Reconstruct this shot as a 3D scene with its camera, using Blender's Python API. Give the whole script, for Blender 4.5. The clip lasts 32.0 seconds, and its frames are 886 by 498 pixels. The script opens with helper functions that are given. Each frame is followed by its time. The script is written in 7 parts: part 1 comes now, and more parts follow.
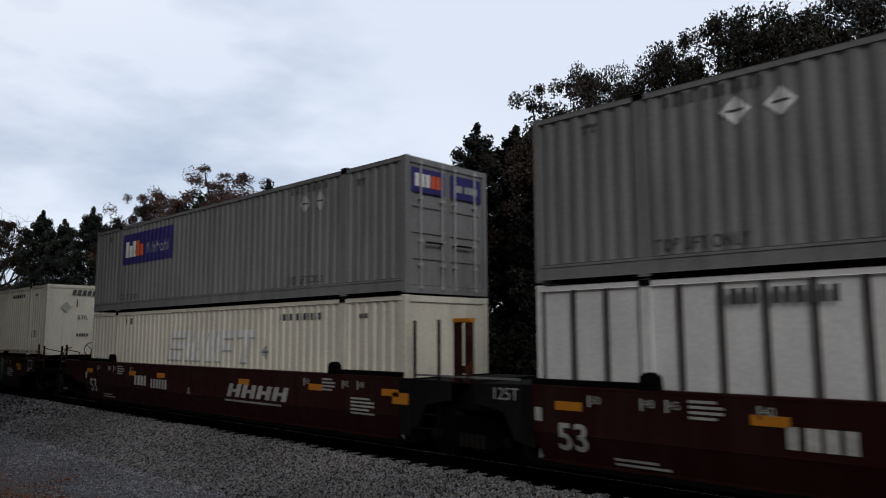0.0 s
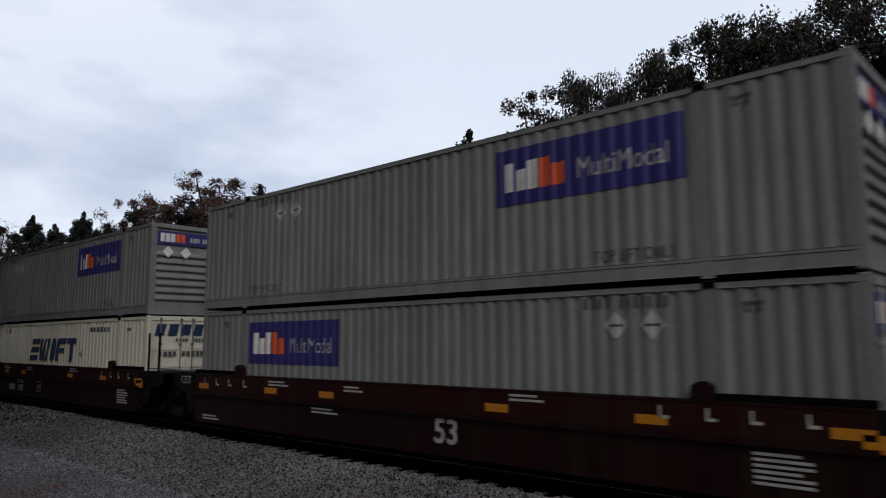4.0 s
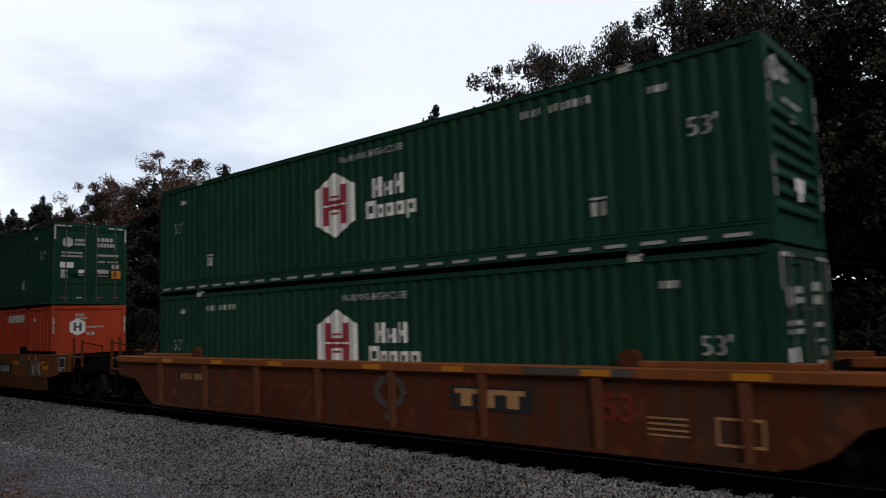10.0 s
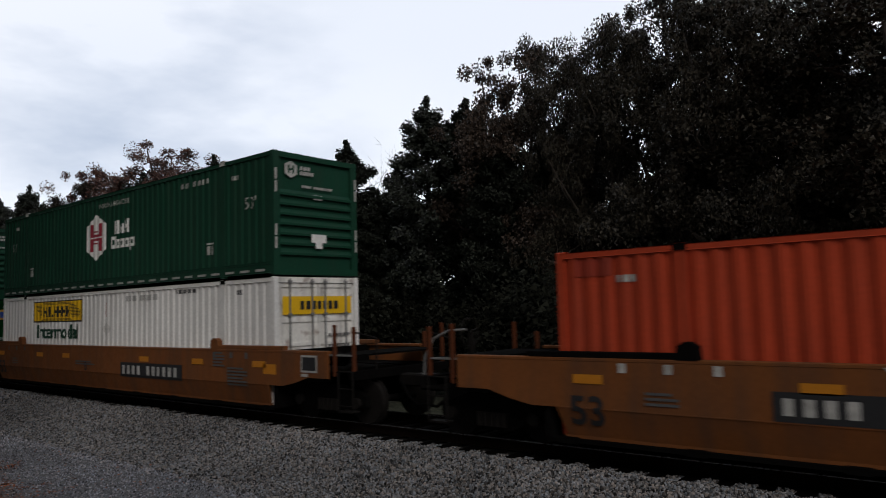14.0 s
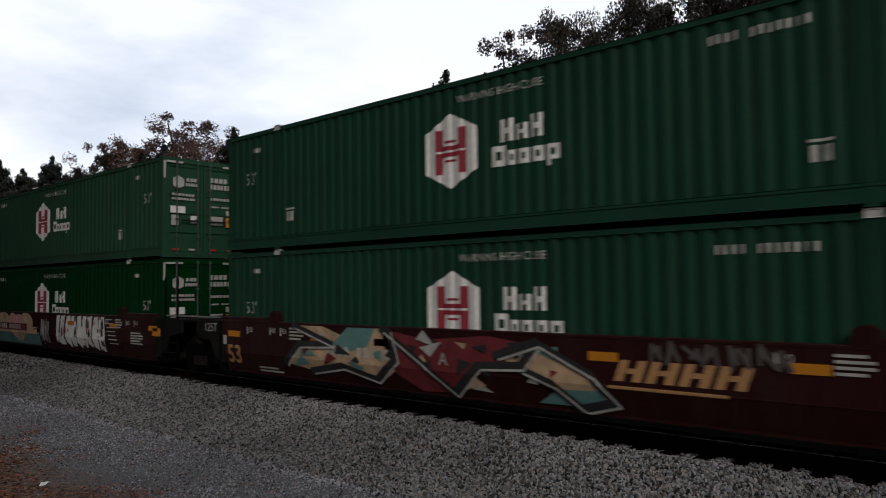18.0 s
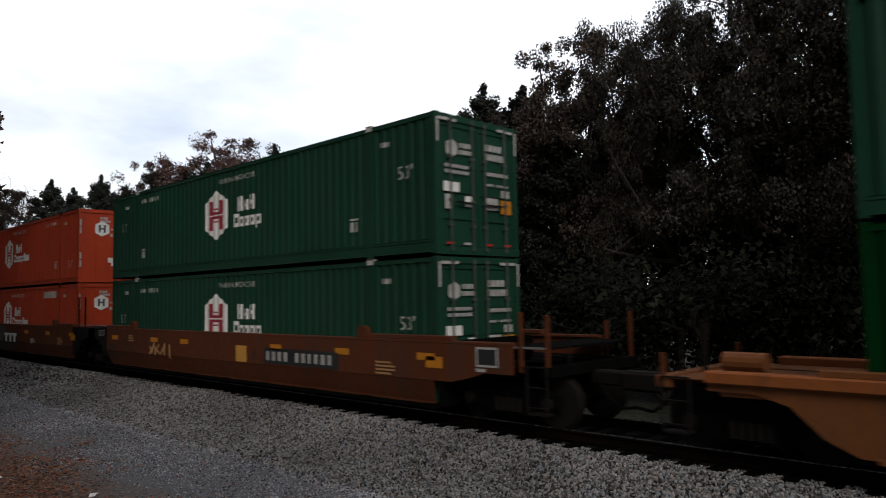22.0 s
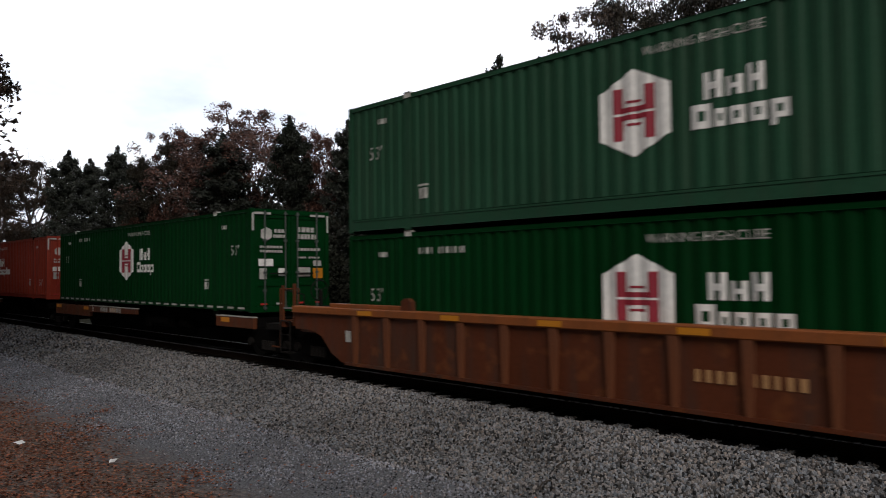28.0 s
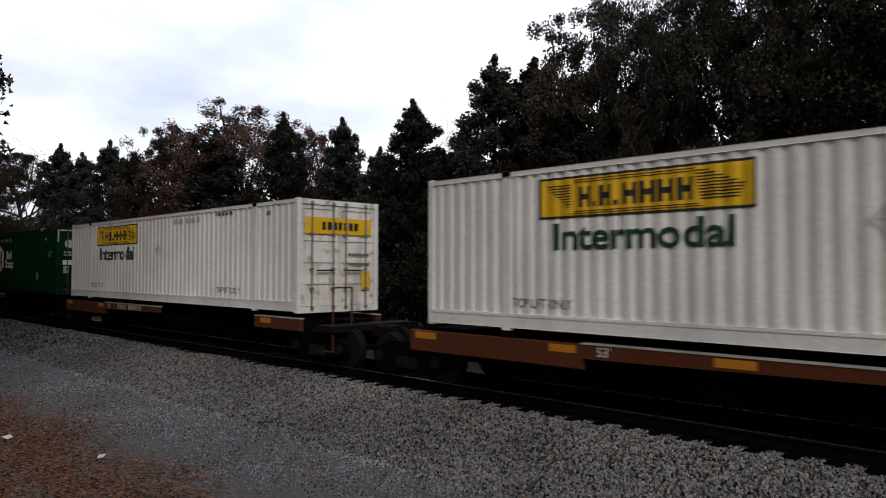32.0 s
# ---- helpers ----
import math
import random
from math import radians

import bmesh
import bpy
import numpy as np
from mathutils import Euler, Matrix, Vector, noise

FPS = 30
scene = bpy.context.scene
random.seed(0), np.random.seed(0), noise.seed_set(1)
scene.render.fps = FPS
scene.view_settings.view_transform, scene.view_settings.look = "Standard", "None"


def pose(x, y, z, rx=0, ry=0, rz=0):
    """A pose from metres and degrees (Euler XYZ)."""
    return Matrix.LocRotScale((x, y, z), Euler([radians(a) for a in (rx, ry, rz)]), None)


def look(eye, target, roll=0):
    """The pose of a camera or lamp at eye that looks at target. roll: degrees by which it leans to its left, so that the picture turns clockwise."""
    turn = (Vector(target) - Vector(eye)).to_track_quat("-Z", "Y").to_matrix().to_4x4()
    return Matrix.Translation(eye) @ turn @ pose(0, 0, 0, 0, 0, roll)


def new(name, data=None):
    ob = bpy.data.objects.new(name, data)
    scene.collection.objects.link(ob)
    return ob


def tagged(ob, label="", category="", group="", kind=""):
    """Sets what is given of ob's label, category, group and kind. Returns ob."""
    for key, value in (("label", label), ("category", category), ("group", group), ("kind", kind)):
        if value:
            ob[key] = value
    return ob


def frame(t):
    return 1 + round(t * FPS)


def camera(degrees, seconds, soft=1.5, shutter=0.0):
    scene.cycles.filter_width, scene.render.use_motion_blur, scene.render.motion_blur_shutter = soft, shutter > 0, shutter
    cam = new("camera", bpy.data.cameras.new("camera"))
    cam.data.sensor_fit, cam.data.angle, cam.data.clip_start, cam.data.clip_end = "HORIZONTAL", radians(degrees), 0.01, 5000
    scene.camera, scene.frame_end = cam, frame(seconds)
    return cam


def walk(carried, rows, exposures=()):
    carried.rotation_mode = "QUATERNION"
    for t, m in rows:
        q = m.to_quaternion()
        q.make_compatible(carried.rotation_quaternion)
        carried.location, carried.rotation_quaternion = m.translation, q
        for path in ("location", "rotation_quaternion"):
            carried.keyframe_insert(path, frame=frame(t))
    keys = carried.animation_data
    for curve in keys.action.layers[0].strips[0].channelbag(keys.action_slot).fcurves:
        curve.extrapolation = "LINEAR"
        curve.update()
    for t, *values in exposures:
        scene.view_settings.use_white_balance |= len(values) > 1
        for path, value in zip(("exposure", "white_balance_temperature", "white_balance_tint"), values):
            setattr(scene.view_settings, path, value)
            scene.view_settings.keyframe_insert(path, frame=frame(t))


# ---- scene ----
cam = camera(63.4, 32.0, soft=1.0, shutter=0.14)

# ---- the walk: a camera held by a standing person, turning only ----
EYE = (0.0, 0.0, 2.32)
TURNS = [
    (0.0, 43.57, 6.88, 0.29), (0.5, 43.09, 6.98, 0.56), (1.0, 43.06, 7.29, 0.86),
    (1.5, 42.98, 7.47, 0.78), (2.0, 43.12, 7.61, 0.77), (2.5, 42.03, 6.90, -0.11),
    (3.0, 42.31, 8.38, 0.23), (3.5, 43.05, 8.12, 0.25), (5.5, 41.41, 4.77, -0.17),
    (6.0, 42.01, 5.53, 0.48), (6.5, 41.91, 5.28, 0.54), (7.0, 41.94, 5.54, 0.67),
    (7.5, 42.53, 5.62, 1.36), (8.0, 42.30, 5.59, 1.73), (8.5, 41.48, 5.71, 1.78),
    (9.0, 40.74, 5.72, 1.78), (9.5, 40.40, 5.56, 1.67), (10.0, 40.63, 5.46, 1.81),
    (10.5, 40.62, 5.52, 2.20), (11.0, 40.54, 5.32, 2.16), (11.5, 40.80, 5.33, 2.27),
    (12.0, 40.60, 5.15, 2.12), (12.5, 40.16, 5.18, 2.04), (13.0, 40.17, 5.05, 1.94),
    (13.5, 39.99, 4.85, 1.83), (15.5, 39.56, 4.65, 1.21), (16.0, 39.73, 4.83, 1.13),
    (16.5, 41.44, 4.80, 1.38), (17.0, 42.29, 3.48, 2.32), (17.5, 41.10, 2.97, 1.44),
    (18.0, 41.17, 2.81, 0.77), (18.5, 40.45, 2.66, 0.69), (19.0, 41.33, 3.32, 0.62),
    (19.5, 40.25, 2.93, 0.14), (20.0, 41.42, 3.42, 0.43), (20.5, 41.58, 3.93, -0.10),
    (21.0, 40.17, 3.50, 0.52), (21.5, 40.44, 3.21, 1.11), (22.0, 44.29, 3.91, 1.09),
    (22.5, 46.76, 3.75, 1.34), (23.0, 48.72, 3.79, 0.84), (23.5, 50.77, 4.60, -0.16),
    (24.0, 49.96, 3.44, -0.21), (24.5, 47.09, 1.74, -0.61), (25.0, 45.41, 1.29, -0.04),
    (25.5, 46.05, 1.65, 0.47), (27.5, 45.46, 1.57, 0.33), (28.0, 45.41, 1.77, 0.62),
    (28.5, 44.46, 1.95, 0.41), (29.0, 45.07, 1.88, 0.56), (29.5, 45.76, 1.80, 0.64),
    (30.0, 46.00, 1.86, 0.23), (30.5, 45.48, 1.66, -0.88), (31.0, 45.01, 1.89, -0.84),
    (31.5, 45.41, 2.01, -0.26), (32.0, 44.81, 1.67, -0.09),
]
EXPOSURE = [(0.0, -0.15, 6050, 9), (3.5, -0.15, 6050, 9), (6.0, -0.05, 6250, 9), (8.0, -0.08, 6250, 9), (9.0, 0.12, 6250, 9), (12.0, 0.0, 6300, 10), (15.5, 0.03, 6350, 10), (17.4, 0.0, 6450, 10), (18.2, 0.28, 6450, 10), (19.0, 0.48, 6500, 10),
            (21.5, 0.46, 6500, 10), (22.6, 0.18, 6500, 9), (24.0, -0.08, 6450, 9), (25.0, 0.28, 6500, 10), (28.0, 0.58, 6500, 11), (30.0, 0.48, 6500, 11), (32.0, 0.33, 6500, 11)]
walk(cam, [(t, pose(*EYE, 90 + p, r, y)) for t, y, p, r in TURNS], EXPOSURE)

# ---- light: an overcast evening sky and the soft glow of the west behind the camera ----
SUN_EL, SUN_AZ = 36.0, 124.0          # elevation; compass turn from +y towards +x
world = bpy.data.worlds.new("overcast_sky")
scene.world = world
world.use_nodes = True
wn, wl = world.node_tree.nodes, world.node_tree.links
wn.clear()


def wnode(kind, **values):
    n = wn.new(kind)
    for k, v in values.items():
        n.inputs[k].default_value = v
    return n


w_out = wn.new("ShaderNodeOutputWorld")
w_bg = wnode("ShaderNodeBackground", Strength=1.0)
w_sky = wn.new("ShaderNodeTexSky")
w_sky.sky_type = "NISHITA"
w_sky.sun_disc = False
w_sky.sun_elevation, w_sky.sun_rotation = radians(SUN_EL), radians(SUN_AZ)
w_dim = wn.new("ShaderNodeMix")
w_dim.data_type, w_dim.blend_type = "RGBA", "MULTIPLY"
w_dim.inputs[0].default_value = 1.0
w_dim.inputs[7].default_value = (0.09, 0.09, 0.09, 1)
w_co = wn.new("ShaderNodeTexCoord")
w_map = wn.new("ShaderNodeMapping")
w_map.inputs["Scale"].default_value = (1.2, 1.2, 1.8)
w_map.inputs["Rotation"].default_value = (0.12, 0.1, 0.4)
w_n1 = wnode("ShaderNodeTexNoise", Scale=1.0, Detail=2.5, Roughness=0.4)
w_r1 = wn.new("ShaderNodeValToRGB")
w_r1.color_ramp.elements[0].position, w_r1.color_ramp.elements[1].position = 0.34, 0.60
w_r1.color_ramp.elements[0].color, w_r1.color_ramp.elements[1].color = (0.94, 0.97, 1.04, 1), (1.10, 1.10, 1.13, 1)
w_mix = wn.new("ShaderNodeMix")
w_mix.data_type = "RGBA"
w_mix.inputs[0].default_value = 0.88
# thin blue-grey bars of cloud lie low along the line
w_dot2 = wn.new("ShaderNodeVectorMath")
w_dot2.operation = "DOT_PRODUCT"
w_dot2.inputs[1].default_value = (-0.91, 0.38, 0.18)
w_rng2 = wn.new("ShaderNodeMapRange")
w_rng2.interpolation_type = "SMOOTHSTEP"
for _i, _v in ((1, 0.90), (2, 0.985), (3, 0.0), (4, 0.75)):
    w_rng2.inputs[_i].default_value = _v
w_map2 = wn.new("ShaderNodeMapping")
w_map2.inputs["Scale"].default_value = (2.4, 2.4, 6.5)
w_n2 = wnode("ShaderNodeTexNoise", Scale=1.7, Detail=5.0, Roughness=0.5)
w_rng3 = wn.new("ShaderNodeMapRange")
for _i, _v in ((1, 0.42), (2, 0.70), (3, 0.0), (4, 1.0)):
    w_rng3.inputs[_i].default_value = _v
w_bars = wn.new("ShaderNodeMath")
w_bars.operation = "MULTIPLY"
w_low = wn.new("ShaderNodeMix")
w_low.data_type = "RGBA"
w_low.inputs[7].default_value = (0.44, 0.52, 0.66, 1)
wl.new(w_co.outputs["Generated"], w_dot2.inputs[0])
wl.new(w_co.outputs["Generated"], w_map2.inputs["Vector"])
wl.new(w_map2.outputs[0], w_n2.inputs["Vector"])
wl.new(w_dot2.outputs["Value"], w_rng2.inputs[0])
wl.new(w_n2.outputs[0], w_rng3.inputs[0])
wl.new(w_rng2.outputs[0], w_bars.inputs[0])
wl.new(w_rng3.outputs[0], w_bars.inputs[1])
wl.new(w_bars.outputs[0], w_low.inputs[0])
wl.new(w_mix.outputs[2], w_low.inputs[6])
wl.new(w_co.outputs["Generated"], w_map.inputs["Vector"])
wl.new(w_map.outputs[0], w_n1.inputs["Vector"])
wl.new(w_n1.outputs[0], w_r1.inputs[0])
wl.new(w_sky.outputs[0], w_dim.inputs[6])
wl.new(w_dim.outputs[2], w_mix.inputs[6])
wl.new(w_r1.outputs[0], w_mix.inputs[7])
# the sky is brightest low ahead, where the day ends, and dimmer overhead and behind
w_dot = wn.new("ShaderNodeVectorMath")
w_dot.operation = "DOT_PRODUCT"
w_dot.inputs[1].default_value = (-0.42, 0.90, 0.10)
w_rng = wn.new("ShaderNodeMapRange")
w_rng.interpolation_type = "SMOOTHSTEP"
for _i, _v in ((1, -0.65), (2, 0.80), (3, 0.29), (4, 1.0)):
    w_rng.inputs[_i].default_value = _v
w_sep = wn.new("ShaderNodeSeparateXYZ")
w_zen = wn.new("ShaderNodeMapRange")
for _i, _v in ((1, 0.45), (2, 1.0), (3, 1.0), (4, 0.55)):
    w_zen.inputs[_i].default_value = _v
w_mul = wn.new("ShaderNodeMath")
w_mul.operation = "MULTIPLY"
wl.new(w_co.outputs["Generated"], w_dot.inputs[0])
wl.new(w_co.outputs["Generated"], w_sep.inputs[0])
wl.new(w_dot.outputs["Value"], w_rng.inputs[0])
wl.new(w_sep.outputs[2], w_zen.inputs[0])
wl.new(w_rng.outputs[0], w_mul.inputs[0])
wl.new(w_zen.outputs[0], w_mul.inputs[1])
wl.new(w_mul.outputs[0], w_bg.inputs[1])
wl.new(w_low.outputs[2], w_bg.inputs[0])
wl.new(w_bg.outputs[0], w_out.inputs[0])

sun = new("sun", bpy.data.lights.new("sun", "SUN"))
sun.data.energy, sun.data.angle, sun.data.color = 0.98, radians(24), (1.0, 0.93, 0.86)
_a, _e = radians(SUN_AZ), radians(SUN_EL)
sun.matrix_world = look((60 * math.sin(_a), 60 * math.cos(_a), 30), (60 * math.sin(_a) - 10 * math.sin(_a) * math.cos(_e), 60 * math.cos(_a) - 10 * math.cos(_a) * math.cos(_e), 30 - 10 * math.sin(_e)))

# ---- materials ----
MATS = {}


def material(name, color, rough=0.6, metal=0.0, vary=0.25, grain=30.0, broad=0.6, dirt=(0.05, 0.04, 0.035), dirt_amount=0.0, streak=False, bump=0.0, spec=0.4, rust=0.0, island=0.0, objrand=0.0, tints=None):
    """Painted or natural surface: base colour with broad and fine variation, dirt, rust, relief."""
    if name in MATS:
        return MATS[name]
    m = bpy.data.materials.new(name)
    m.use_nodes = True
    nt = m.node_tree
    n, l = nt.nodes, nt.links
    b = n["Principled BSDF"]
    b.inputs["Roughness"].default_value, b.inputs["Metallic"].default_value = rough, metal
    b.inputs["Specular IOR Level"].default_value = spec
    tc = n.new("ShaderNodeTexCoord")

    def noise_tex(scale, detail=4.0, stretch=None):
        t = n.new("ShaderNodeTexNoise")
        t.inputs["Scale"].default_value, t.inputs["Detail"].default_value = scale, detail
        if stretch:
            mp = n.new("ShaderNodeMapping")
            mp.inputs["Scale"].default_value = stretch
            l.new(tc.outputs["Object"], mp.inputs["Vector"])
            l.new(mp.outputs[0], t.inputs["Vector"])
        else:
            l.new(tc.outputs["Object"], t.inputs["Vector"])
        return t.outputs[0]

    def ramp(src, lo, hi, a, c):
        r = n.new("ShaderNodeMapRange")
        r.inputs[1].default_value, r.inputs[2].default_value, r.inputs[3].default_value, r.inputs[4].default_value = lo, hi, a, c
        l.new(src, r.inputs[0])
        return r.outputs[0]

    def mix(a, c, fac, kind="MIX"):
        x = n.new("ShaderNodeMix")
        x.data_type, x.blend_type = "RGBA", kind
        for sock, val in ((6, a), (7, c), (0, fac)):
            if isinstance(val, (tuple, float, int)):
                x.inputs[sock].default_value = (*val, 1) if isinstance(val, tuple) else val
            else:
                l.new(val, x.inputs[sock])
        return x.outputs[2]

    def grey(v):
        c = n.new("ShaderNodeCombineColor")
        for i in range(3):
            l.new(v, c.inputs[i])
        return c.outputs[0]

    col = mix(tuple(color), grey(ramp(noise_tex(broad), 0.3, 0.7, 1 - vary, 1 + vary * 0.6)), 1.0, "MULTIPLY")
    col = mix(col, grey(ramp(noise_tex(grain, 2.0), 0.3, 0.7, 1 - vary * 0.6, 1 + vary * 0.5)), 1.0, "MULTIPLY")
    if island:
        g = n.new("ShaderNodeNewGeometry")
        col = mix(col, grey(ramp(g.outputs["Random Per Island"], 0, 1, 1 - island, 1 + island)), 1.0, "MULTIPLY")
    if tints:
        g2 = n.new("ShaderNodeNewGeometry")
        k = n.new("ShaderNodeMath")
        k.operation = "MULTIPLY"
        k.inputs[1].default_value = 37.7
        fr = n.new("ShaderNodeMath")
        fr.operation = "FRACT"
        l.new(g2.outputs["Random Per Island"], k.inputs[0])
        l.new(k.outputs[0], fr.inputs[0])
        col = mix(col, mix(tints[0], tints[1], fr.outputs[0]), 1.0, "MULTIPLY")
    if objrand:
        o = n.new("ShaderNodeObjectInfo")
        col = mix(col, grey(ramp(o.outputs["Random"], 0, 1, 1 - objrand, 1 + objrand)), 1.0, "MULTIPLY")
    if dirt_amount:
        src = noise_tex(1.0, 6.0, (3.0, 3.0, 0.35)) if streak else noise_tex(1.4, 6.0)
        col = mix(col, dirt, ramp(src, 0.45, 0.75, 0.0, dirt_amount))
    if rust:
        col = mix(col, (0.16, 0.055, 0.02), ramp(noise_tex(3.0, 8.0), 0.58, 0.68, 0.0, rust))
    l.new(col, b.inputs["Base Color"])
    l.new(ramp(noise_tex(grain * 0.4), 0.3, 0.7, max(0.05, rough - 0.08), min(1, rough + 0.1)), b.inputs["Roughness"])
    if bump:
        bp = n.new("ShaderNodeBump")
        bp.inputs["Strength"].default_value, bp.inputs["Distance"].default_value = 0.5, bump
        l.new(noise_tex(grain, 5.0), bp.inputs["Height"])
        l.new(bp.outputs[0], b.inputs["Normal"])
    MATS[name] = m
    return m


def paint(name, color, dirt=0.35, rough=0.47, rust=0.0, vary=0.14, spec=0.09):
    return material(name, color, rough, 0, vary, 18, 0.5, (0.05, 0.042, 0.035), dirt, True, 0.0, spec, rust)


M_GREY = paint("grey_container_paint", (0.26, 0.26, 0.26), 0.3)
M_GREY_LIGHT = paint("light_grey_container_paint", (0.40, 0.40, 0.39), 0.25)
M_WHITE = paint("white_container_paint", (0.88, 0.87, 0.84), 0.10)
M_DOORWHITE = paint("stained_white_door_paint", (0.86, 0.84, 0.79), 0.5, rust=0.55)
M_CREAM = paint("cream_container_paint", (0.85, 0.81, 0.67), 0.14)
M_GREEN = paint("green_container_paint", (0.0115, 0.054, 0.032), 0.14)
M_GREEN_DEEP = paint("deep_green_container_paint", (0.0012, 0.033, 0.0075), 0.05, spec=0.04)
M_GREEN_LIGHT = paint("faded_green_container_paint", (0.044, 0.115, 0.046), 0.3)
M_GREEN_GREY = paint("greyed_green_container_paint", (0.016, 0.054, 0.032), 0.3)
M_GREEN_FADED = paint("chalky_green_container_paint", (0.021, 0.072, 0.040), 0.2)
M_OLIVE = paint("olive_green_container_paint", (0.025, 0.06, 0.016), 0.2)
M_RED = paint("orange_red_container_paint", (0.46, 0.060, 0.024), 0.25)
M_RED_DARK = paint("brick_red_container_paint", (0.32, 0.046, 0.026), 0.3)
M_MAROON = paint("maroon_wagon_paint", (0.027, 0.006, 0.0062), 0.25)
M_MAROON_DARK = paint("dark_maroon_wagon_paint", (0.016, 0.0044, 0.0042), 0.25)
M_YELLOW = paint("mustard_wagon_paint", (0.195, 0.070, 0.0225), 0.5, rust=0.25)
M_BROWN = paint("brown_wagon_paint", (0.11, 0.033, 0.0135), 0.5)
M_ORANGE = paint("orange_brown_wagon_paint", (0.097, 0.028, 0.0125), 0.75, rust=0.6)
M_RIB = paint("worn_orange_rib_paint", (0.150, 0.052, 0.024), 0.55, rust=0.4)
M_OCHRE = paint("ochre_wagon_paint", (0.165, 0.060, 0.021), 0.5, rust=0.45)
M_CHORD = paint("ochre_chord_paint", (0.25, 0.078, 0.024), 0.35, rust=0.5)
M_RUSTMAROON = paint("rusty_maroon_wagon_paint", (0.028, 0.009, 0.0068), 0.4, rust=0.4)
# Gear, rail sides and ties: under-train shade is put into these near-black colours.
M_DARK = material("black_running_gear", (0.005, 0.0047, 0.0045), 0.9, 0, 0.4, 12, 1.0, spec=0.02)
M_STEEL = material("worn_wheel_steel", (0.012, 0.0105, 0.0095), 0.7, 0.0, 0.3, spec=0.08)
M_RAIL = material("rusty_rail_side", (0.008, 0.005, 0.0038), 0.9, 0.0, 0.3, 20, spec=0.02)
M_RAILTOP = material("polished_rail_head", (0.40, 0.40, 0.41), 0.28, 1.0, 0.1, 40)
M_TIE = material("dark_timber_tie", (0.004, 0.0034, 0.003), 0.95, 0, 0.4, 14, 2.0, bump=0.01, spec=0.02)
M_GALV = material("dull_galvanised_steel", (0.20, 0.20, 0.195), 0.55, 0.0, 0.25, 15, spec=0.2)
M_ROD = material("dull_grey_green_rod", (0.075, 0.088, 0.08), 0.6, 0, 0.25, 15, spec=0.15)
M_JOINT = material("dusty_black_joint_plate", (0.010, 0.0094, 0.009), 0.75, 0, 0.35, 10, 1.0, spec=0.1)
M_RUSTY_END = material("rust_streaked_grey_paint", (0.25, 0.18, 0.135), 0.7, 0, 0.3, 10, 1.2, (0.10, 0.04, 0.018), 0.95, True, 0.0, 0.3, 0.9)
D_WHITE = material("white_decal", (0.82, 0.81, 0.78), 0.6, 0, 0.15, 9, 1.5)
D_DIRTYWHITE = material("scuffed_white_decal", (0.46, 0.45, 0.42), 0.7, 0, 0.3, 9, 1.5)
D_BLUE = material("purple_blue_decal", (0.035, 0.03, 0.17), 0.55, 0, 0.15)
D_ORANGE = material("orange_decal", (0.75, 0.12, 0.03), 0.55, 0, 0.1)
D_NAVY = material("navy_decal", (0.02, 0.045, 0.11), 0.55, 0, 0.15)
D_NAVYGREY = material("faded_navy_decal", (0.06, 0.07, 0.10), 0.6, 0, 0.2)
D_GOLD = material("gold_decal", (0.62, 0.40, 0.10), 0.55, 0, 0.1)
D_YELLOW = material("yellow_decal", (0.84, 0.50, 0.008), 0.55, 0, 0.1)
D_AMBER = material("amber_decal", (0.62, 0.30, 0.05), 0.55, 0, 0.12)
D_CRIMSON = material("crimson_decal", (0.30, 0.022, 0.04), 0.55, 0, 0.12)
D_BLACK = material("black_decal", (0.02, 0.02, 0.022), 0.6, 0, 0.2)
D_GREYTEXT = material("dark_grey_decal", (0.09, 0.09, 0.09), 0.6, 0, 0.2)
D_FADED = material("faint_grey_decal", (0.45, 0.45, 0.43), 0.6, 0, 0.2)
D_GHOST = material("chalky_white_decal", (0.62, 0.61, 0.58), 0.6, 0, 0.12)
D_GREENTEXT = material("green_decal", (0.006, 0.050, 0.026), 0.55, 0, 0.1)
D_ROYAL = material("royal_blue_decal", (0.02, 0.07, 0.32), 0.55, 0, 0.1)
D_RED = material("red_decal", (0.42, 0.02, 0.02), 0.55, 0, 0.1)
D_REFLECT = material("yellow_reflector", (0.56, 0.21, 0.008), 0.5, 0, 0.12)
D_OXIDE = material("red_oxide_decal", (0.20, 0.022, 0.012), 0.6, 0, 0.2)
D_TAN = material("tan_decal", (0.45, 0.24, 0.10), 0.6, 0, 0.2)
D_PEACH = material("peach_spray_paint", (0.52, 0.36, 0.22), 0.6, 0, 0.25, 6, 2.0)
D_TEAL = material("teal_spray_paint", (0.12, 0.26, 0.25), 0.6, 0, 0.25, 6, 2.0)
D_MINT = material("mint_spray_paint", (0.26, 0.36, 0.27), 0.6, 0, 0.25, 6, 2.0)
D_PALEGREEN = material("pale_green_spray_paint", (0.12, 0.24, 0.12), 0.6, 0, 0.25, 6, 2.0)
D_PINK = material("pink_spray_paint", (0.58, 0.32, 0.30), 0.6, 0, 0.25, 6, 2.0)
D_VERDIGRIS = material("dull_green_spray_ground", (0.030, 0.046, 0.040), 0.7, 0, 0.5, 5, 1.2)
D_DULLGREEN = material("dull_grey_green_spray_paint", (0.115, 0.135, 0.118), 0.65, 0, 0.5, 5, 1.2)
D_BURNT = material("burnt_orange_spray_paint", (0.24, 0.07, 0.018), 0.6, 0, 0.3, 6, 2.0)
D_MAROON = material("dark_red_spray_paint", (0.16, 0.02, 0.025), 0.6, 0, 0.25, 6, 2.0)
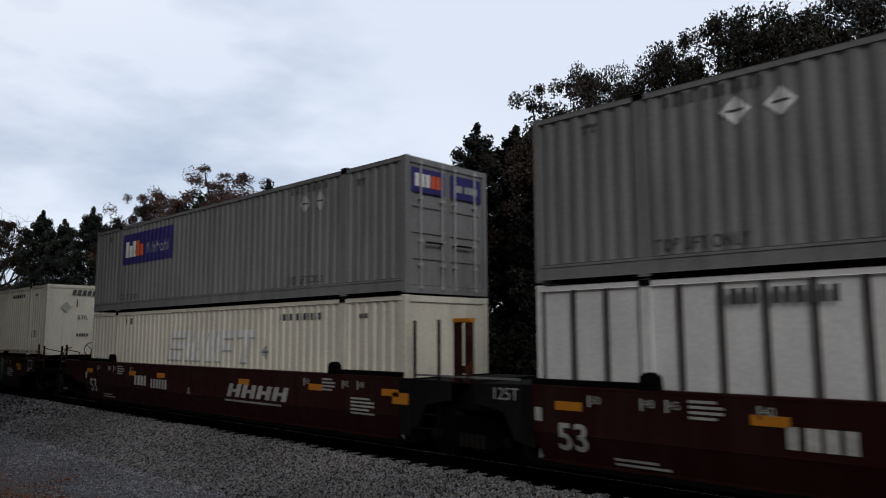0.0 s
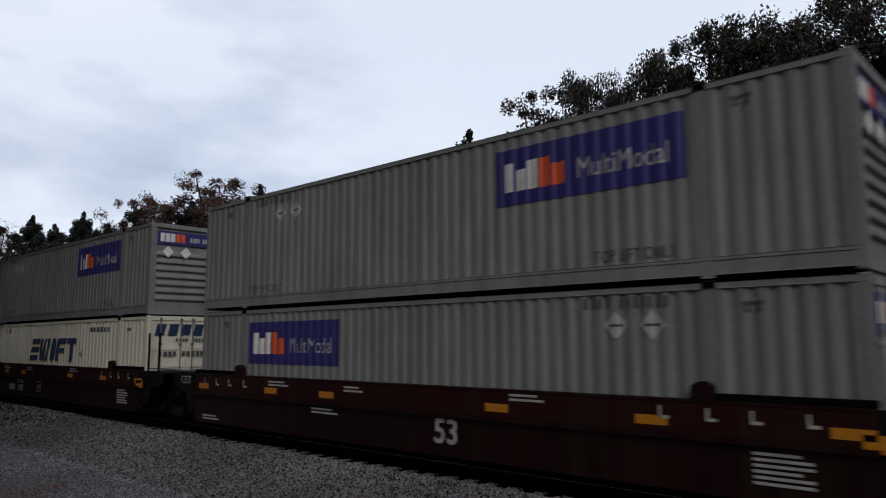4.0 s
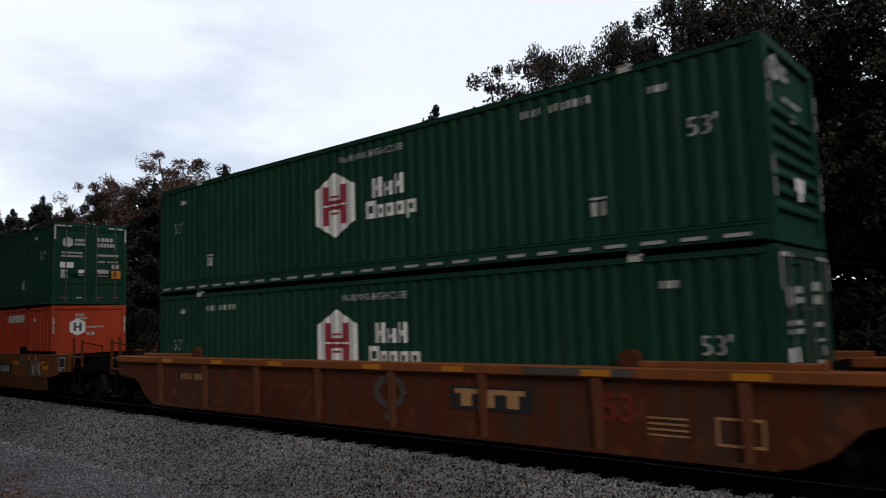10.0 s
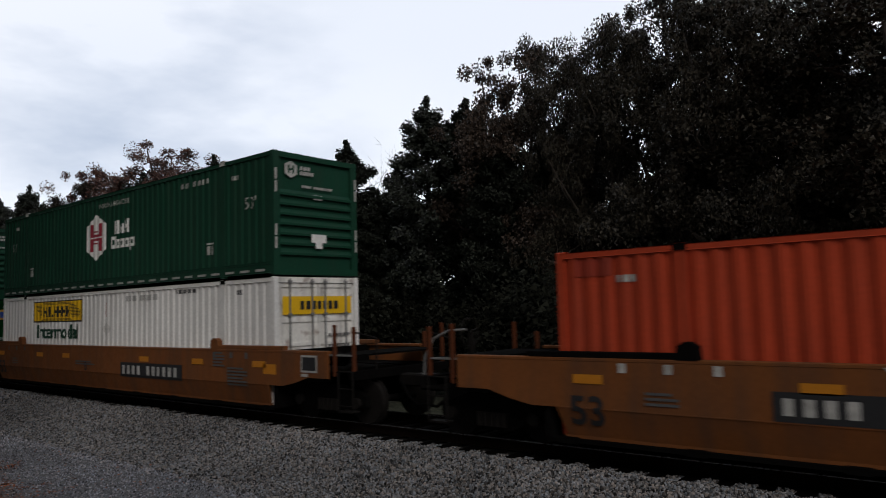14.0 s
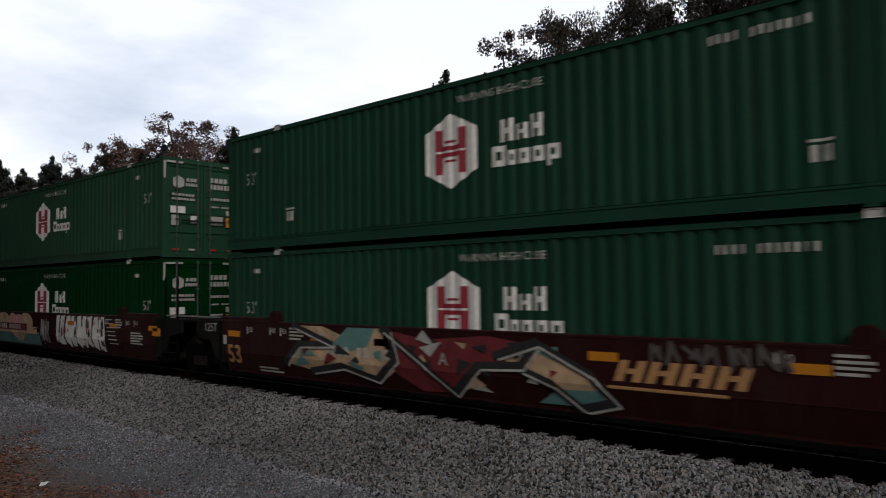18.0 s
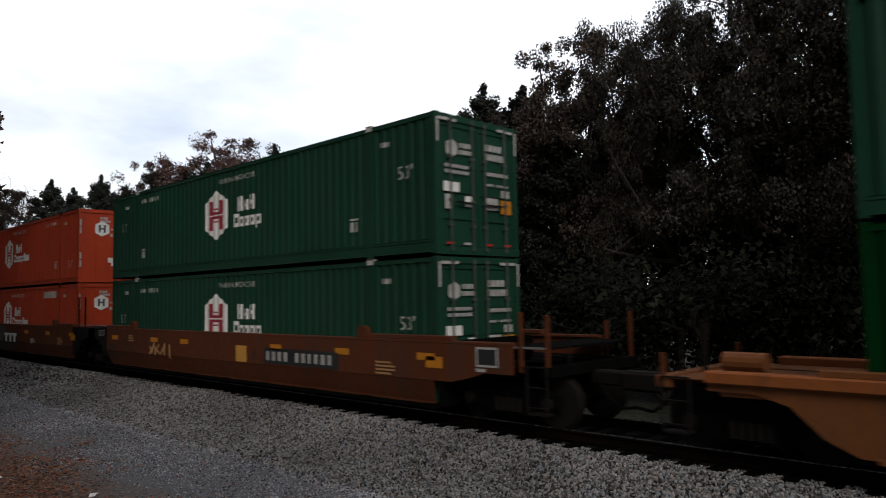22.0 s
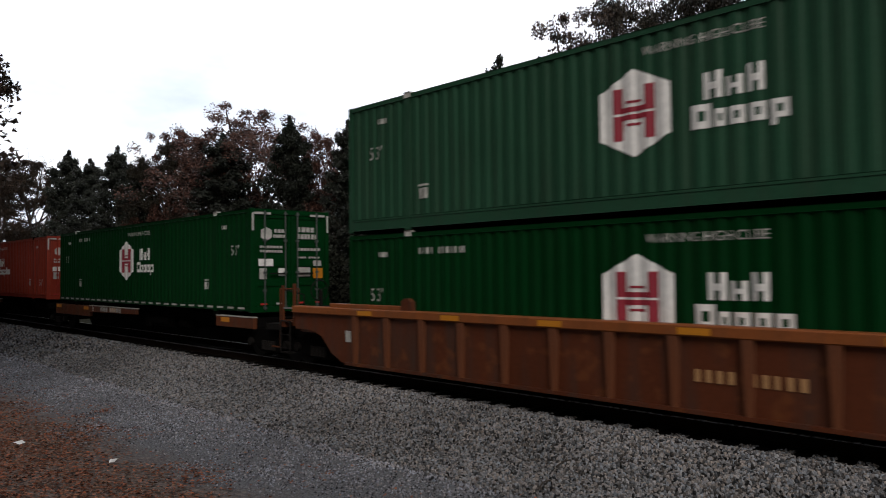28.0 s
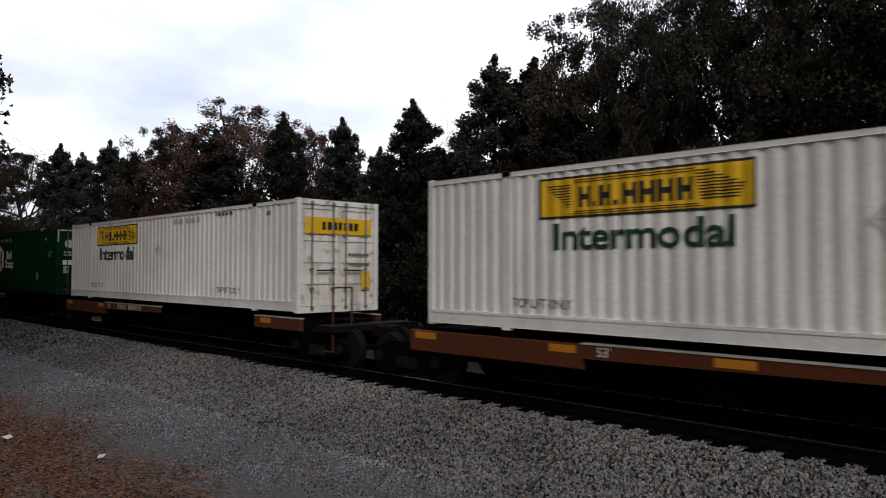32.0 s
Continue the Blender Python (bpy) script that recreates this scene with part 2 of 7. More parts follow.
D_GREYPATCH = material("grey_cover_paint", (0.085, 0.075, 0.07), 0.7, 0, 0.3, 4, 1.0)

# ---- mesh helpers ----
CACHE = {}
TINY = ("small_print", "number_mark", "lettering", "emblem_mark", "end_logo", "wing_bar", "spray_mark", "spray_tag", "spray_letter")      # marks too small to take apart


class MB:
    """Collects boxes, prisms, tubes and polygons into one mesh."""

    def __init__(self):
        self.v, self.f = [], []

    def box(self, x0, x1, y0, y1, z0, z1, bev=0.0):
        if bev:
            b = bev
            o = len(self.v)
            for (x, s) in ((x0, 1), (x1, -1)):
                for y, z in ((y0 + b, z0), (y1 - b, z0), (y1, z0 + b), (y1, z1 - b), (y1 - b, z1), (y0 + b, z1), (y0, z1 - b), (y0, z0 + b)):
                    self.v.append((x, y, z))
            self.f.append([o + i for i in range(7, -1, -1)] if x0 < x1 else [o + i for i in range(8)])
            self.f.append([o + 8 + i for i in range(8)])
            for i in range(8):
                j = (i + 1) % 8
                self.f.append([o + i, o + j, o + 8 + j, o + 8 + i])
            return self
        o = len(self.v)
        self.v += [(x, y, z) for z in (z0, z1) for y in (y0, y1) for x in (x0, x1)]
        self.f += [[o + a for a in q] for q in ((0, 2, 3, 1), (4, 5, 7, 6), (0, 1, 5, 4), (2, 6, 7, 3), (0, 4, 6, 2), (1, 3, 7, 5))]
        return self

    def prism(self, poly, y0, y1):
        """poly: (x, z) points, extruded along y."""
        o, n = len(self.v), len(poly)
        self.v += [(x, y0, z) for x, z in poly] + [(x, y1, z) for x, z in poly]
        self.f.append([o + i for i in range(n)])
        self.f.append([o + n + i for i in range(n - 1, -1, -1)])
        for i in range(n):
            j = (i + 1) % n
            self.f.append([o + i, o + n + i, o + n + j, o + j])
        return self

    def tube(self, a, c, r, n=8, r2=None):
        a, c = Vector(a), Vector(c)
        d = (c - a).normalized()
        u = d.orthogonal().normalized()
        w = d.cross(u)
        o = len(self.v)
        for p, rr in ((a, r), (c, r if r2 is None else r2)):
            for i in range(n):
                t = 2 * math.pi * i / n
                self.v.append(tuple(p + (u * math.cos(t) + w * math.sin(t)) * rr))
        for i in range(n):
            j = (i + 1) % n
            self.f.append([o + i, o + j, o + n + j, o + n + i])
        self.f.append([o + i for i in range(n - 1, -1, -1)])
        self.f.append([o + n + i for i in range(n)])
        return self

    def ring(self, c, radius, r, n=20, m=6):
        """A torus about an axis along x."""
        o = len(self.v)
        for i in range(n):
            a = 2 * math.pi * i / n
            for k in range(m):
                t = 2 * math.pi * k / m
                q = radius + r * math.cos(t)
                self.v.append((c[0] + r * math.sin(t), c[1] + q * math.cos(a), c[2] + q * math.sin(a)))
        for i in range(n):
            for k in range(m):
                self.f.append([o + i * m + k, o + i * m + (k + 1) % m, o + (i + 1) % n * m + (k + 1) % m, o + (i + 1) % n * m + k])
        return self

    def mesh(self, name, mat):
        me = bpy.data.meshes.new(name)
        me.from_pydata(self.v, [], self.f)
        me.materials.append(mat)
        bm = bmesh.new()
        bm.from_mesh(me)
        bmesh.ops.recalc_face_normals(bm, faces=bm.faces)
        bm.to_mesh(me)
        bm.free()
        return me


def cached(key, name, mat, make):
    k = (key, mat.name)
    if k not in CACHE:
        b = MB()
        make(b)
        CACHE[k] = b.mesh(name, mat)
    return CACHE[k]


def piece(name, mesh, parent, label="", at=None):
    ob = new(name, mesh)
    ob.parent = parent
    if at is not None:
        ob.matrix_basis = at
    if label:
        ob["label"] = label
    if name in TINY:
        ob["kind"] = "stuff"
    return ob


def thing(name, label, category, group="", m=None, kind=""):
    ob = new(name)
    ob.empty_display_size = 0.3
    tagged(ob, label, category, group, kind)
    if m is not None:
        ob.matrix_world = m
    return ob


# ---- flat marks laid on corrugated or plain sheets ----
PITCH = 0.28


def wave(x, depth):
    """Inward depth of the corrugated sheet at x."""
    u = (x / PITCH) % 1.0
    if u < 0.36:
        return 0.0
    if u < 0.5:
        return depth * (u - 0.36) / 0.14
    if u < 0.86:
        return depth
    return depth * (1.0 - u) / 0.14


def text_bm(words, size, bold=0.0):
    """Built-in font as a flat mesh, its lower left corner at the origin, x and z."""
    cu = bpy.data.curves.new("words", "FONT")
    cu.body, cu.size, cu.offset = words, size, bold
    ob = bpy.data.objects.new("words", cu)
    me = bpy.data.meshes.new_from_object(ob)
    bpy.data.objects.remove(ob)
    bpy.data.curves.remove(cu)
    bm = bmesh.new()
    bm.from_mesh(me)
    bpy.data.meshes.remove(me)
    return bm


CREASE, LEAN = 0.74, 0.30      # smooth wagon sides lean in below the crease


def decal_mesh(key, mat, build, x_at, depth, off, lean_at=None):
    """A thin mark whose points follow the sheet behind it. build(bm) draws in x and y; x_at shifts it along the sheet."""
    k = ("decal", key, mat.name, round(x_at % PITCH, 3) if depth else 0, depth, off, lean_at)
    if k in CACHE:
        return CACHE[k]
    bm = build()
    if depth:
        xs = [v.co.x for v in bm.verts]
        i = math.floor((min(xs) + x_at) / PITCH) - 1
        while i * PITCH < max(xs) + x_at:
            for u in (0.0, 0.36, 0.5, 0.86):
                x = (i + u) * PITCH - x_at
                if min(xs) < x < max(xs):
                    bmesh.ops.bisect_plane(bm, geom=bm.verts[:] + bm.edges[:] + bm.faces[:], plane_co=(x, 0, 0), plane_no=(1, 0, 0))
            i += 1
    if lean_at is not None and min(v.co.y for v in bm.verts) < CREASE - lean_at < max(v.co.y for v in bm.verts):
        bmesh.ops.bisect_plane(bm, geom=bm.verts[:] + bm.edges[:] + bm.faces[:], plane_co=(0, CREASE - lean_at, 0), plane_no=(0, 1, 0))
    for v in bm.verts:
        x, z, layer = v.co.x, v.co.y, v.co.z
        y = 0.0 if lean_at is None else max(0.0, CREASE - lean_at - z) * LEAN
        v.co = (x, (wave(x + x_at, depth) if depth else 0.0) + y - off - layer, z)
    me = bpy.data.meshes.new("mark")
    bm.to_mesh(me)
    bm.free()
    me.materials.append(mat)
    CACHE[k] = me
    return me


def poly_bm(polys):
    bm = bmesh.new()
    for i, p in enumerate(polys):
        bm.faces.new([bm.verts.new((x, y, 0.0004 * i)) for x, y in p])
    return bm


def rect(x0, x1, z0, z1, slant=0.0):
    return [(x0, z0), (x1, z0), (x1 + slant, z1), (x0 + slant, z1)]


def bars(width, height, count, gap=0.22, slant=0.0, seed=1):
    """A row of plain upright bars, the size of a line of letters."""
    rng = random.Random(seed)
    if count >= 9:
        # a word of four, a gap, and the rest
        step = width / (count + 0.9)
        return [rect((i + (0.9 if i > 3 else 0)) * step, (i + (0.9 if i > 3 else 0)) * step + step * (1 - gap) * rng.uniform(0.8, 1.1), 0, height, slant) for i in range(count)]
    step = width / count
    return [rect(i * step, i * step + step * (1 - gap) * rng.uniform(0.85, 1.05), 0, height, slant) for i in range(count)]


def mark(parent, name, key, mat, build, x, z, sheet, label="", off=0.004, side=True, depth=0.0, width_at=None):
    """Put a mark on the near side of a container or wagon (side) or on its leading end."""
    lean_at = round(z, 3) if parent.get("leaning") and side and sheet == -1.47 else None
    me = decal_mesh(key, mat, build, x if side else 0.0, depth if side else 0.0, off, lean_at)
    if side:
        return piece(name, me, parent, label, Matrix.Translation((x, sheet, z)))
    return piece(name, me, parent, label, Matrix.Translation((sheet, x, z)) @ pose(0, 0, 0, 0, 0, 90))


def words(parent, text, size, mat, x, z, sheet, name="lettering", label="", depth=0.0, side=True, squash=1.0, off=0.004, turned=0.0, stretch=1.0, bold=0.0):
    def build():
        bm = text_bm(text, size, bold)
        bmesh.ops.transform(bm, matrix=Matrix.Diagonal((stretch, squash, 1, 1)), verts=bm.verts)
        if turned:
            bmesh.ops.rotate(bm, verts=bm.verts, matrix=Matrix.Rotation(turned, 3, "Z"))
        return bm
    return mark(parent, name, ("w", text, size, squash, turned, stretch, bold), mat, build, x, z, sheet, label, off, side, depth)


def shape(parent, name, mat, polys, x, z, sheet, label="", depth=0.0, side=True, off=0.004):
    flat = tuple(round(c, 3) for p in polys for q in p for c in q)
    return mark(parent, name, ("p", flat), mat, lambda: poly_bm(polys), x, z, sheet, label, off, side, depth)

# ---- containers: 53 ft boxes, x ahead, near side at -y, origin at the base's centre ----
LEN, HIGH, WIDE = 16.154, 2.88, 2.591
HX, HY = LEN / 2, WIDE / 2
POST = 6.05
DEEP = 0.030


def corrugated(b, y_out, inward, x0, x1, z0, z1, depth, pitch_scale=1.0):
    xs = {x0, x1}
    i = math.floor(x0 / PITCH) - 1
    while i * PITCH < x1 + PITCH:
        for u in (0.0, 0.36, 0.5, 0.86):
            x = (i + u) * PITCH
            if x0 < x < x1:
                xs.add(x)
        i += 1
    xs = sorted(xs)
    o = len(b.v)
    for x in xs:
        y = y_out + inward * wave(x, depth)
        b.v += [(x, y, z0), (x, y, z1)]
    for k in range(len(xs) - 1):
        q = [o + 2 * k, o + 2 * k + 2, o + 2 * k + 3, o + 2 * k + 1]
        b.f.append(q if inward > 0 else q[::-1])


def sheet_and_post(b, y_out, inward, x0, x1, z0, z1):
    """Flat panels between proud upright posts."""
    b.box(x0, x1, min(y_out + inward * 0.03, y_out + inward * 0.05), max(y_out + inward * 0.03, y_out + inward * 0.05), z0, z1)


def box_body(c, mat, doors, style, base_rail, end_mat=None):
    """The parts that every container has."""
    br = base_rail
    for s in (-1, 1):
        yo = s * HY
        if style == "posts":
            piece("side_wall", cached(("sheet_posts", s), "side_wall", mat, lambda b: sheet_and_post(b, yo, -s, -HX + 0.12, HX - 0.12, br, HIGH - 0.10)), c)
            for i in range(27):
                piece("side_post", cached(("upright", s), "side_post", D_GREYPATCH if mat is M_WHITE else M_GREEN if mat is M_GREEN_GREY else mat, lambda b: b.box(-0.045, 0.045, min(yo, yo - s * 0.03), max(yo, yo - s * 0.03), br, HIGH - 0.1)), c, "grey upright post" if mat is M_WHITE else "", Matrix.Translation((-HX + 0.12 + (LEN - 0.24) * i / 26, 0, 0)))
        else:
            for x0, x1 in ((-HX + 0.12, -POST - 0.09), (-POST + 0.09, POST - 0.09), (POST + 0.09, HX - 0.12)):
                piece("side_wall", cached(("side", s, br, x0), "side_wall", mat, lambda b: corrugated(b, yo - s * 0.008, -s, x0, x1, br, HIGH - 0.10, DEEP)), c)
        piece("top_rail", cached(("top_rail", s), "top_rail", M_GALV if mat is M_GREEN_GREY else mat, lambda b: b.box(-HX + 0.1, HX - 0.1, yo - s * 0.07, yo, HIGH - 0.11, HIGH - 0.02, 0.008)), c)

        def rail(b):
            b.box(-HX + 0.1, HX - 0.1, yo - s * 0.06, yo, 0.045, br, 0.008)
            b.box(-HX + 0.1, HX - 0.1, yo - s * 0.062, yo + s * 0.012, br - 0.05, br - 0.012)
        piece("bottom_rail", cached(("bot_rail", s, br), "bottom_rail", M_GALV if mat is M_GREEN_GREY else mat, rail), c)
        for x in (-POST, POST):
            piece("stacking_post", cached(("post", s), "stacking_post", mat, lambda b: b.box(-0.09, 0.09, yo - s * 0.08, yo + s * 0.006, 0.0, HIGH, 0.012)), c, "", Matrix.Translation((x, 0, 0)))
            piece("lifting_casting", cached(("cast", s), "lifting_casting", M_DARK if mat not in (M_GREEN, M_GREEN_DEEP, M_GREEN_GREY, M_GREEN_FADED) else D_DIRTYWHITE,
                                            lambda b: b.box(-0.10, 0.10, yo - s * 0.12, yo + s * 0.012, HIGH - 0.10, HIGH + 0.022, 0.012)), c, "", Matrix.Translation((x, 0, 0)))
        for x in (-1, 1):
            piece("corner_post", cached(("corner", s, x), "corner_post", mat, lambda b: b.box(x * HX - (0.13 if x > 0 else 0), x * HX + (0.13 if x < 0 else 0), yo - (0.13 if s > 0 else 0), yo + (0.13 if s < 0 else 0), 0, HIGH, 0.015)), c)

    def roof(b):
        b.box(-HX + 0.13, HX - 0.13, -HY + 0.07, HY - 0.07, HIGH - 0.05, HIGH - 0.03)
        for i in range(38):
            x = -HX + 0.5 + i * 0.41
            b.box(x, x + 0.14, -HY + 0.12, HY - 0.12, HIGH - 0.03, HIGH - 0.012)
    piece("roof", cached("roof", "roof", mat, roof), c)
    piece("floor", cached("floor", "floor", M_DARK, lambda b: b.box(-HX + 0.1, HX - 0.1, -HY + 0.30, HY - 0.30, 0.03, 0.16)), c)
    for x, is_door in ((1, doors), (-1, not doors)):
        end(c, end_mat or mat, x, is_door, style)


def end(c, mat, x, is_door, style):
    """The closing wall or the pair of doors at x = +1 (leading) or -1."""
    s = x

    a_, d_ = sorted((s * HX, s * HX - s * 0.12))
    piece("end_header", cached(("end_header", s), "end_header", mat, lambda b: b.box(a_, d_, -HY + 0.13, HY - 0.13, HIGH - 0.14, HIGH - 0.01, 0.01)), c)
    piece("end_sill", cached(("end_sill", s), "end_sill", mat, lambda b: b.box(a_, d_, -HY + 0.13, HY - 0.13, 0.0, 0.16, 0.01)), c)
    if is_door:
        piece("door_seal", cached(("seal", s), "door_seal", M_DARK, lambda b: b.box(*sorted((s * (HX - 0.10), s * (HX - 0.085))), -HY + 0.1, HY - 0.1, 0.1, HIGH - 0.1)), c, "black rubber door seal")
        for k in (-1, 1):
            def leaf(b):
                # one pressed sheet: rails and stiles stand out from recessed panels
                xo = s * (HX - 0.03)
                y0, y1 = (0.014, HY - 0.15) if k > 0 else (-HY + 0.15, -0.014)
                ys = (y0, y0 + 0.07, y1 - 0.07, y1)
                zs = (0.17, 0.27, 0.72, 0.80, 1.27, 1.35, 1.82, 1.90, HIGH - 0.25, HIGH - 0.15)
                at = {}

                def vert(x, y, z):
                    key = (round(x, 4), round(y, 4), round(z, 4))
                    if key not in at:
                        at[key] = len(b.v)
                        b.v.append(key)
                    return at[key]

                def level(i, j):
                    return xo - s * 0.028 if i == 1 and j % 2 == 1 else xo
                for i in range(3):
                    for j in range(9):
                        x = level(i, j)
                        b.f.append([vert(x, ys[i], zs[j]), vert(x, ys[i + 1], zs[j]), vert(x, ys[i + 1], zs[j + 1]), vert(x, ys[i], zs[j + 1])])
                        if x != xo:
                            for p, q in (((ys[i], zs[j]), (ys[i + 1], zs[j])), ((ys[i + 1], zs[j]), (ys[i + 1], zs[j + 1])), ((ys[i + 1], zs[j + 1]), (ys[i], zs[j + 1])), ((ys[i], zs[j + 1]), (ys[i], zs[j]))):
                                b.f.append([vert(x, *p), vert(x, *q), vert(xo, *q), vert(xo, *p)])
                back = xo - s * 0.05
                for p, q in (((y0, zs[0]), (y1, zs[0])), ((y1, zs[0]), (y1, zs[-1])), ((y1, zs[-1]), (y0, zs[-1])), ((y0, zs[-1]), (y0, zs[0]))):
                    b.f.append([vert(xo, *p), vert(xo, *q), vert(back, *q), vert(back, *p)])
            door = piece("door", cached(("leaf", s, k), "door", mat, leaf), c)
            for yy in (0.20, 0.86) if s > 0 else ():
                def rod(b):
                    b.tube((s * (HX + 0.012), k * yy, 0.06), (s * (HX + 0.012), k * yy, HIGH - 0.05), 0.021, 8)
                    for z in (0.12, 0.6, 1.1, 2.0, HIGH - 0.12):
                        b.box(*sorted((s * (HX - 0.03), s * (HX + 0.04))), k * yy - 0.045, k * yy + 0.045, z - 0.03, z + 0.03)
                rod_mat = M_GALV if mat in (M_WHITE, M_DOORWHITE, M_CREAM) else mat if mat in (M_RED, M_RED_DARK) else D_FADED if mat in (M_GREY, M_GREY_LIGHT) else M_ROD
                piece("locking_bar", cached(("rod", s, k, yy), "locking_bar", rod_mat, rod), door, "upright locking bar with brackets")
            if s > 0:
                piece("handle", cached(("handle", s, k), "handle", M_STEEL, lambda b: b.box(*sorted((s * (HX + 0.02), s * (HX + 0.05))), *sorted((k * 0.22, k * 0.72)), 1.05, 1.09)), door)
    else:
        def wall(b):
            xo = s * (HX - (0.075 if style == "slats" else 0.035))
            a, d = sorted((xo - s * 0.03, xo))
            b.box(a, d, -HY + 0.13, HY - 0.13, 0.16, HIGH - 0.14)
        ew = piece("end_wall", cached(("wall", s, style), "end_wall", mat, wall), c)
        if style != "slats":
            xe = s * (HX - 0.035)
            for yy in (-0.62, 0.0, 0.62) if style == "flat" else (-0.8, -0.4, 0, 0.4, 0.8):
                piece("end_strip", cached(("end_strip", s), "end_strip", mat, lambda b: b.box(*sorted((xe, xe + s * 0.015)), -0.025, 0.025, 0.2, HIGH - 0.2)), ew, "", Matrix.Translation((0, yy, 0)))
        if style == "slats":
            xo = s * (HX - 0.075)
            for i in range(7):
                piece("end_rib", cached(("end_rib", s), "end_rib", mat, lambda b: b.prism([(xo, 0), (xo + s * 0.066, 0.004), (xo + s * 0.066, 0.06), (xo, 0.15)], -HY + 0.16, HY - 0.16)), ew, "", Matrix.Translation((0, 0, 0.46 + i * 0.232)))
            for y0 in (-HY + 0.13, HY - 0.19):
                piece("end_stile", cached(("end_stile", s, y0), "end_stile", mat, lambda b: b.box(*sorted((xo, xo + s * 0.07)), y0, y0 + 0.06, 0.16, HIGH - 0.14)), ew)


NEAR = -HY            # the near sheet
FRONT = HX + 0.006    # the leading end


def diamonds(c, xs, z, size, mat_, dep):
    for x in xs:
        shape(c, "placard", mat_, [[(0, -size), (size, 0), (0, size), (-size, 0)]], x, z, NEAR, "diamond placard", dep, off=0.006)
        shape(c, "placard_line", D_GREYTEXT, [rect(-size * 0.55, size * 0.55, -0.02, 0.02)], x, z, NEAR, "", dep, off=0.009)


def end_bars(c, mat_, rows, off=0.02):
    for y, z, w, h, n in rows:
        shape(c, "small_print", mat_, bars(w, h, n, 0.2), y, z, FRONT + off, "", 0, False)


def parcel_marks(c, doors, bright, seed):
    """Purple-blue panel with pale and orange blocks and the word beside them."""
    dep = DEEP
    x0 = (-5.8 if bright else -5.5) if doors else 2.2
    pz = 1.52 if bright else 1.64
    shape(c, "panel", D_BLUE, [rect(0, 3.6, 0, 1.02)], x0, pz, NEAR, "purple-blue logo panel", dep)
    for i, (w, h) in enumerate(((0.20, 0.52), (0.22, 0.38), (0.22, 0.52))):
        shape(c, "logo_block", D_WHITE, [rect(0, w, 0, h)], x0 + 0.22 + i * 0.25, pz + 0.24, NEAR, "", dep, off=0.008)
    for i, (w, h) in enumerate(((0.22, 0.52), (0.26, 0.38))):
        shape(c, "logo_block", D_ORANGE if bright and seed != 3 else D_WHITE, [rect(0, w, 0, h)], x0 + 0.98 + i * 0.25, pz + 0.24, NEAR, "", dep, off=0.008)
    words(c, "MultiModal", 0.50, D_FADED, x0 + 1.72, pz + 0.28, NEAR, "lettering", "pale lettering", dep, off=0.008, stretch=0.72)
    words(c, "TOP LIFT ONLY", 0.27, D_GREYTEXT, 4.2 if not doors else -7.4 + 1.4, 0.36, NEAR, "lettering", "stencilled notice", dep, stretch=0.75)
    words(c, "TOP LIFT ONLY", 0.27, D_GREYTEXT, -5.85 if not doors else 3.9, 0.36, NEAR, "lettering", "stencilled notice", dep, stretch=0.75)
    sx = -1 if not doors else 1
    if not bright and doors:
        diamonds(c, (4.55, 5.12), 1.95, 0.2, D_GREYTEXT, dep)
    elif not bright:
        diamonds(c, (-5.42, -4.92), 2.1, 0.22, D_WHITE, dep)
        diamonds(c, (-4.42,), 2.16, 0.2, D_GREYTEXT, dep)
    diamonds(c, (sx * 4.55 + 0.0, sx * 4.55 + 0.62) if bright else (), 2.28, 0.22, D_WHITE if seed % 3 == 0 or not bright else D_FADED, dep)
    shape(c, "number_mark", D_GREYTEXT, bars(1.5, 0.16, 11, 0.48), -5.6 if not doors else 4.0, 2.55, NEAR, "", dep)
    for x in (-7.1, 6.5):
        shape(c, "small_print", D_GREYTEXT, [rect(0, 0.3, 0.06, 0.1), rect(0.04, 0.1, -0.05, 0.05), rect(0.2, 0.26, -0.05, 0.05)], x, 2.48, NEAR, "", dep)
    if doors:
        for y, w in ((-1.12, 1.02), (0.08, 1.02)):
            shape(c, "end_panel", D_BLUE, [rect(0, w, 0, 0.52)], y, 2.13, FRONT - 0.02, "purple-blue logo panel", 0, False)
        for i in range(5):
            shape(c, "logo_block", D_WHITE if i < 3 or not bright else D_ORANGE, [rect(0, 0.13, 0, 0.28)], -1.02 + i * 0.16, 2.25, FRONT - 0.012, "", 0, False)
        shape(c, "logo_block", D_FADED, bars(0.8, 0.16, 10), 0.18, 2.28, FRONT - 0.012, "", 0, False)
    else:
        shape(c, "end_panel", D_BLUE, [rect(0, 2.2, 0, 0.42)], -1.1, 2.22, FRONT - 0.03, "purple-blue logo panel", 0, False)
        for i in range(5):
            shape(c, "logo_block", D_WHITE if i < 3 or not bright else D_ORANGE, [rect(0, 0.14, 0, 0.27)], -1.0 + i * 0.17, 2.30, FRONT - 0.022, "", 0, False)
        shape(c, "logo_block", D_FADED, bars(0.95, 0.15, 10), 0.0, 2.34, FRONT - 0.022, "", 0, False)
        for y in (-0.75, -0.15):
            shape(c, "placard", D_WHITE, [[(0, -0.19), (0.19, 0), (0, 0.19), (-0.19, 0)]], y, 1.98, FRONT + 0.01, "diamond placard", 0, False)


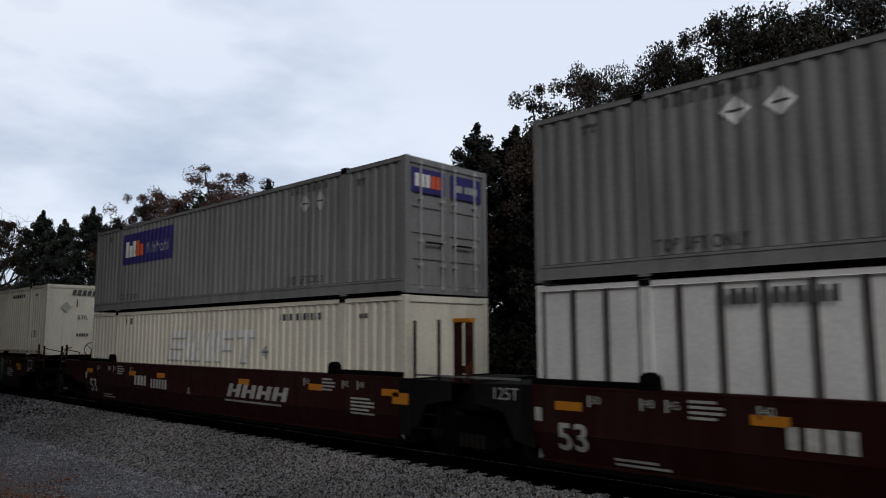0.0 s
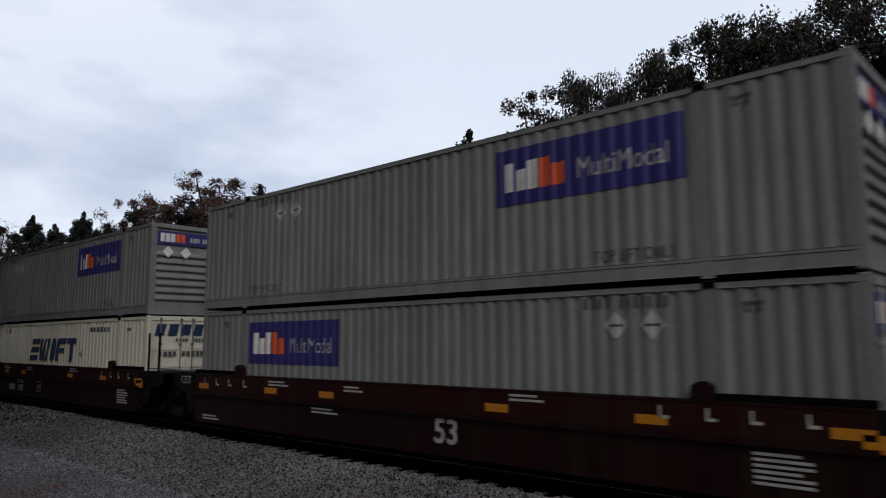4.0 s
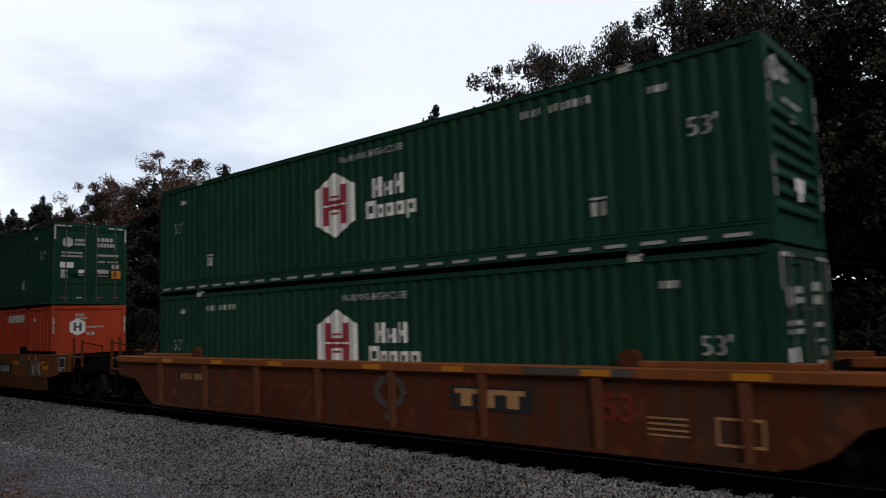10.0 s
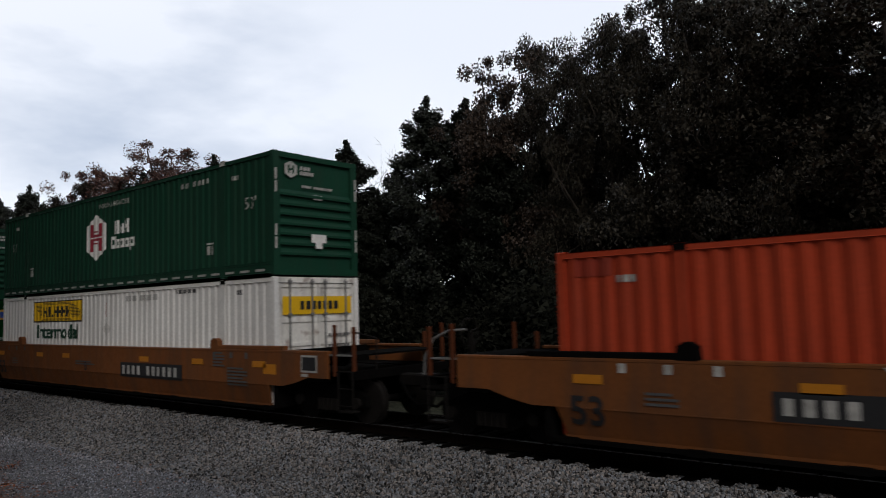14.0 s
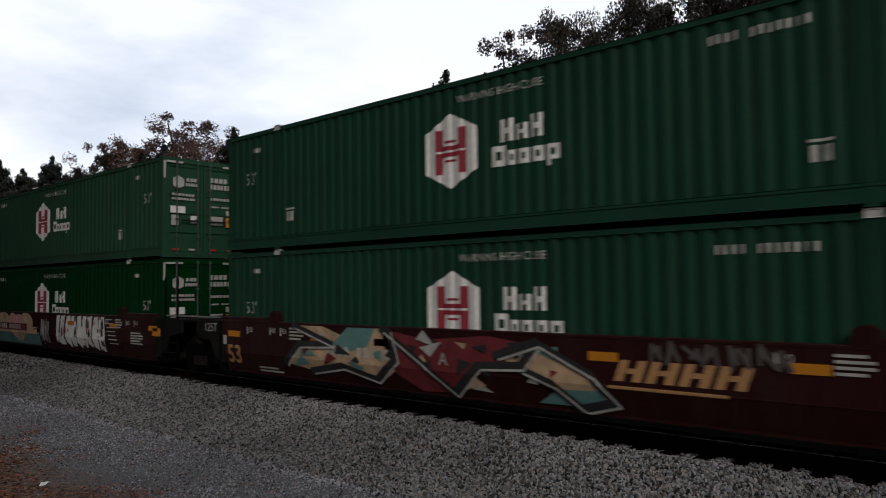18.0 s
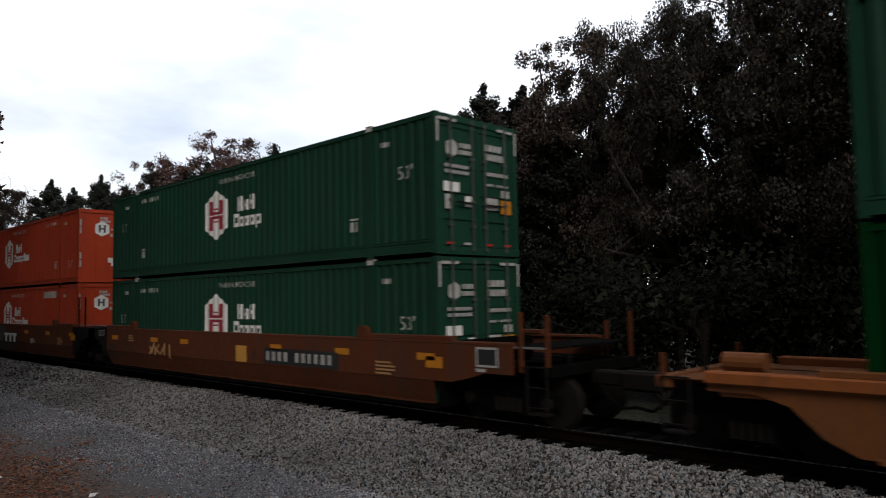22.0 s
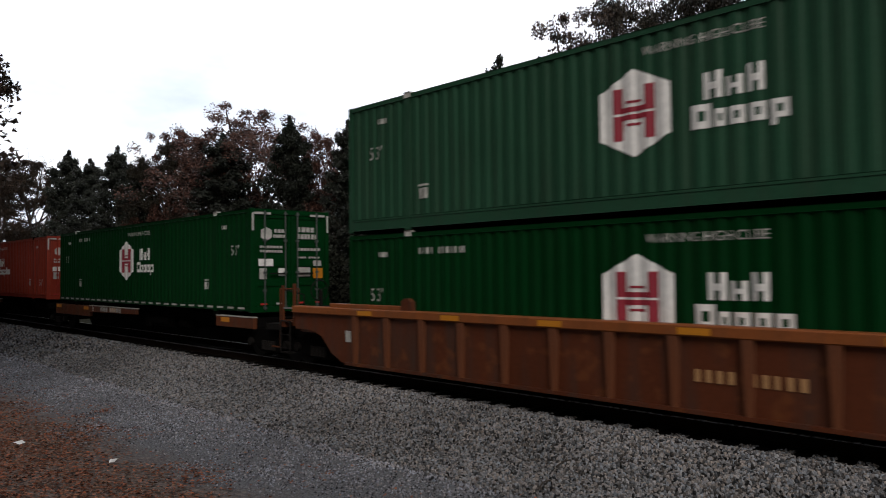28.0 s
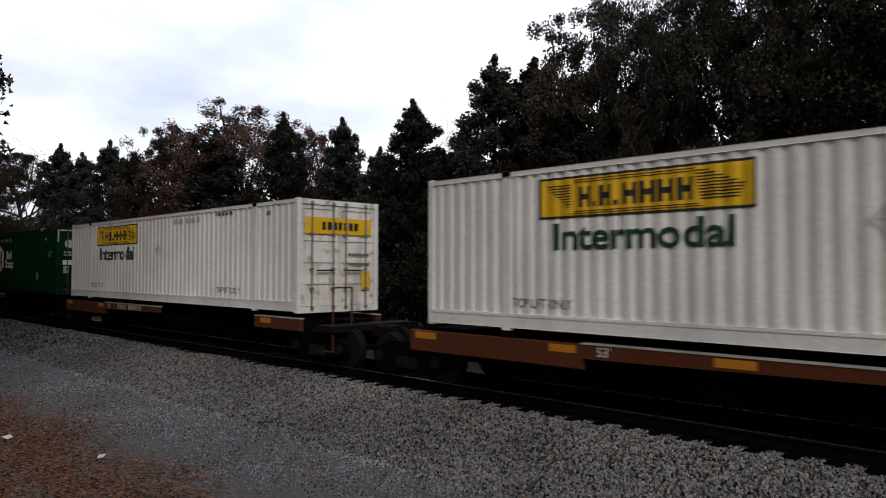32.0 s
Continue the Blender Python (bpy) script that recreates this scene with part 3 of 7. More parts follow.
def slant_logo(c, x, z, w, h, mat_, back=None, dep=DEEP):
    """Five slanted blocks in a row."""
    step = w / 5
    widths = (0.84, 1.0, 0.38, 0.84, 0.84)
    px = 0.0
    total = sum(widths) + 0.14 * 4
    k = w / total
    for i, ww in enumerate(widths):
        a, bb = px * k, (px + ww) * k
        s = h * 0.22
        if i in (0,):
            polys = [rect(a, bb, 0, h * 0.24, s * 0.24), rect(a + s * 0.38, bb + s * 0.38, h * 0.38, h * 0.62, s * 0.24), rect(a + s * 0.76, bb + s * 0.76, h * 0.76, h, s * 0.24)]
        elif i == 1:
            q = (bb - a) / 3
            polys = [rect(a + j * q, a + j * q + q * 0.72, 0, h, s) for j in range(3)]
        elif i == 2:
            polys = [rect(a, bb, 0, h, s)]
        elif i == 3:
            polys = [rect(a, a + (bb - a) * 0.36, 0, h, s), rect(a + s * 0.74 + (bb - a) * 0.36, bb + s * 0.74, h * 0.74, h, s * 0.26), rect(a + s * 0.36 + (bb - a) * 0.36, bb - 0.06 + s * 0.36, h * 0.36, h * 0.58, s * 0.22)]
        else:
            polys = [rect(a + (bb - a) * 0.34, a + (bb - a) * 0.70, 0, h * 0.76, s * 0.76), rect(a + s * 0.76, bb + s * 0.76, h * 0.76, h, s * 0.24)]
        if back:
            shape(c, "logo_edge", back, [[(u - 0.035, v - 0.05) for u, v in p] for p in polys], x, z, NEAR, "", dep, off=0.004)
        shape(c, "logo_block", mat_, polys, x, z, NEAR, "slanted logo block", dep, off=0.008)
        px += ww + 0.14


def haul_marks(c, doors, tone, gold, single=False):
    dep = DEEP
    if single:
        slant_logo(c, -2.3, 1.16, 3.5, 0.84, D_NAVY, D_GOLD, dep)
        words(c, "INTERMODAL", 0.42, D_GREYTEXT, -0.85, 0.78, NEAR, "lettering", "dark spaced lettering", dep, stretch=0.80)
        words(c, "53ft", 0.42, D_GREYTEXT, 6.35, 0.72, NEAR, "lettering", "", dep)
        words(c, "53ft", 0.26, D_GREYTEXT, -0.1, 1.45, FRONT, "lettering", "", 0, False)
        for i in range(5):
            shape(c, "logo_block", D_GREYTEXT, [rect(0, 0.15, 0, 0.22, 0.05)], -0.35 + i * 0.2, 2.45, FRONT, "", 0, False)
        end_bars(c, D_GREYTEXT, ((-0.15, 1.95, 0.06, 0.35, 1), (0.8, 1.0, 0.06, 1.3, 1), (-0.1, 0.75, 0.5, 0.12, 5)), 0.0)
        shape(c, "placard", D_FADED, [[(0, -0.22), (0.22, 0), (0, 0.22), (-0.22, 0)]], -0.55, 1.95, FRONT, "faint diamond placard", 0, False)
        for i in range(26):
            shape(c, "reflector", D_RED if i % 2 else D_FADED, [rect(0, 0.18, 0, 0.05)], -7.8 + i * 0.6, 0.10, NEAR, "", 0, off=0.016)
    else:
        slant_logo(c, -2.2, 1.38, 4.6, 0.84, tone, gold, dep)
        diamonds(c, ((3.0,) if gold else (-2.6,)), 1.65, 0.18, D_GREYTEXT if tone is D_FADED else D_FADED, dep)
    shape(c, "number_mark", D_NAVYGREY, bars(1.7, 0.16, 11, 0.48), 3.6, 2.42, NEAR, "", dep)
    shape(c, "small_print", D_GREYTEXT, [rect(0, 0.07, 0, 0.2), rect(0.35, 0.42, 0, 0.2)], -5.3, 2.45, NEAR, "", dep)
    shape(c, "small_print", D_GREYTEXT, bars(0.3, 0.1, 3), 6.6, 2.42, NEAR, "", dep)
    if doors:
        for i in range(5):
            shape(c, "logo_block", tone if tone is not D_FADED else D_NAVY, [rect(0, 0.30, 0, 0.34, 0.08)], -1.05 + i * 0.42, 2.28, FRONT - 0.02, "", 0, False)
        shape(c, "lettering", D_GREYTEXT, bars(1.2, 0.1, 10), -0.35, 2.08, FRONT - 0.02, "", 0, False)
        shape(c, "number_mark", D_GREYTEXT, bars(1.7, 0.15, 10), -0.9, 1.62, FRONT - 0.02, "", 0, False)


def hexagon(w, h):
    return [(0, -h), (w, -h * 0.55), (w, h * 0.55), (0, h), (-w, h * 0.55), (-w, -h * 0.55)]


def mat_of(red):
    return M_RED if red else M_GREEN


def hub_marks(c, doors, red=False, dashes=False, seed=0, side53=True, low=False, pale=False):
    """White hexagon with upright bars, two white rows of blocks, small prints."""
    dep = DEEP
    inc = red
    shape(c, "emblem", D_WHITE, [hexagon(0.62, 0.70)], -1.08 if red else -0.72, 1.58, NEAR, "white hexagon emblem", dep)
    inner = M_RED if red else M_GREEN_LIGHT if pale else D_CRIMSON
    shape(c, "emblem_mark", inner, [rect(*r) for r in ((-0.36, -0.20, 0.02, 0.42), (-0.36, -0.20, -0.42, -0.02), (0.20, 0.36, 0.02, 0.42), (0.20, 0.36, -0.42, -0.02), (-0.20, 0.20, 0.02, 0.10), (-0.20, 0.20, -0.10, -0.02), (-0.13, 0.13, 0.16, 0.20), (-0.13, 0.13, -0.20, -0.16))], -1.08 if red else -0.72, 1.58, NEAR, "", dep, off=0.008)
    # first row of three, second row of five blocks
    x = 0.42 - (0.54 if red else 0)
    for w, h in ((0.28, 0.40), (0.24, 0.28), (0.24, 0.40)):
        shape(c, "logo_block", D_WHITE, [rect(0, w * 0.34, 0, h), rect(w * 0.34, w * 0.68, h * 0.35, h * 0.6), rect(w * 0.68, w, 0, h)], x, 1.58, NEAR, "white logo block", dep)
        x += w + 0.06
    x = 0.22 - (0.56 if red else 0)
    for w, h, d in ((0.32, 0.36, 0), (0.15, 0.26, 0), (0.24, 0.26, 0), (0.24, 0.26, 0), (0.25, 0.26, 0.1)):
        shape(c, "logo_block", D_WHITE, [rect(0, w * 0.36, -d, h), rect(w * 0.36, w * 0.66, 0, h * 0.3), rect(w * 0.36, w * 0.66, h * 0.72, h), rect(w * 0.66, w, 0, h)], x, 1.16, NEAR, "white logo block", dep)
        x += w + 0.05
    if inc:
        shape(c, "paint_patch", M_RED_DARK, [rect(0, 0.62, 0, 0.27)], -7.75, 2.47, NEAR, "darker touched-up paint", dep, off=0.003)
    if inc and low:
        shape(c, "number_board", D_DIRTYWHITE, [rect(-0.06, 1.55, -0.05, 0.22)], 4.1, 2.40, NEAR, "pale number board", dep, off=0.003)
    if inc:
        x = 1.22
        for w, h in ((0.09, 0.36), (0.22, 0.26), (0.2, 0.26)):
            shape(c, "logo_block", D_WHITE, [rect(0, w, 0, h)], x, 1.16, NEAR, "", dep)
            x += w + 0.06
    words(c, "WARNING HIGH CUBE", 0.20, D_DIRTYWHITE, -0.55, 2.44, NEAR, "lettering", "small white notice", dep, stretch=0.9)
    if side53 or not low:
        for x, z in ((6.95, 1.25), (-7.35, 1.25)):
            zz = 1.40 if low and not red else 0.98 if low else 1.6 if not red else 0.62
            words(c, "53'", 0.40, D_DIRTYWHITE, x, zz, NEAR, "lettering", "white length mark", dep)
    shape(c, "number_mark", D_DIRTYWHITE, bars(1.4, 0.13, 11, 0.5, 0, seed + 3), 4.1 if not doors else -5.75, 2.44 if not low else 2.40, NEAR, "", dep)
    shape(c, "small_print", D_DIRTYWHITE, bars(0.34, 0.11, 3), 6.4, 2.36, NEAR, "", dep)
    shape(c, "small_print", D_DIRTYWHITE, bars(0.34, 0.11, 3), -7.05, 2.36, NEAR, "", dep)
    for x in (5.35, -5.75):
        shape(c, "small_print", D_DIRTYWHITE, [rect(0, 0.3, 0.26, 0.3), rect(0.02, 0.11, 0, 0.22), rect(0.17, 0.28, 0, 0.22)], x, 0.62, NEAR, "", dep)
    if dashes:
        for i in range(26):
            shape(c, "reflector", D_DIRTYWHITE, [rect(0, 0.36, 0, 0.055)], -7.85 + i * 0.61, 0.09, NEAR, "white reflective strip", 0, off=0.016)
    if doors:
        for y, z in ((-1.2, HIGH - 0.16), (0.62, HIGH - 0.16)):
            shape(c, "hazard_strip", D_DIRTYWHITE, [rect(0, 0.52, 0, 0.06)], y, z, FRONT + 0.012, "", 0, False)
        for y in (-1.27, 1.2):
            shape(c, "hazard_strip", D_DIRTYWHITE, [rect(0, 0.06, 0, 0.5)], y, HIGH - 0.62, FRONT + 0.012, "", 0, False)
        shape(c, "emblem", D_DIRTYWHITE, [hexagon(0.17, 0.19)], -0.80, 2.18, FRONT - 0.02, "", 0, False)
        end_bars(c, D_DIRTYWHITE, ((-0.55, 2.22, 0.34, 0.10, 3), (-0.58, 2.08, 0.4, 0.09, 5), (0.2, 2.26, 0.62, 0.14, 4), (0.2, 2.06, 0.72, 0.14, 6), (-1.0, 1.78, 0.72, 0.07, 7), (-1.0, 1.66, 0.72, 0.07, 8),
                                   (0.2, 1.72, 0.8, 0.08, 7), (0.2, 1.5, 0.8, 0.05, 9), (0.75, 1.28, 0.3, 0.16, 2)), -0.022)
        for y, z, w, h, mm in ((-1.05, 1.28, 0.46, 0.2, D_WHITE), (-1.02, 0.92, 0.22, 0.3, D_DIRTYWHITE), (-0.42, 1.0, 0.2, 0.22, D_WHITE), (0.22, 0.98, 0.42, 0.26, D_DIRTYWHITE), (0.74, 0.92, 0.34, 0.3, D_REFLECT)):
            shape(c, "sticker", mm, [rect(0, w, 0, h)], y, z, FRONT - 0.02, "", 0, False)
        for y in (-1.0, -0.5, 0.2, 0.8):
            shape(c, "hazard_strip", D_DIRTYWHITE if int(y * 10) % 2 else D_RED, [rect(0, 0.2, 0, 0.05)], y, 0.2, FRONT + 0.004, "", 0, False)
    else:
        ey, ez, er = (-0.42, 2.12, 0.27) if red else (-0.78, 2.48, 0.18)
        shape(c, "emblem", D_WHITE if red else D_DIRTYWHITE, [hexagon(er, er * 1.12)], ey, ez, FRONT - 0.02, "white hexagon emblem", 0, False)
        shape(c, "emblem_mark", D_GREYTEXT if red else mat_of(red), [rect(-er * 0.5, -er * 0.2, -er * 0.55, er * 0.55), rect(er * 0.2, er * 0.5, -er * 0.55, er * 0.55), rect(-er * 0.2, er * 0.2, -er * 0.12, er * 0.12)], ey, ez, FRONT - 0.014, "", 0, False)
        end_bars(c, D_DIRTYWHITE, ((-0.5, 2.5, 0.32, 0.09, 3), (-0.5, 2.38, 0.42, 0.09, 5), (-0.45, 2.08, 0.95, 0.06, 12), (-0.1, 1.82, 0.30, 0.12, 2)), -0.03)
        shape(c, "sticker", D_WHITE, [rect(0, 0.46, 0.0, 0.2), rect(0.13, 0.33, -0.14, 0.0)], -0.2, 0.78, FRONT + 0.0, "white notice sticker", 0, False)
        for y in (-1.27, 1.2):
            for z in (2.2, 1.9, 0.9, 0.6):
                shape(c, "hazard_strip", D_DIRTYWHITE, [rect(0, 0.06, 0, 0.26)], y, z, FRONT + 0.012, "", 0, False)


def jb_marks(c, doors, low):
    """Yellow panel with black blocks and wing bars; the green word below."""
    dep = DEEP
    x0 = -5.26 if doors else 1.65
    shape(c, "panel", D_BLACK, [rect(-0.04, 3.68, -0.04, 0.66)], x0, 2.0, NEAR, "", dep)
    shape(c, "panel", D_YELLOW, [rect(0, 3.64, 0, 0.62)], x0, 2.0, NEAR, "yellow logo panel", dep, off=0.007)
    x = 0.78
    for w, gap in ((0.2, 0.05), (0.07, 0.06), (0.22, 0.05), (0.07, 0.08), (0.25, 0.06), (0.25, 0.06), (0.25, 0.06), (0.25, 0.0)):
        h = 0.34 if w > 0.1 else 0.08
        polys = [rect(0, w, 0, h)] if h < 0.1 else [rect(0, w * 0.36, 0, h), rect(w * 0.36, w * 0.7, h * 0.36, h * 0.64), rect(w * 0.7, w, 0, h)]
        shape(c, "logo_block", D_BLACK, polys, x0 + x, 2.13, NEAR, "", dep, off=0.011)
        x += w + gap
    left = [rect(0.10 + 0.055 * i, 0.62 if i < 8 else 0.60, 0.50 - 0.046 * i, 0.52 - 0.046 * i) for i in range(10)]
    right = [rect(2.78 + 0.01 * i, 3.02 + 0.10 * min(i, 5) - 0.02 * max(0, i - 5), 0.54 - 0.046 * i, 0.56 - 0.046 * i) for i in range(10)]
    lines = [rect(0.66, 2.76, 0.54, 0.555), rect(0.66, 2.80, 0.58, 0.595), rect(0.66, 2.86, 0.055, 0.07), rect(0.60, 2.90, 0.02, 0.035)]
    shape(c, "wing_bar", D_BLACK, left, x0, 2.0, NEAR, "black wing stripes", dep, off=0.011)
    shape(c, "wing_bar", D_BLACK, right, x0, 2.0, NEAR, "black wing stripes", dep, off=0.011)
    shape(c, "wing_bar", D_BLACK, lines, x0, 2.0, NEAR, "thin black lines", dep, off=0.011)
    words(c, "Intermodal", 0.62, D_GREENTEXT, x0 + 0.22, 1.44, NEAR, "lettering", "bold green lettering", dep, stretch=1.16, off=0.008, bold=0.014)
    if not low:
        words(c, "TOP LIFT ONLY", 0.24, D_GREYTEXT, -5.9, 0.42, NEAR, "lettering", "stencilled notice", dep, stretch=0.75)
        words(c, "TOP LIFT ONLY", 0.24, D_GREYTEXT, 4.0, 0.42, NEAR, "lettering", "stencilled notice", dep, stretch=0.75)
    shape(c, "number_mark", D_FADED, bars(1.8, 0.15, 10, 0.3), 1.2, 2.5, NEAR, "", dep)
    shape(c, "small_print", D_GREYTEXT, bars(1.0, 0.1, 8, 0.3), 3.9, 2.62, NEAR, "", dep)
    shape(c, "small_print", D_GREYTEXT, bars(0.25, 0.12, 3), 6.6, 2.5, NEAR, "", dep)
    px = 0.0 if doors else -0.6
    shape(c, "placard", D_GHOST, [[(0, -0.24), (0.24, 0), (0, 0.24), (-0.24, 0)]], px, 1.72, NEAR, "faint diamond placard", dep, off=0.006)
    shape(c, "placard_line", D_FADED, [rect(-0.14, 0.14, -0.012, 0.012)], px, 1.72, NEAR, "", dep, off=0.009)
    if low:
        shape(c, "red_strip", D_RED, [rect(-0.035, 0.035, 0, 0.42)], px - 0.03, 2.08, NEAR, "narrow red strip", dep, off=0.006)
    z = 2.0
    shape(c, "end_panel", D_YELLOW, [rect(0, 2.12 if doors else 0.9, 0, 0.42 if doors else 0.24)], -1.06 if doors else -0.5, z if doors else 2.42, FRONT - 0.02, "yellow logo panel", 0, False)
    shape(c, "end_logo", D_BLACK, bars(1.2 if doors else 0.5, 0.2 if doors else 0.1, 7, 0.25), -0.55 if doors else -0.3, (z + 0.11) if doors else 2.49, FRONT - 0.012, "", 0, False)
    if doors:
        end_bars(c, D_GREYTEXT, ((0.3, 1.45, 0.7, 0.07, 6), (0.3, 1.2, 0.7, 0.06, 8)), -0.02)
        shape(c, "sticker", D_YELLOW, [rect(0, 0.3, 0, 0.5)], 0.72, 0.55, FRONT - 0.018, "", 0, False)
    else:
        end_bars(c, D_GREYTEXT, ((-0.5, 2.2, 0.9, 0.09, 8),), -0.025)


def emp_marks(c, x0, z0, size, seed, plain=False):
    """Amber panel with a dark frame and blue blocks, and a diamond beside it."""
    dep = DEEP if not plain else 0.0
    off = 0.0 if not plain else -0.01
    w, h = 1.38 * size, 0.86 * size
    shape(c, "panel", D_AMBER, [rect(0, w, 0, h)], x0, z0, NEAR, "amber logo panel", dep, off=0.004 + (0.003 if plain else 0))
    k = size
    for px, pw, z_, ph, mm in ((0.05, 0.10, 0.07, 0.72, D_BLACK), (0.05, 0.42, 0.70, 0.10, D_BLACK), (0.05, 0.40, 0.07, 0.10, D_BLACK), (0.12, 0.28, 0.38, 0.09, D_BLACK),
                               (0.50, 0.10, 0.16, 0.46, D_ROYAL), (0.62, 0.09, 0.30, 0.32, D_CRIMSON), (0.74, 0.10, 0.16, 0.46, D_ROYAL), (0.92, 0.10, 0.16, 0.46, D_ROYAL), (1.02, 0.20, 0.40, 0.22, D_ROYAL)):
        shape(c, "logo_block", mm, [rect(px * k, (px + pw) * k, z_ * k, (z_ + ph) * k)], x0, z0, NEAR, "", dep, off=0.009 + (0.003 if plain else 0))


def emp_all(c, doors, panel, diamond, seed, plain=False, low=False):
    dep = DEEP if not plain else 0.0
    emp_marks(c, *panel, 1.0, seed, plain)
    diamonds(c, (diamond[0],), diamond[1], 0.27, D_WHITE, dep)
    words(c, "53'", 0.36, D_DIRTYWHITE, 7.0, 1.32 if low and not plain else 2.1 if not plain else 1.75, NEAR, "lettering", "white length mark", dep)
    words(c, "53'", 0.36, D_DIRTYWHITE, -7.5, 1.32 if low and not plain else 1.75, NEAR, "lettering", "white length mark", dep)
    if not plain:
        words(c, "WARNING HIGH CUBE", 0.20, D_DIRTYWHITE, -1.6, 2.44, NEAR, "lettering", "small white notice", dep, stretch=0.9)
    shape(c, "number_mark", D_DIRTYWHITE, bars(1.4, 0.16, 11, 0.48), -7.6 if seed % 2 else -5.7, 2.38, NEAR, "", dep)
    shape(c, "small_print", D_DIRTYWHITE, bars(0.4, 0.22, 3), 4.9, 2.3, NEAR, "", dep)
    shape(c, "small_print", D_DIRTYWHITE, bars(0.4, 0.22, 3), 5.0, 0.5, NEAR, "", dep)
    shape(c, "small_print", D_DIRTYWHITE, bars(0.9, 0.14, 7), 6.5, 0.5, NEAR, "", dep)
    shape(c, "end_panel", D_AMBER, [rect(0, 0.62, 0, 0.4)], -0.7 if doors else 0.05, 2.1 if doors else 2.3, FRONT - 0.02, "amber logo panel", 0, False)
    shape(c, "end_logo", D_BLACK, [rect(0, 0.22, 0, 0.28)], -0.66 if doors else 0.09, 2.16 if doors else 2.36, FRONT - 0.012, "", 0, False)
    shape(c, "end_logo", D_ROYAL, [rect(0, 0.24, 0, 0.24)], -0.40 if doors else 0.36, 2.18 if doors else 2.38, FRONT - 0.012, "", 0, False)
    shape(c, "placard", D_WHITE, [[(0, -0.22), (0.22, 0), (0, 0.22), (-0.22, 0)]], 0.72 if doors else -0.6, 1.55 if doors else 1.95, FRONT + 0.0, "white diamond placard", 0, False)
    end_bars(c, D_DIRTYWHITE, ((0.2, 2.3, 0.7, 0.12, 5), (0.2, 2.12, 0.7, 0.12, 6), (-0.9, 1.3, 0.8, 0.1, 7), (-0.9, 0.95, 0.8, 0.08, 8), (0.3, 0.8, 0.5, 0.2, 2)), -0.018)


def container(kind, doors, seed, low, dashes=False, **kw):
    """A whole container of one livery. doors: its doors lead."""
    look_ = {
        "parcel": (M_GREY, "slats", 0.30, "grey corrugated steel container with a purple-blue panel"),
        "parcel_pale": (M_GREY_LIGHT, "slats", 0.30, "dusty light grey corrugated container with a purple-blue panel"),
        "haul_white": (M_WHITE, "flat", 0.18, "white corrugated container with slanted blue blocks"),
        "haul_ghost": (M_CREAM, "flat", 0.18, "cream container with a worn pale slanted logo"),
        "haul_cream": (M_CREAM, "flat", 0.18, "cream corrugated container with slanted navy and gold blocks"),
        "haul_single": (M_CREAM, "flat", 0.22, "cream container with slanted navy logo and dark lettering"),
        "ribs": (M_WHITE, "posts", 0.18, "white panelled container with grey upright posts"),
        "hub": (M_GREEN, "slats", 0.30, "green corrugated container with a white hexagon emblem"),
        "hub_deep": (M_GREEN_DEEP, "slats", 0.20, "deep green corrugated container with a white hexagon emblem"),
        "hub_light": (M_GREEN_LIGHT, "slats", 0.20, "faded light green container with a white hexagon emblem"),
        "hub_faded": (M_GREEN_FADED, "slats", 0.30, "chalky faded green corrugated container with a white hexagon emblem"),
        "hub_olive": (M_OLIVE, "slats", 0.30, "olive green corrugated container with a white hexagon emblem"),
        "red": (M_RED, "flat", 0.22, "orange-red corrugated container with a white hexagon emblem"),
        "red_dark": (M_RED_DARK, "flat", 0.22, "brick-red corrugated container with a white hexagon emblem"),
        "jb": (M_WHITE, "slats", 0.30, "white corrugated container with a yellow panel and green word"),
        "emp": (M_GREEN, "flat", 0.28, "green corrugated container with an amber square panel"),
        "emp_deep": (M_GREEN_DEEP, "flat", 0.20, "deep green corrugated container with an amber panel"),
        "emp_posts": (M_GREEN_GREY, "posts", 0.16, "green flat-panelled container with upright posts and amber panel"),
    }[kind]
    mat, style, br, text = look_
    if dashes:
        text += " and reflective strips"
    c = thing("shipping_container", text, "container", "containers on the train")
    box_body(c, mat, doors, style, br, M_RUSTY_END if kw.get("rusty") else M_DOORWHITE if kind == "jb" and doors else None)
    if kind.startswith("parcel"):
        parcel_marks(c, doors, kind == "parcel", seed)
    elif kind.startswith("haul"):
        tone, gold = {"haul_white": (D_NAVY, D_GOLD), "haul_cream": (D_NAVY, D_GOLD), "haul_ghost": (D_WHITE, D_FADED), "haul_single": (D_NAVY, D_GOLD)}[kind]
        haul_marks(c, doors, tone, gold, kind == "haul_single")
    elif kind == "ribs":
        shape(c, "number_mark", D_GREYTEXT, bars(1.6, 0.22, 10, 0.3), -4.9, 2.45, NEAR, "", 0, off=0.02)
    elif kind.startswith("hub"):
        hub_marks(c, doors, False, dashes, seed, True, low, kind == "hub_light")
    elif kind.startswith("red"):
        hub_marks(c, doors, True, False, seed, not low, low)
    elif kind == "jb":
        jb_marks(c, doors, low)
    elif kind.startswith("emp"):
        emp_all(c, doors, kw["panel"], kw["diamond"], seed, kind == "emp_posts", low)
        if kind == "emp_posts":
            shape(c, "paint_patch", M_GREEN_DEEP, [rect(0, 1.15, 0, 1.1)], -1.45, 1.0, NEAR, "darker touched-up paint", 0, off=0.003)
    return c

# ---- wagons: origin on the rail top under the middle, x ahead ----
SIDE = -1.47          # the near side sheet's outer face
GAUGE = 0.7525


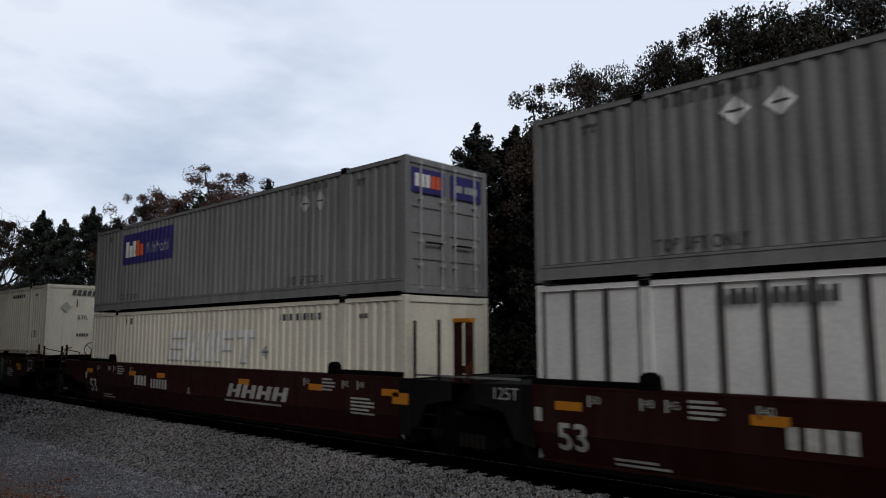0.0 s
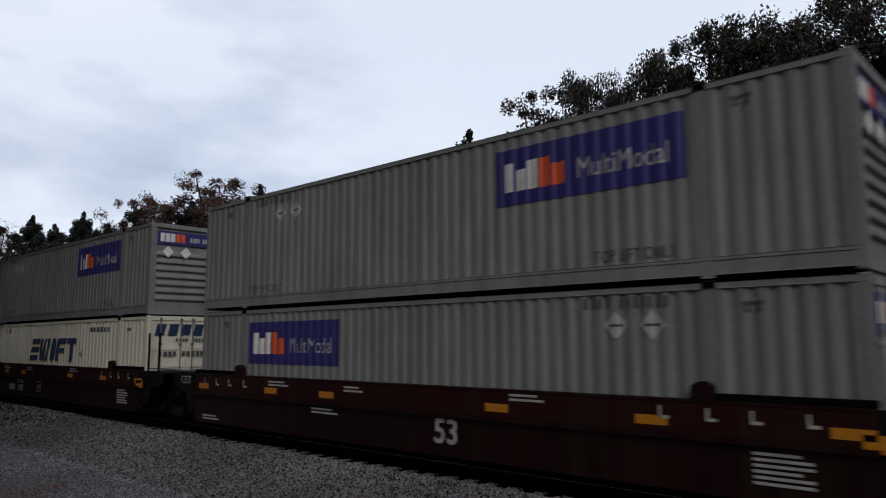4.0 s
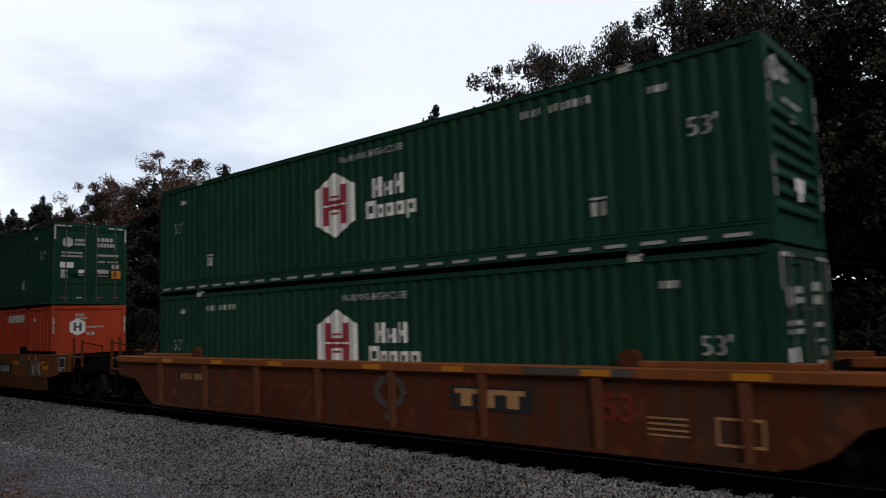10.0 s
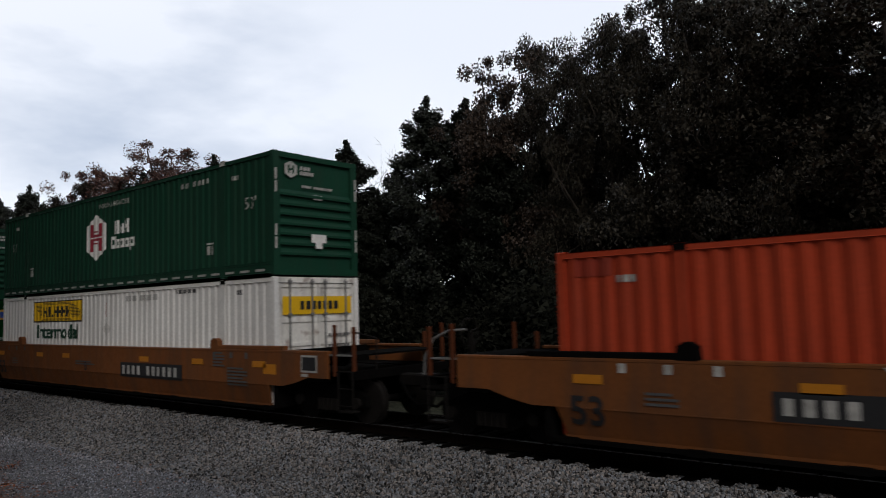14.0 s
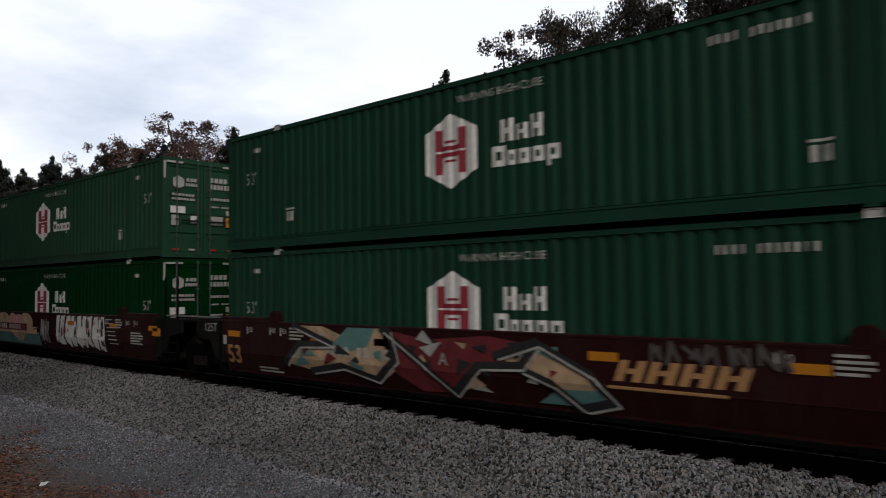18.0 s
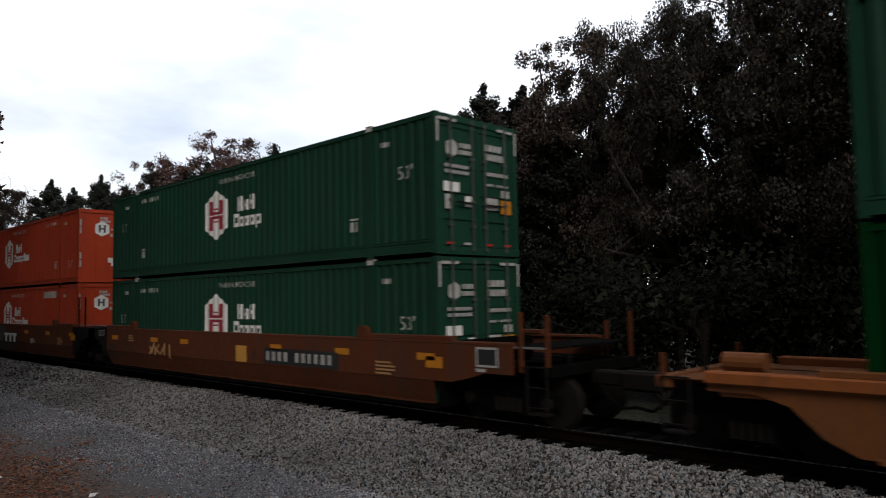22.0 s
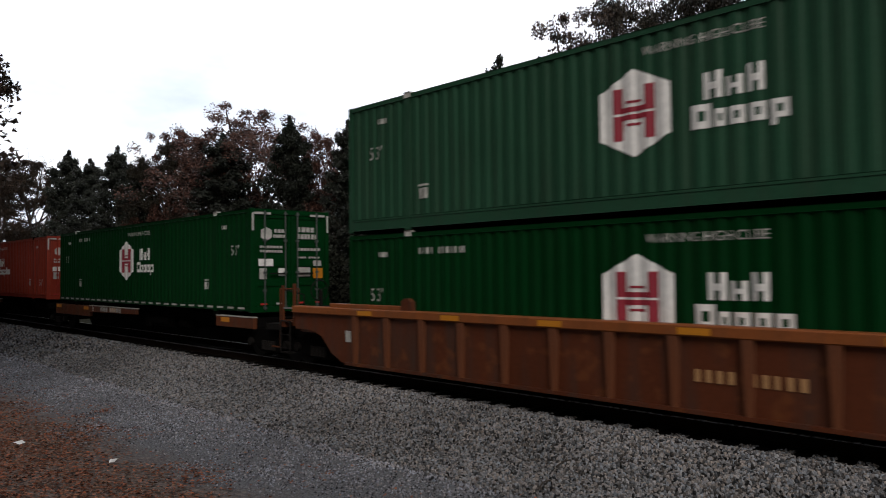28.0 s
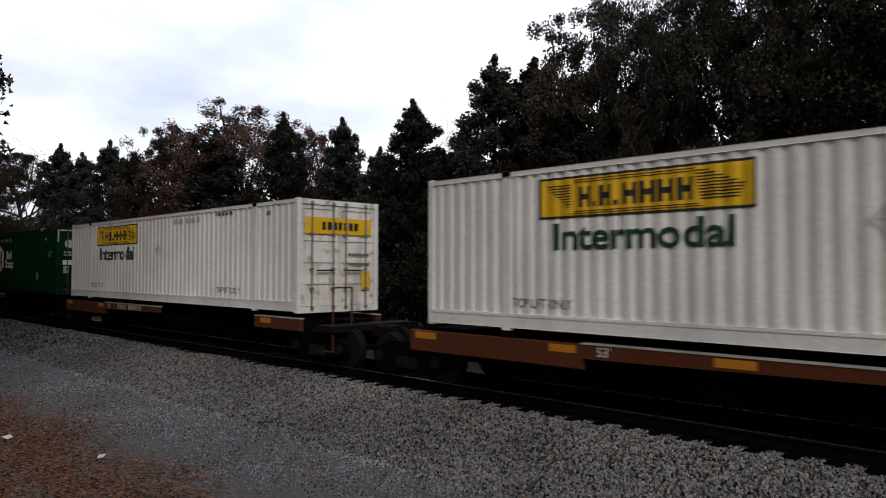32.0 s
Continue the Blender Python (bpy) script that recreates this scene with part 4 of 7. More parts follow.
def bogie(w, x):
    """A three-piece truck: side frames with springs, two axles and four wheels."""
    for s in (-1, 1):
        def frame_(b):
            b.prism([(-1.12, 0.38), (-0.72, 0.36), (-0.42, 0.20), (0.42, 0.20), (0.72, 0.36), (1.12, 0.38), (1.12, 0.58), (0.55, 0.80), (-0.55, 0.80), (-1.12, 0.58)], s * 0.93, s * 1.07)
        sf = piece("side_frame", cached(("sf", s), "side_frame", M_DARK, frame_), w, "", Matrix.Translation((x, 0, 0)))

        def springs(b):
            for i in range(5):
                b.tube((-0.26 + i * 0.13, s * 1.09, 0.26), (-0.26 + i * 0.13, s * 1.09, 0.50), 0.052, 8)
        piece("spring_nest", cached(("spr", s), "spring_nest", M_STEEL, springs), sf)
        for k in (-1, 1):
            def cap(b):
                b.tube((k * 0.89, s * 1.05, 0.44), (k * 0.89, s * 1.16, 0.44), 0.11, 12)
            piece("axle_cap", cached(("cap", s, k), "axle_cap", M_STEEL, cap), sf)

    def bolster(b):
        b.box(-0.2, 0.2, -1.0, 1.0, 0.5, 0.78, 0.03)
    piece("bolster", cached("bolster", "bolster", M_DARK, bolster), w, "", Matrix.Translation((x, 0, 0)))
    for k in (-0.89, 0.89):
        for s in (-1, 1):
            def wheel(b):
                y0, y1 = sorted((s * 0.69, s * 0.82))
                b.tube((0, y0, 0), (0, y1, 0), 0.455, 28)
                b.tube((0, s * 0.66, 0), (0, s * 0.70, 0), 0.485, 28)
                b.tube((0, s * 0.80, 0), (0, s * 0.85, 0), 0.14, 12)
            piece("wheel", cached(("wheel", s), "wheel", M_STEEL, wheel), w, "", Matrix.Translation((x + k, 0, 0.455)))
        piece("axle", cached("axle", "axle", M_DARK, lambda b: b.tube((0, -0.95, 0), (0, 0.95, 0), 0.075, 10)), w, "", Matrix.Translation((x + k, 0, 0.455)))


def ladder(w, x, y, z0, z1, mat, width=0.42, posts_only=False):
    def make(b):
        for dx in (0, width):
            b.tube((dx, 0, z0), (dx, 0, z1), 0.02, 6)
        z = z0 + 0.08
        while z < z1:
            b.tube((0, 0, z), (width, 0, z), 0.014, 6)
            z += 0.34
    piece("ladder", cached(("ladder", z0, z1, width), "ladder", mat, make), w, "", Matrix.Translation((x, y, 0)))


def side_outline(front, rear, z0, z1):
    """Outline of a well side: notched over the truck at a free end, square at a joint."""
    pts = [(-7.95 if rear == "inner" else -8.15, z0), (7.95 if front == "inner" else 8.15, z0)]
    if front == "outer":
        pts += [(8.55, z0 + 0.18), (8.95, 0.82), (9.4, 0.95), (10.05, 0.95), (10.05, z1)]
    else:
        pts += [(8.08, z0 + 0.1), (8.08, z1)]
    if rear == "outer":
        pts += [(-10.05, z1), (-10.05, 0.95), (-9.4, 0.95), (-8.95, 0.82), (-8.55, z0 + 0.18)]
    else:
        pts += [(-8.08, z1), (-8.08, z0 + 0.1)]
    return pts


def well_wagon(style, front, rear, seed, mat, label, ribs=0.0, z1=1.50):
    w = thing("well_wagon", label, "freight wagon", "wagons of the train")
    z0 = 0.27
    if style == "smooth":
        w["leaning"] = 1
    deck_mat = mat if style in ("ribbed", "rib_low") else M_DARK
    out = side_outline(front, rear, z0, z1)
    for s in (-1, 1):
        yo = s * abs(SIDE)
        y_in = yo - s * 0.05
        if style == "smooth":
            # upright above the crease, leaning in below it
            upper = [(x, max(z, CREASE)) for x, z in out]
            piece("side_sheet", cached(("sheet", style, front, rear, s, z1), "side_sheet", mat, lambda b: b.prism([p for i, p in enumerate(upper) if p != upper[i - 1]], *sorted((yo, y_in)))), w)

            def lower(b):
                b.prism([(x, z) for x, z in ((-8.08, CREASE), (-7.95, z0), (7.95, z0), (8.08, CREASE))], *sorted((yo, y_in)))
                b.v = [(x, y - s * LEAN * max(0.0, CREASE - z), z) for x, y, z in b.v]
            piece("lower_side", cached(("lower_sheet", s), "lower_side", mat, lower), w)
        else:
            piece("side_sheet", cached(("sheet", style, front, rear, s, z1), "side_sheet", mat, lambda b: b.prism(out, *sorted((yo, y_in)))), w)
        xa, xb = (-10.05 if rear == "outer" else -8.08), (10.05 if front == "outer" else 8.08)
        if style in ("ribbed", "rib_low"):
            # a broad top chord and upright ribs
            piece("top_chord", cached(("chord", xa, xb, s, z1), "top_chord", M_CHORD if mat in (M_ORANGE, M_OCHRE) else mat, lambda b: b.box(xa, xb, *sorted((yo - s * 0.16, yo + s * 0.095)), z1 - 0.16, z1 + 0.012, 0.02)), w, "weathered top chord")
            n = int(15.2 / ribs)
            for i in range(n + 1):
                x = -7.6 + 15.2 * i / n
                piece("side_rib", cached(("rib", s, z1), "side_rib", M_RIB if mat is M_ORANGE else mat, lambda b: b.prism([(-0.04, z0), (0.04, z0), (0.085, z1 - 0.16), (-0.085, z1 - 0.16)], *sorted((yo, yo + s * 0.085)))), w, "", Matrix.Translation((x, 0, 0)))
            piece("bottom_flange", cached(("flange", s), "bottom_flange", mat, lambda b: b.box(-7.95, 7.95, *sorted((yo - s * 0.1, yo + s * 0.085)), z0 - 0.03, z0 + 0.03)), w)
        else:
            piece("top_chord", cached(("chord2", xa, xb, s, z1), "top_chord", mat, lambda b: b.box(xa, xb, *sorted((yo - s * 0.12, yo + s * 0.006)), z1 - 0.05, z1 + 0.012, 0.012)), w)
            if style == "stepped":
                piece("side_step", cached(("step", s), "side_step", mat, lambda b: b.prism([(-8.1, 0.96), (8.1, 0.96), (8.1, 1.03), (-8.1, 1.03)], *sorted((yo, yo + s * 0.075)))), w, "ledge along the side")
                piece("upper_band", cached(("upper_band", s), "upper_band", M_MAROON, lambda b: b.box(-8.05, 8.05, *sorted((yo, yo + s * 0.005)), 1.035, z1 - 0.055)), w, "maroon band above the ledge")
            elif style == "smooth":
                # the lower third leans in slightly past a crease
                piece("crease", cached(("crease", s), "crease", mat, lambda b: b.prism([(-8.0, 0.74), (8.0, 0.74), (8.0, 0.755), (-8.0, 0.755)], *sorted((yo, yo + s * 0.008)))), w)
            ye = yo - s * LEAN * (CREASE - z0) if style == "smooth" else yo
            piece("lower_edge", cached(("lower", s, ye), "lower_edge", mat, lambda b: b.box(-8.0, 8.0, *sorted((ye - s * 0.08, ye + s * 0.012)), z0 - 0.02, z0 + 0.05)), w)
        for x in (-1, 1):
            kind_ = front if x > 0 else rear
            x_end = 10.4 if kind_ == "outer" else 8.08
            top = 1.62 if style not in ("rib_low",) else 1.30

            def sill(b):
                a, d = sorted((x * 6.05, x * min(x_end, 8.6)))
                b.box(a, d, *sorted((yo - s * 0.14, yo + s * 0.004)), z1 + 0.005, z1 + 0.10, 0.012)
            piece("guide_sill", cached(("sill", x, s, kind_, z1, mat.name), "guide_sill", M_DARK if style == "stepped" or style == "smooth" and seed < 13 else M_CHORD if mat is M_ORANGE else mat, sill), w)

            def lug(b):
                b.prism([(-0.17, z1), (0.17, z1), (0.15, z1 + 0.2), (0.05, z1 + 0.26), (-0.05, z1 + 0.26), (-0.15, z1 + 0.2)], *sorted((yo - s * 0.12, yo + s * 0.01)))
            piece("guide_lug", cached(("lug", s, z1), "guide_lug", M_DARK if style == "smooth" and seed < 13 else mat, lug), w, "", Matrix.Translation((x * 5.95, 0, 0)))

    def floor_(b):
        for i in range(9):
            x = -7.9 + i * 1.975
            b.box(x - 0.15, x + 0.15, -1.42, 1.42, 0.18, 0.275)
        b.box(-8.2, 8.2, -1.42, -0.95, 0.2, 0.262)
        b.box(-8.2, 8.2, 0.95, 1.42, 0.2, 0.262)
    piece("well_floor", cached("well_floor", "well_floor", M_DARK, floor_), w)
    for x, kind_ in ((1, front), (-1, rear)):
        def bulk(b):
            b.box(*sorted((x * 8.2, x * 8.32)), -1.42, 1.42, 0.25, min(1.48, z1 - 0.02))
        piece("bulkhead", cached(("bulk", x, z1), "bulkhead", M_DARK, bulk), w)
        if kind_ == "outer":
            for part_name, box in (("end_deck", (8.32, 10.62, -0.62, 0.62, 0.82, 1.08)), ("end_beam", (10.62, 10.85, -1.42, 1.42, 0.95, 1.12)), ("walk_plate", (8.32, 10.62, -1.42, -0.624, 1.08, 1.10)), ("walk_plate", (8.32, 10.62, 0.624, 1.42, 1.08, 1.10)),
                                   ("deck_bearer", (9.3, 9.9, -1.42, -0.624, 0.88, 1.076)), ("deck_bearer", (9.3, 9.9, 0.624, 1.42, 0.88, 1.076))):
                xa_, xb_ = sorted((x * box[0], x * box[1]))
                piece(part_name, cached(("deck", x, box, deck_mat.name), part_name, deck_mat, lambda b: b.box(xa_, xb_, *box[2:], 0.008)), w)

            def coupler(b):
                b.box(*sorted((x * 10.8, x * 11.45)), -0.13, 0.13, 0.72, 0.98, 0.03)
                b.box(*sorted((x * 11.45, x * 11.82)), -0.2, 0.14, 0.66, 1.0, 0.05)
            piece("coupler", cached(("coupler", x), "coupler", M_STEEL, coupler), w)
            ladder(w, x * 10.55 - 0.2, SIDE + 0.02, 0.35, 1.12, M_STEEL)

            post_mat = M_BROWN if mat in (M_YELLOW, M_ORANGE, M_OCHRE, M_BROWN) else M_RUSTMAROON
            for px, py, hh in ((10.75, -1.38, 2.0), (10.2, -1.40, 2.05), (10.75, 1.36, 2.0), (10.2, 1.38, 1.8)) if style != "rib_low" else ((10.75, -1.38, 1.45), (10.75, 1.36, 1.45)):
                piece("corner_stanchion", cached(("stan", hh), "corner_stanchion", post_mat, lambda b: b.box(-0.032, 0.032, -0.028, 0.028, 1.0, hh, 0.008)), w, "upright end stanchion", Matrix.Translation((x * px, py, 0)))
            def grab(b):
                b.tube((x * 10.75, -1.38, 1.9), (x * 10.75, -0.75, 1.75), 0.018, 6)
                b.tube((x * 10.75, -0.75, 1.75), (x * 10.75, -0.75, 1.1), 0.018, 6)
            piece("grab_rail", cached(("grab", x), "grab_rail", M_STEEL, grab), w)
            if style != "rib_low":
                piece("crossover_deck", cached(("cross_deck", x), "crossover_deck", M_DARK, lambda b: b.box(*sorted((x * 9.7, x * 10.72)), -1.34, 1.34, 1.40, 1.44)), w, "black end walkway")
                piece("deck_edge", cached(("deck_edge", x), "deck_edge", M_GALV, lambda b: b.box(*sorted((x * 9.72, x * 10.72)), -1.385, -1.345, 1.41, 1.445)), w, "pale worn walkway edge")
            if x < 0 and style in ("smooth", "stepped"):
                def bent(b):
                    pts = [(-10.95, -1.32, 1.12), (-10.92, -1.32, 1.45), (-10.70, -1.32, 1.78), (-10.35, -1.32, 1.92), (-9.95, -1.32, 1.94)]
                    for p, q in zip(pts, pts[1:]):
                        b.tube(p, q, 0.022, 7)
                piece("bent_handrail", cached("bent_rail", "bent_handrail", M_GALV, bent), w, "bent galvanised handrail")
            if x < 0:
                hb = piece("hand_brake_wheel", cached("hand_brake", "hand_brake_wheel", M_STEEL, lambda b: b.ring((-10.62, -0.35, 1.85), 0.27, 0.016)), w)
                for a0 in (0.3, 2.4, 4.5):
                    piece("spoke", cached(("spoke", a0), "spoke", M_STEEL, lambda b: b.tube((-10.62, -0.35, 1.85), (-10.62, -0.35 + 0.27 * math.cos(a0), 1.85 + 0.27 * math.sin(a0)), 0.012, 5)), hb)
                piece("brake_stand", cached("brake_stand", "brake_stand", M_STEEL, lambda b: b.box(-10.60, -10.54, -0.39, -0.31, 1.05, 1.85)), w)
            elif style == "smooth":
                shape(w, "data_plate", D_BLACK, [rect(0, 0.52, 0, 0.36)], 9.22, 1.06, SIDE, "dark framed data plate", off=0.012)
                shape(w, "plate_frame", D_DIRTYWHITE, [rect(0, 0.52, 0, 0.04), rect(0, 0.52, 0.32, 0.36), rect(0, 0.04, 0.04, 0.32), rect(0.48, 0.52, 0.04, 0.32)], 9.22, 1.06, SIDE, "", off=0.016)
                shape(w, "data_plate", D_DIRTYWHITE, [rect(0, 0.22, 0, 0.06)], 9.22, 0.97, SIDE, "", off=0.016)

            def hose(b):
                pts = [(x * 11.0, -0.3, 0.85), (x * 11.25, -0.34, 0.55), (x * 11.5, -0.34, 0.38), (x * 11.8, -0.32, 0.42)]
                for a, c_ in zip(pts, pts[1:]):
                    b.tube(a, c_, 0.03, 6)
            piece("brake_hose", cached(("hose", x), "brake_hose", M_DARK, hose), w)

            def step(b):
                b.box(*sorted((x * 10.35, x * 10.75)), -1.46, -1.25, 0.30, 0.33)
            piece("step", cached(("step_", x), "step", M_STEEL, step), w)
            bogie(w, x * 9.62)
            if x > 0 or seed % 2:
                def drum(b):
                    b.tube((x * 9.4, -0.95, 1.32), (x * 10.0, -0.95, 1.32), 0.15, 14)
                piece("brake_reservoir", cached(("drum", x), "brake_reservoir", deck_mat, drum), w)
        else:
            def link(b):
                b.box(*sorted((x * 8.32, x * 9.72)), -0.75, 0.75, 0.85, 1.40, 0.04)
                b.prism([(x * 8.085, 0.45), (x * 8.5, 0.55), (x * 8.75, 1.0), (x * 9.40, 1.12), (x * 9.40, 1.47), (x * 8.085, 1.49)], -1.42, -1.36)
                b.box(*sorted((x * 8.12, x * 9.40)), -1.35, 1.38, 1.40, 1.46)
            joint = piece("joint_end", cached(("link", x), "joint_end", M_JOINT, link), w, "dusty black joint plate")
            piece("crossover_edge", cached(("cross_edge", x), "crossover_edge", M_GALV, lambda b: b.box(*sorted((x * 8.45, x * 9.70)), -1.36, -1.30, 1.54, 1.575)), joint, "pale worn walkway edge")
            if x < 0:
                words(w, "125T", 0.30, D_DIRTYWHITE, -9.0, 1.21, -1.42, "lettering", "white stencilled load mark", off=0.006, stretch=0.95)
            elif style == "smooth":
                piece("end_plate", cached("end_plate", "end_plate", M_JOINT, lambda b: b.box(8.09, 8.40, SIDE, SIDE + 0.03, 0.40, 1.49)), w, "black end plate")
            if x > 0 and style in ("smooth", "stepped"):
                for px in (8.42, 9.08):
                    piece("guard_post", cached("guard_post", "guard_post", M_DARK, lambda b: b.box(-0.022, 0.022, -0.022, 0.022, 0.45, 2.62, 0.006)), w, "slim black guard post", Matrix.Translation((px, -1.36, 0)))
                for k in range(4):
                    piece("rung", cached("joint_rung", "rung", M_STEEL, lambda b: b.tube((8.42, -1.36, 0), (9.08, -1.36, 0), 0.014, 6)), w, "", Matrix.Translation((0, 0, 0.55 + 0.27 * k)))
                if seed == 1:
                    br_ = piece("guard_bracket", cached("guard_bracket", "guard_bracket", M_RUSTMAROON, lambda b: (b.box(9.46, 9.58, -1.36, -1.24, 1.44, 2.56, 0.01), b.box(9.74, 9.86, -1.36, -1.24, 1.44, 2.56, 0.01), b.box(9.58, 9.74, -1.34, -1.26, 1.62, 1.76))), w, "brown slotted bracket")
                    piece("bracket_cap", cached("bracket_cap", "bracket_cap", D_REFLECT, lambda b: b.box(9.44, 9.88, -1.37, -1.23, 2.56, 2.64, 0.01)), br_, "yellow cap")
            if x < 0:
                bogie(w, x * 9.75)
    # reflectors, dimension marks and blocks of small print
    sheet = SIDE if style in ("smooth", "stepped") else SIDE
    rng = random.Random(seed)
    zr = 1.2 if style == "smooth" else 1.22
    if style in ("smooth", "stepped"):
        for x in (-7.75, -4.6, -2.6, 2.2, 5.1, 7.6):
            shape(w, "reflector", D_REFLECT, [rect(0, 0.5, 0, 0.14)], x + rng.uniform(-0.2, 0.2), 1.12, sheet, "yellow reflector", off=0.012)
        shape(w, "reflector", D_REFLECT, [rect(0, 0.46, 0, 0.22)], 7.90, 0.98, sheet, "square yellow reflector", off=0.012)
    else:
        for x in (-7.4, -5.0, -2.6, 0.2, 2.6, 5.2, 7.3):
            shape(w, "reflector", D_REFLECT, [rect(0, 0.5, 0, 0.10)], x + rng.uniform(-0.2, 0.2), z1 - 0.13, SIDE - 0.095, "yellow reflector", off=0.012)
    return w


def wagon_number(w, x, z, mat, board=None, n=10, width=1.9, h=0.22):
    if board:
        shape(w, "number_board", board, [rect(-0.12, width + 0.12, -0.08, h + 0.08)], x, z, SIDE, "dark number board", off=0.012)
    shape(w, "number_mark", mat, bars(width, h, n, 0.46, 0, 5), x, z, SIDE, "", off=0.018)


def print_blocks(w, mat, spots, sheet=SIDE):
    for x, z, wd, n in spots:
        shape(w, "small_print", mat, [rect(0, wd * (1 if i % 3 else 0.8), -i * 0.075, -i * 0.075 + 0.04) for i in range(n)], x, z, sheet, "", off=0.015)


def spine_wagon(front, rear, seed, label):
    """A narrow centre sill with short side platforms that carry the box at its ends."""
    w = thing("spine_wagon", label, "freight wagon", "wagons of the train")
    half = 8.95

    def sill(b):
        b.box(-half + 1.9, half - 1.9, -0.33, 0.33, 0.20, 0.62, 0.03)
        b.box(-half, half, -0.33, 0.33, 0.62, 1.04, 0.03)
        b.box(-half, half, -0.42, 0.42, 1.04, 1.08)
    piece("centre_sill", cached("spine_sill", "centre_sill", M_DARK, sill), w)
    for s in (-1, 1):
        for xa, xb in ((-8.6, 0.15), (6.1, 8.2))[:2 if front == "outer" else 1]:
            def plat(b):
                if xa < 0:
                    b.box(xa, xa + 4.15, *sorted((s * 1.18, s * 1.30)), 0.68, 1.10, 0.015)
                    b.prism([(xa + 4.15, 0.86), (xb, 0.92), (xb, 1.10), (xa + 4.15, 1.10)], *sorted((s * 1.19, s * 1.295)))
                else:
                    b.box(xa, xb, *sorted((s * 1.18, s * 1.30)), 0.80, 1.10, 0.015)
            pl = piece("side_sill", cached(("plat", s, xa), "side_sill", M_BROWN, plat), w)
            piece("sill_cap", cached(("cap_", s, xa), "sill_cap", D_DIRTYWHITE, lambda b: b.box(xa + 4.15 if xa < 0 else xa, xb, *sorted((s * 1.16, s * 1.31)), 1.10, 1.125)), pl, "pale worn edge")
        for x in (-7.6, -5.95, -3.2, 6.3, 7.9):
            def arm(b):
                b.box(-0.16, 0.16, *sorted((s * 0.3, s * 1.2)), 0.82, 1.08)
            piece("cross_arm", cached(("arm", s), "cross_arm", M_DARK, arm), w, "", Matrix.Translation((x, 0, 0)))
        for x in (-6.05, 6.05):
            def ped(b):
                b.box(-0.14, 0.14, *sorted((s * 1.05, s * 1.29)), 1.08, 1.232, 0.02)
            piece("pedestal", cached(("ped", s), "pedestal", M_DARK, ped), w, "", Matrix.Translation((x, 0, 0)))

    def tank(b):
        b.tube((0.6, -0.75, 0.72), (2.0, -0.75, 0.72), 0.2, 14)
        b.tube((2.6, -0.72, 0.7), (3.2, -0.72, 0.7), 0.14, 12)
        b.box(0.2, 0.5, -0.95, -0.5, 0.5, 0.9)
    piece("brake_tank", cached("spine_tank", "brake_tank", M_DARK, tank), w)
    bogie(w, -half)
    if front == "outer":
        bogie(w, half - 0.3)

        def coupler(b):
            b.box(8.9, 10.0, -0.14, 0.14, 0.7, 0.98, 0.03)
            b.box(10.0, 10.35, -0.2, 0.15, 0.64, 1.0, 0.05)
            b.box(8.9, 9.6, -1.3, 1.3, 0.85, 1.0)
        piece("coupler", cached("spine_coupler", "coupler", M_STEEL, coupler), w)

        def stand(b):
            for y in (-1.25, -0.7):
                b.tube((9.5, y, 1.0), (9.5, y, 1.9), 0.022, 6)
            b.tube((9.5, -1.25, 1.9), (9.5, -0.7, 1.9), 0.022, 6)
            b.tube((9.5, -1.25, 0.4), (9.5, -1.25, 1.0), 0.022, 6)
            b.tube((9.1, -1.25, 0.4), (9.5, -1.25, 0.4), 0.022, 6)
        piece("handrail", cached("spine_rail", "handrail", M_BROWN, stand), w)
    for x, ww in ((-8.45, 0.6), (-5.1, 0.55), (-2.2, 0.6), (6.4, 0.5))[:4 if front == "outer" else 3]:
        shape(w, "reflector", D_REFLECT, [rect(0, ww, 0, 0.13)], x, 0.94, -1.30, "yellow reflector", off=0.006)
    words(w, "53'", 0.22, D_WHITE, -4.15, 0.92, -1.30, "lettering", "", off=0.008)
    if front == "outer":
        shape(w, "number_mark", D_DIRTYWHITE, bars(2.1, 0.16, 10, 0.3), -3.2, 0.92, -1.30, "", off=0.01)
    return w


# ---- the train, from its head to its tail: x of each box's front at the start of the clip ----
TRACK_Y = 11.325
RUN = [(0.0, 0.0), (4.0, 74.84), (8.0, 149.95), (12.0, 225.34), (16.0, 301.03), (20.0, 377.05), (24.0, 453.41), (28.0, 530.13), (32.0, 607.23)]
MOVERS = []
LOW, TOP, SPINE = 0.28, 3.20, 1.235

BN = ("smooth", M_MAROON, "maroon steel well wagon with white markings")
NK = ("stepped", M_MAROON_DARK, "dark maroon well wagon with a ledge and white marks")
YE = ("smooth", M_YELLOW, "mustard yellow smooth-sided well wagon with black marks")
BR = ("smooth", M_BROWN, "red-brown smooth-sided well wagon, dusty")
OR = ("ribbed", M_ORANGE, "rusty orange-brown ribbed well wagon")
OL = ("rib_low", M_ORANGE, "low rusty orange ribbed well wagon")
OY = ("rib_low", M_OCHRE, "low ochre-orange ribbed well wagon with rust stains")
RM = ("ribbed", M_RUSTMAROON, "dark rusty maroon ribbed well wagon with scrawls")
I, O = "inner", "outer"
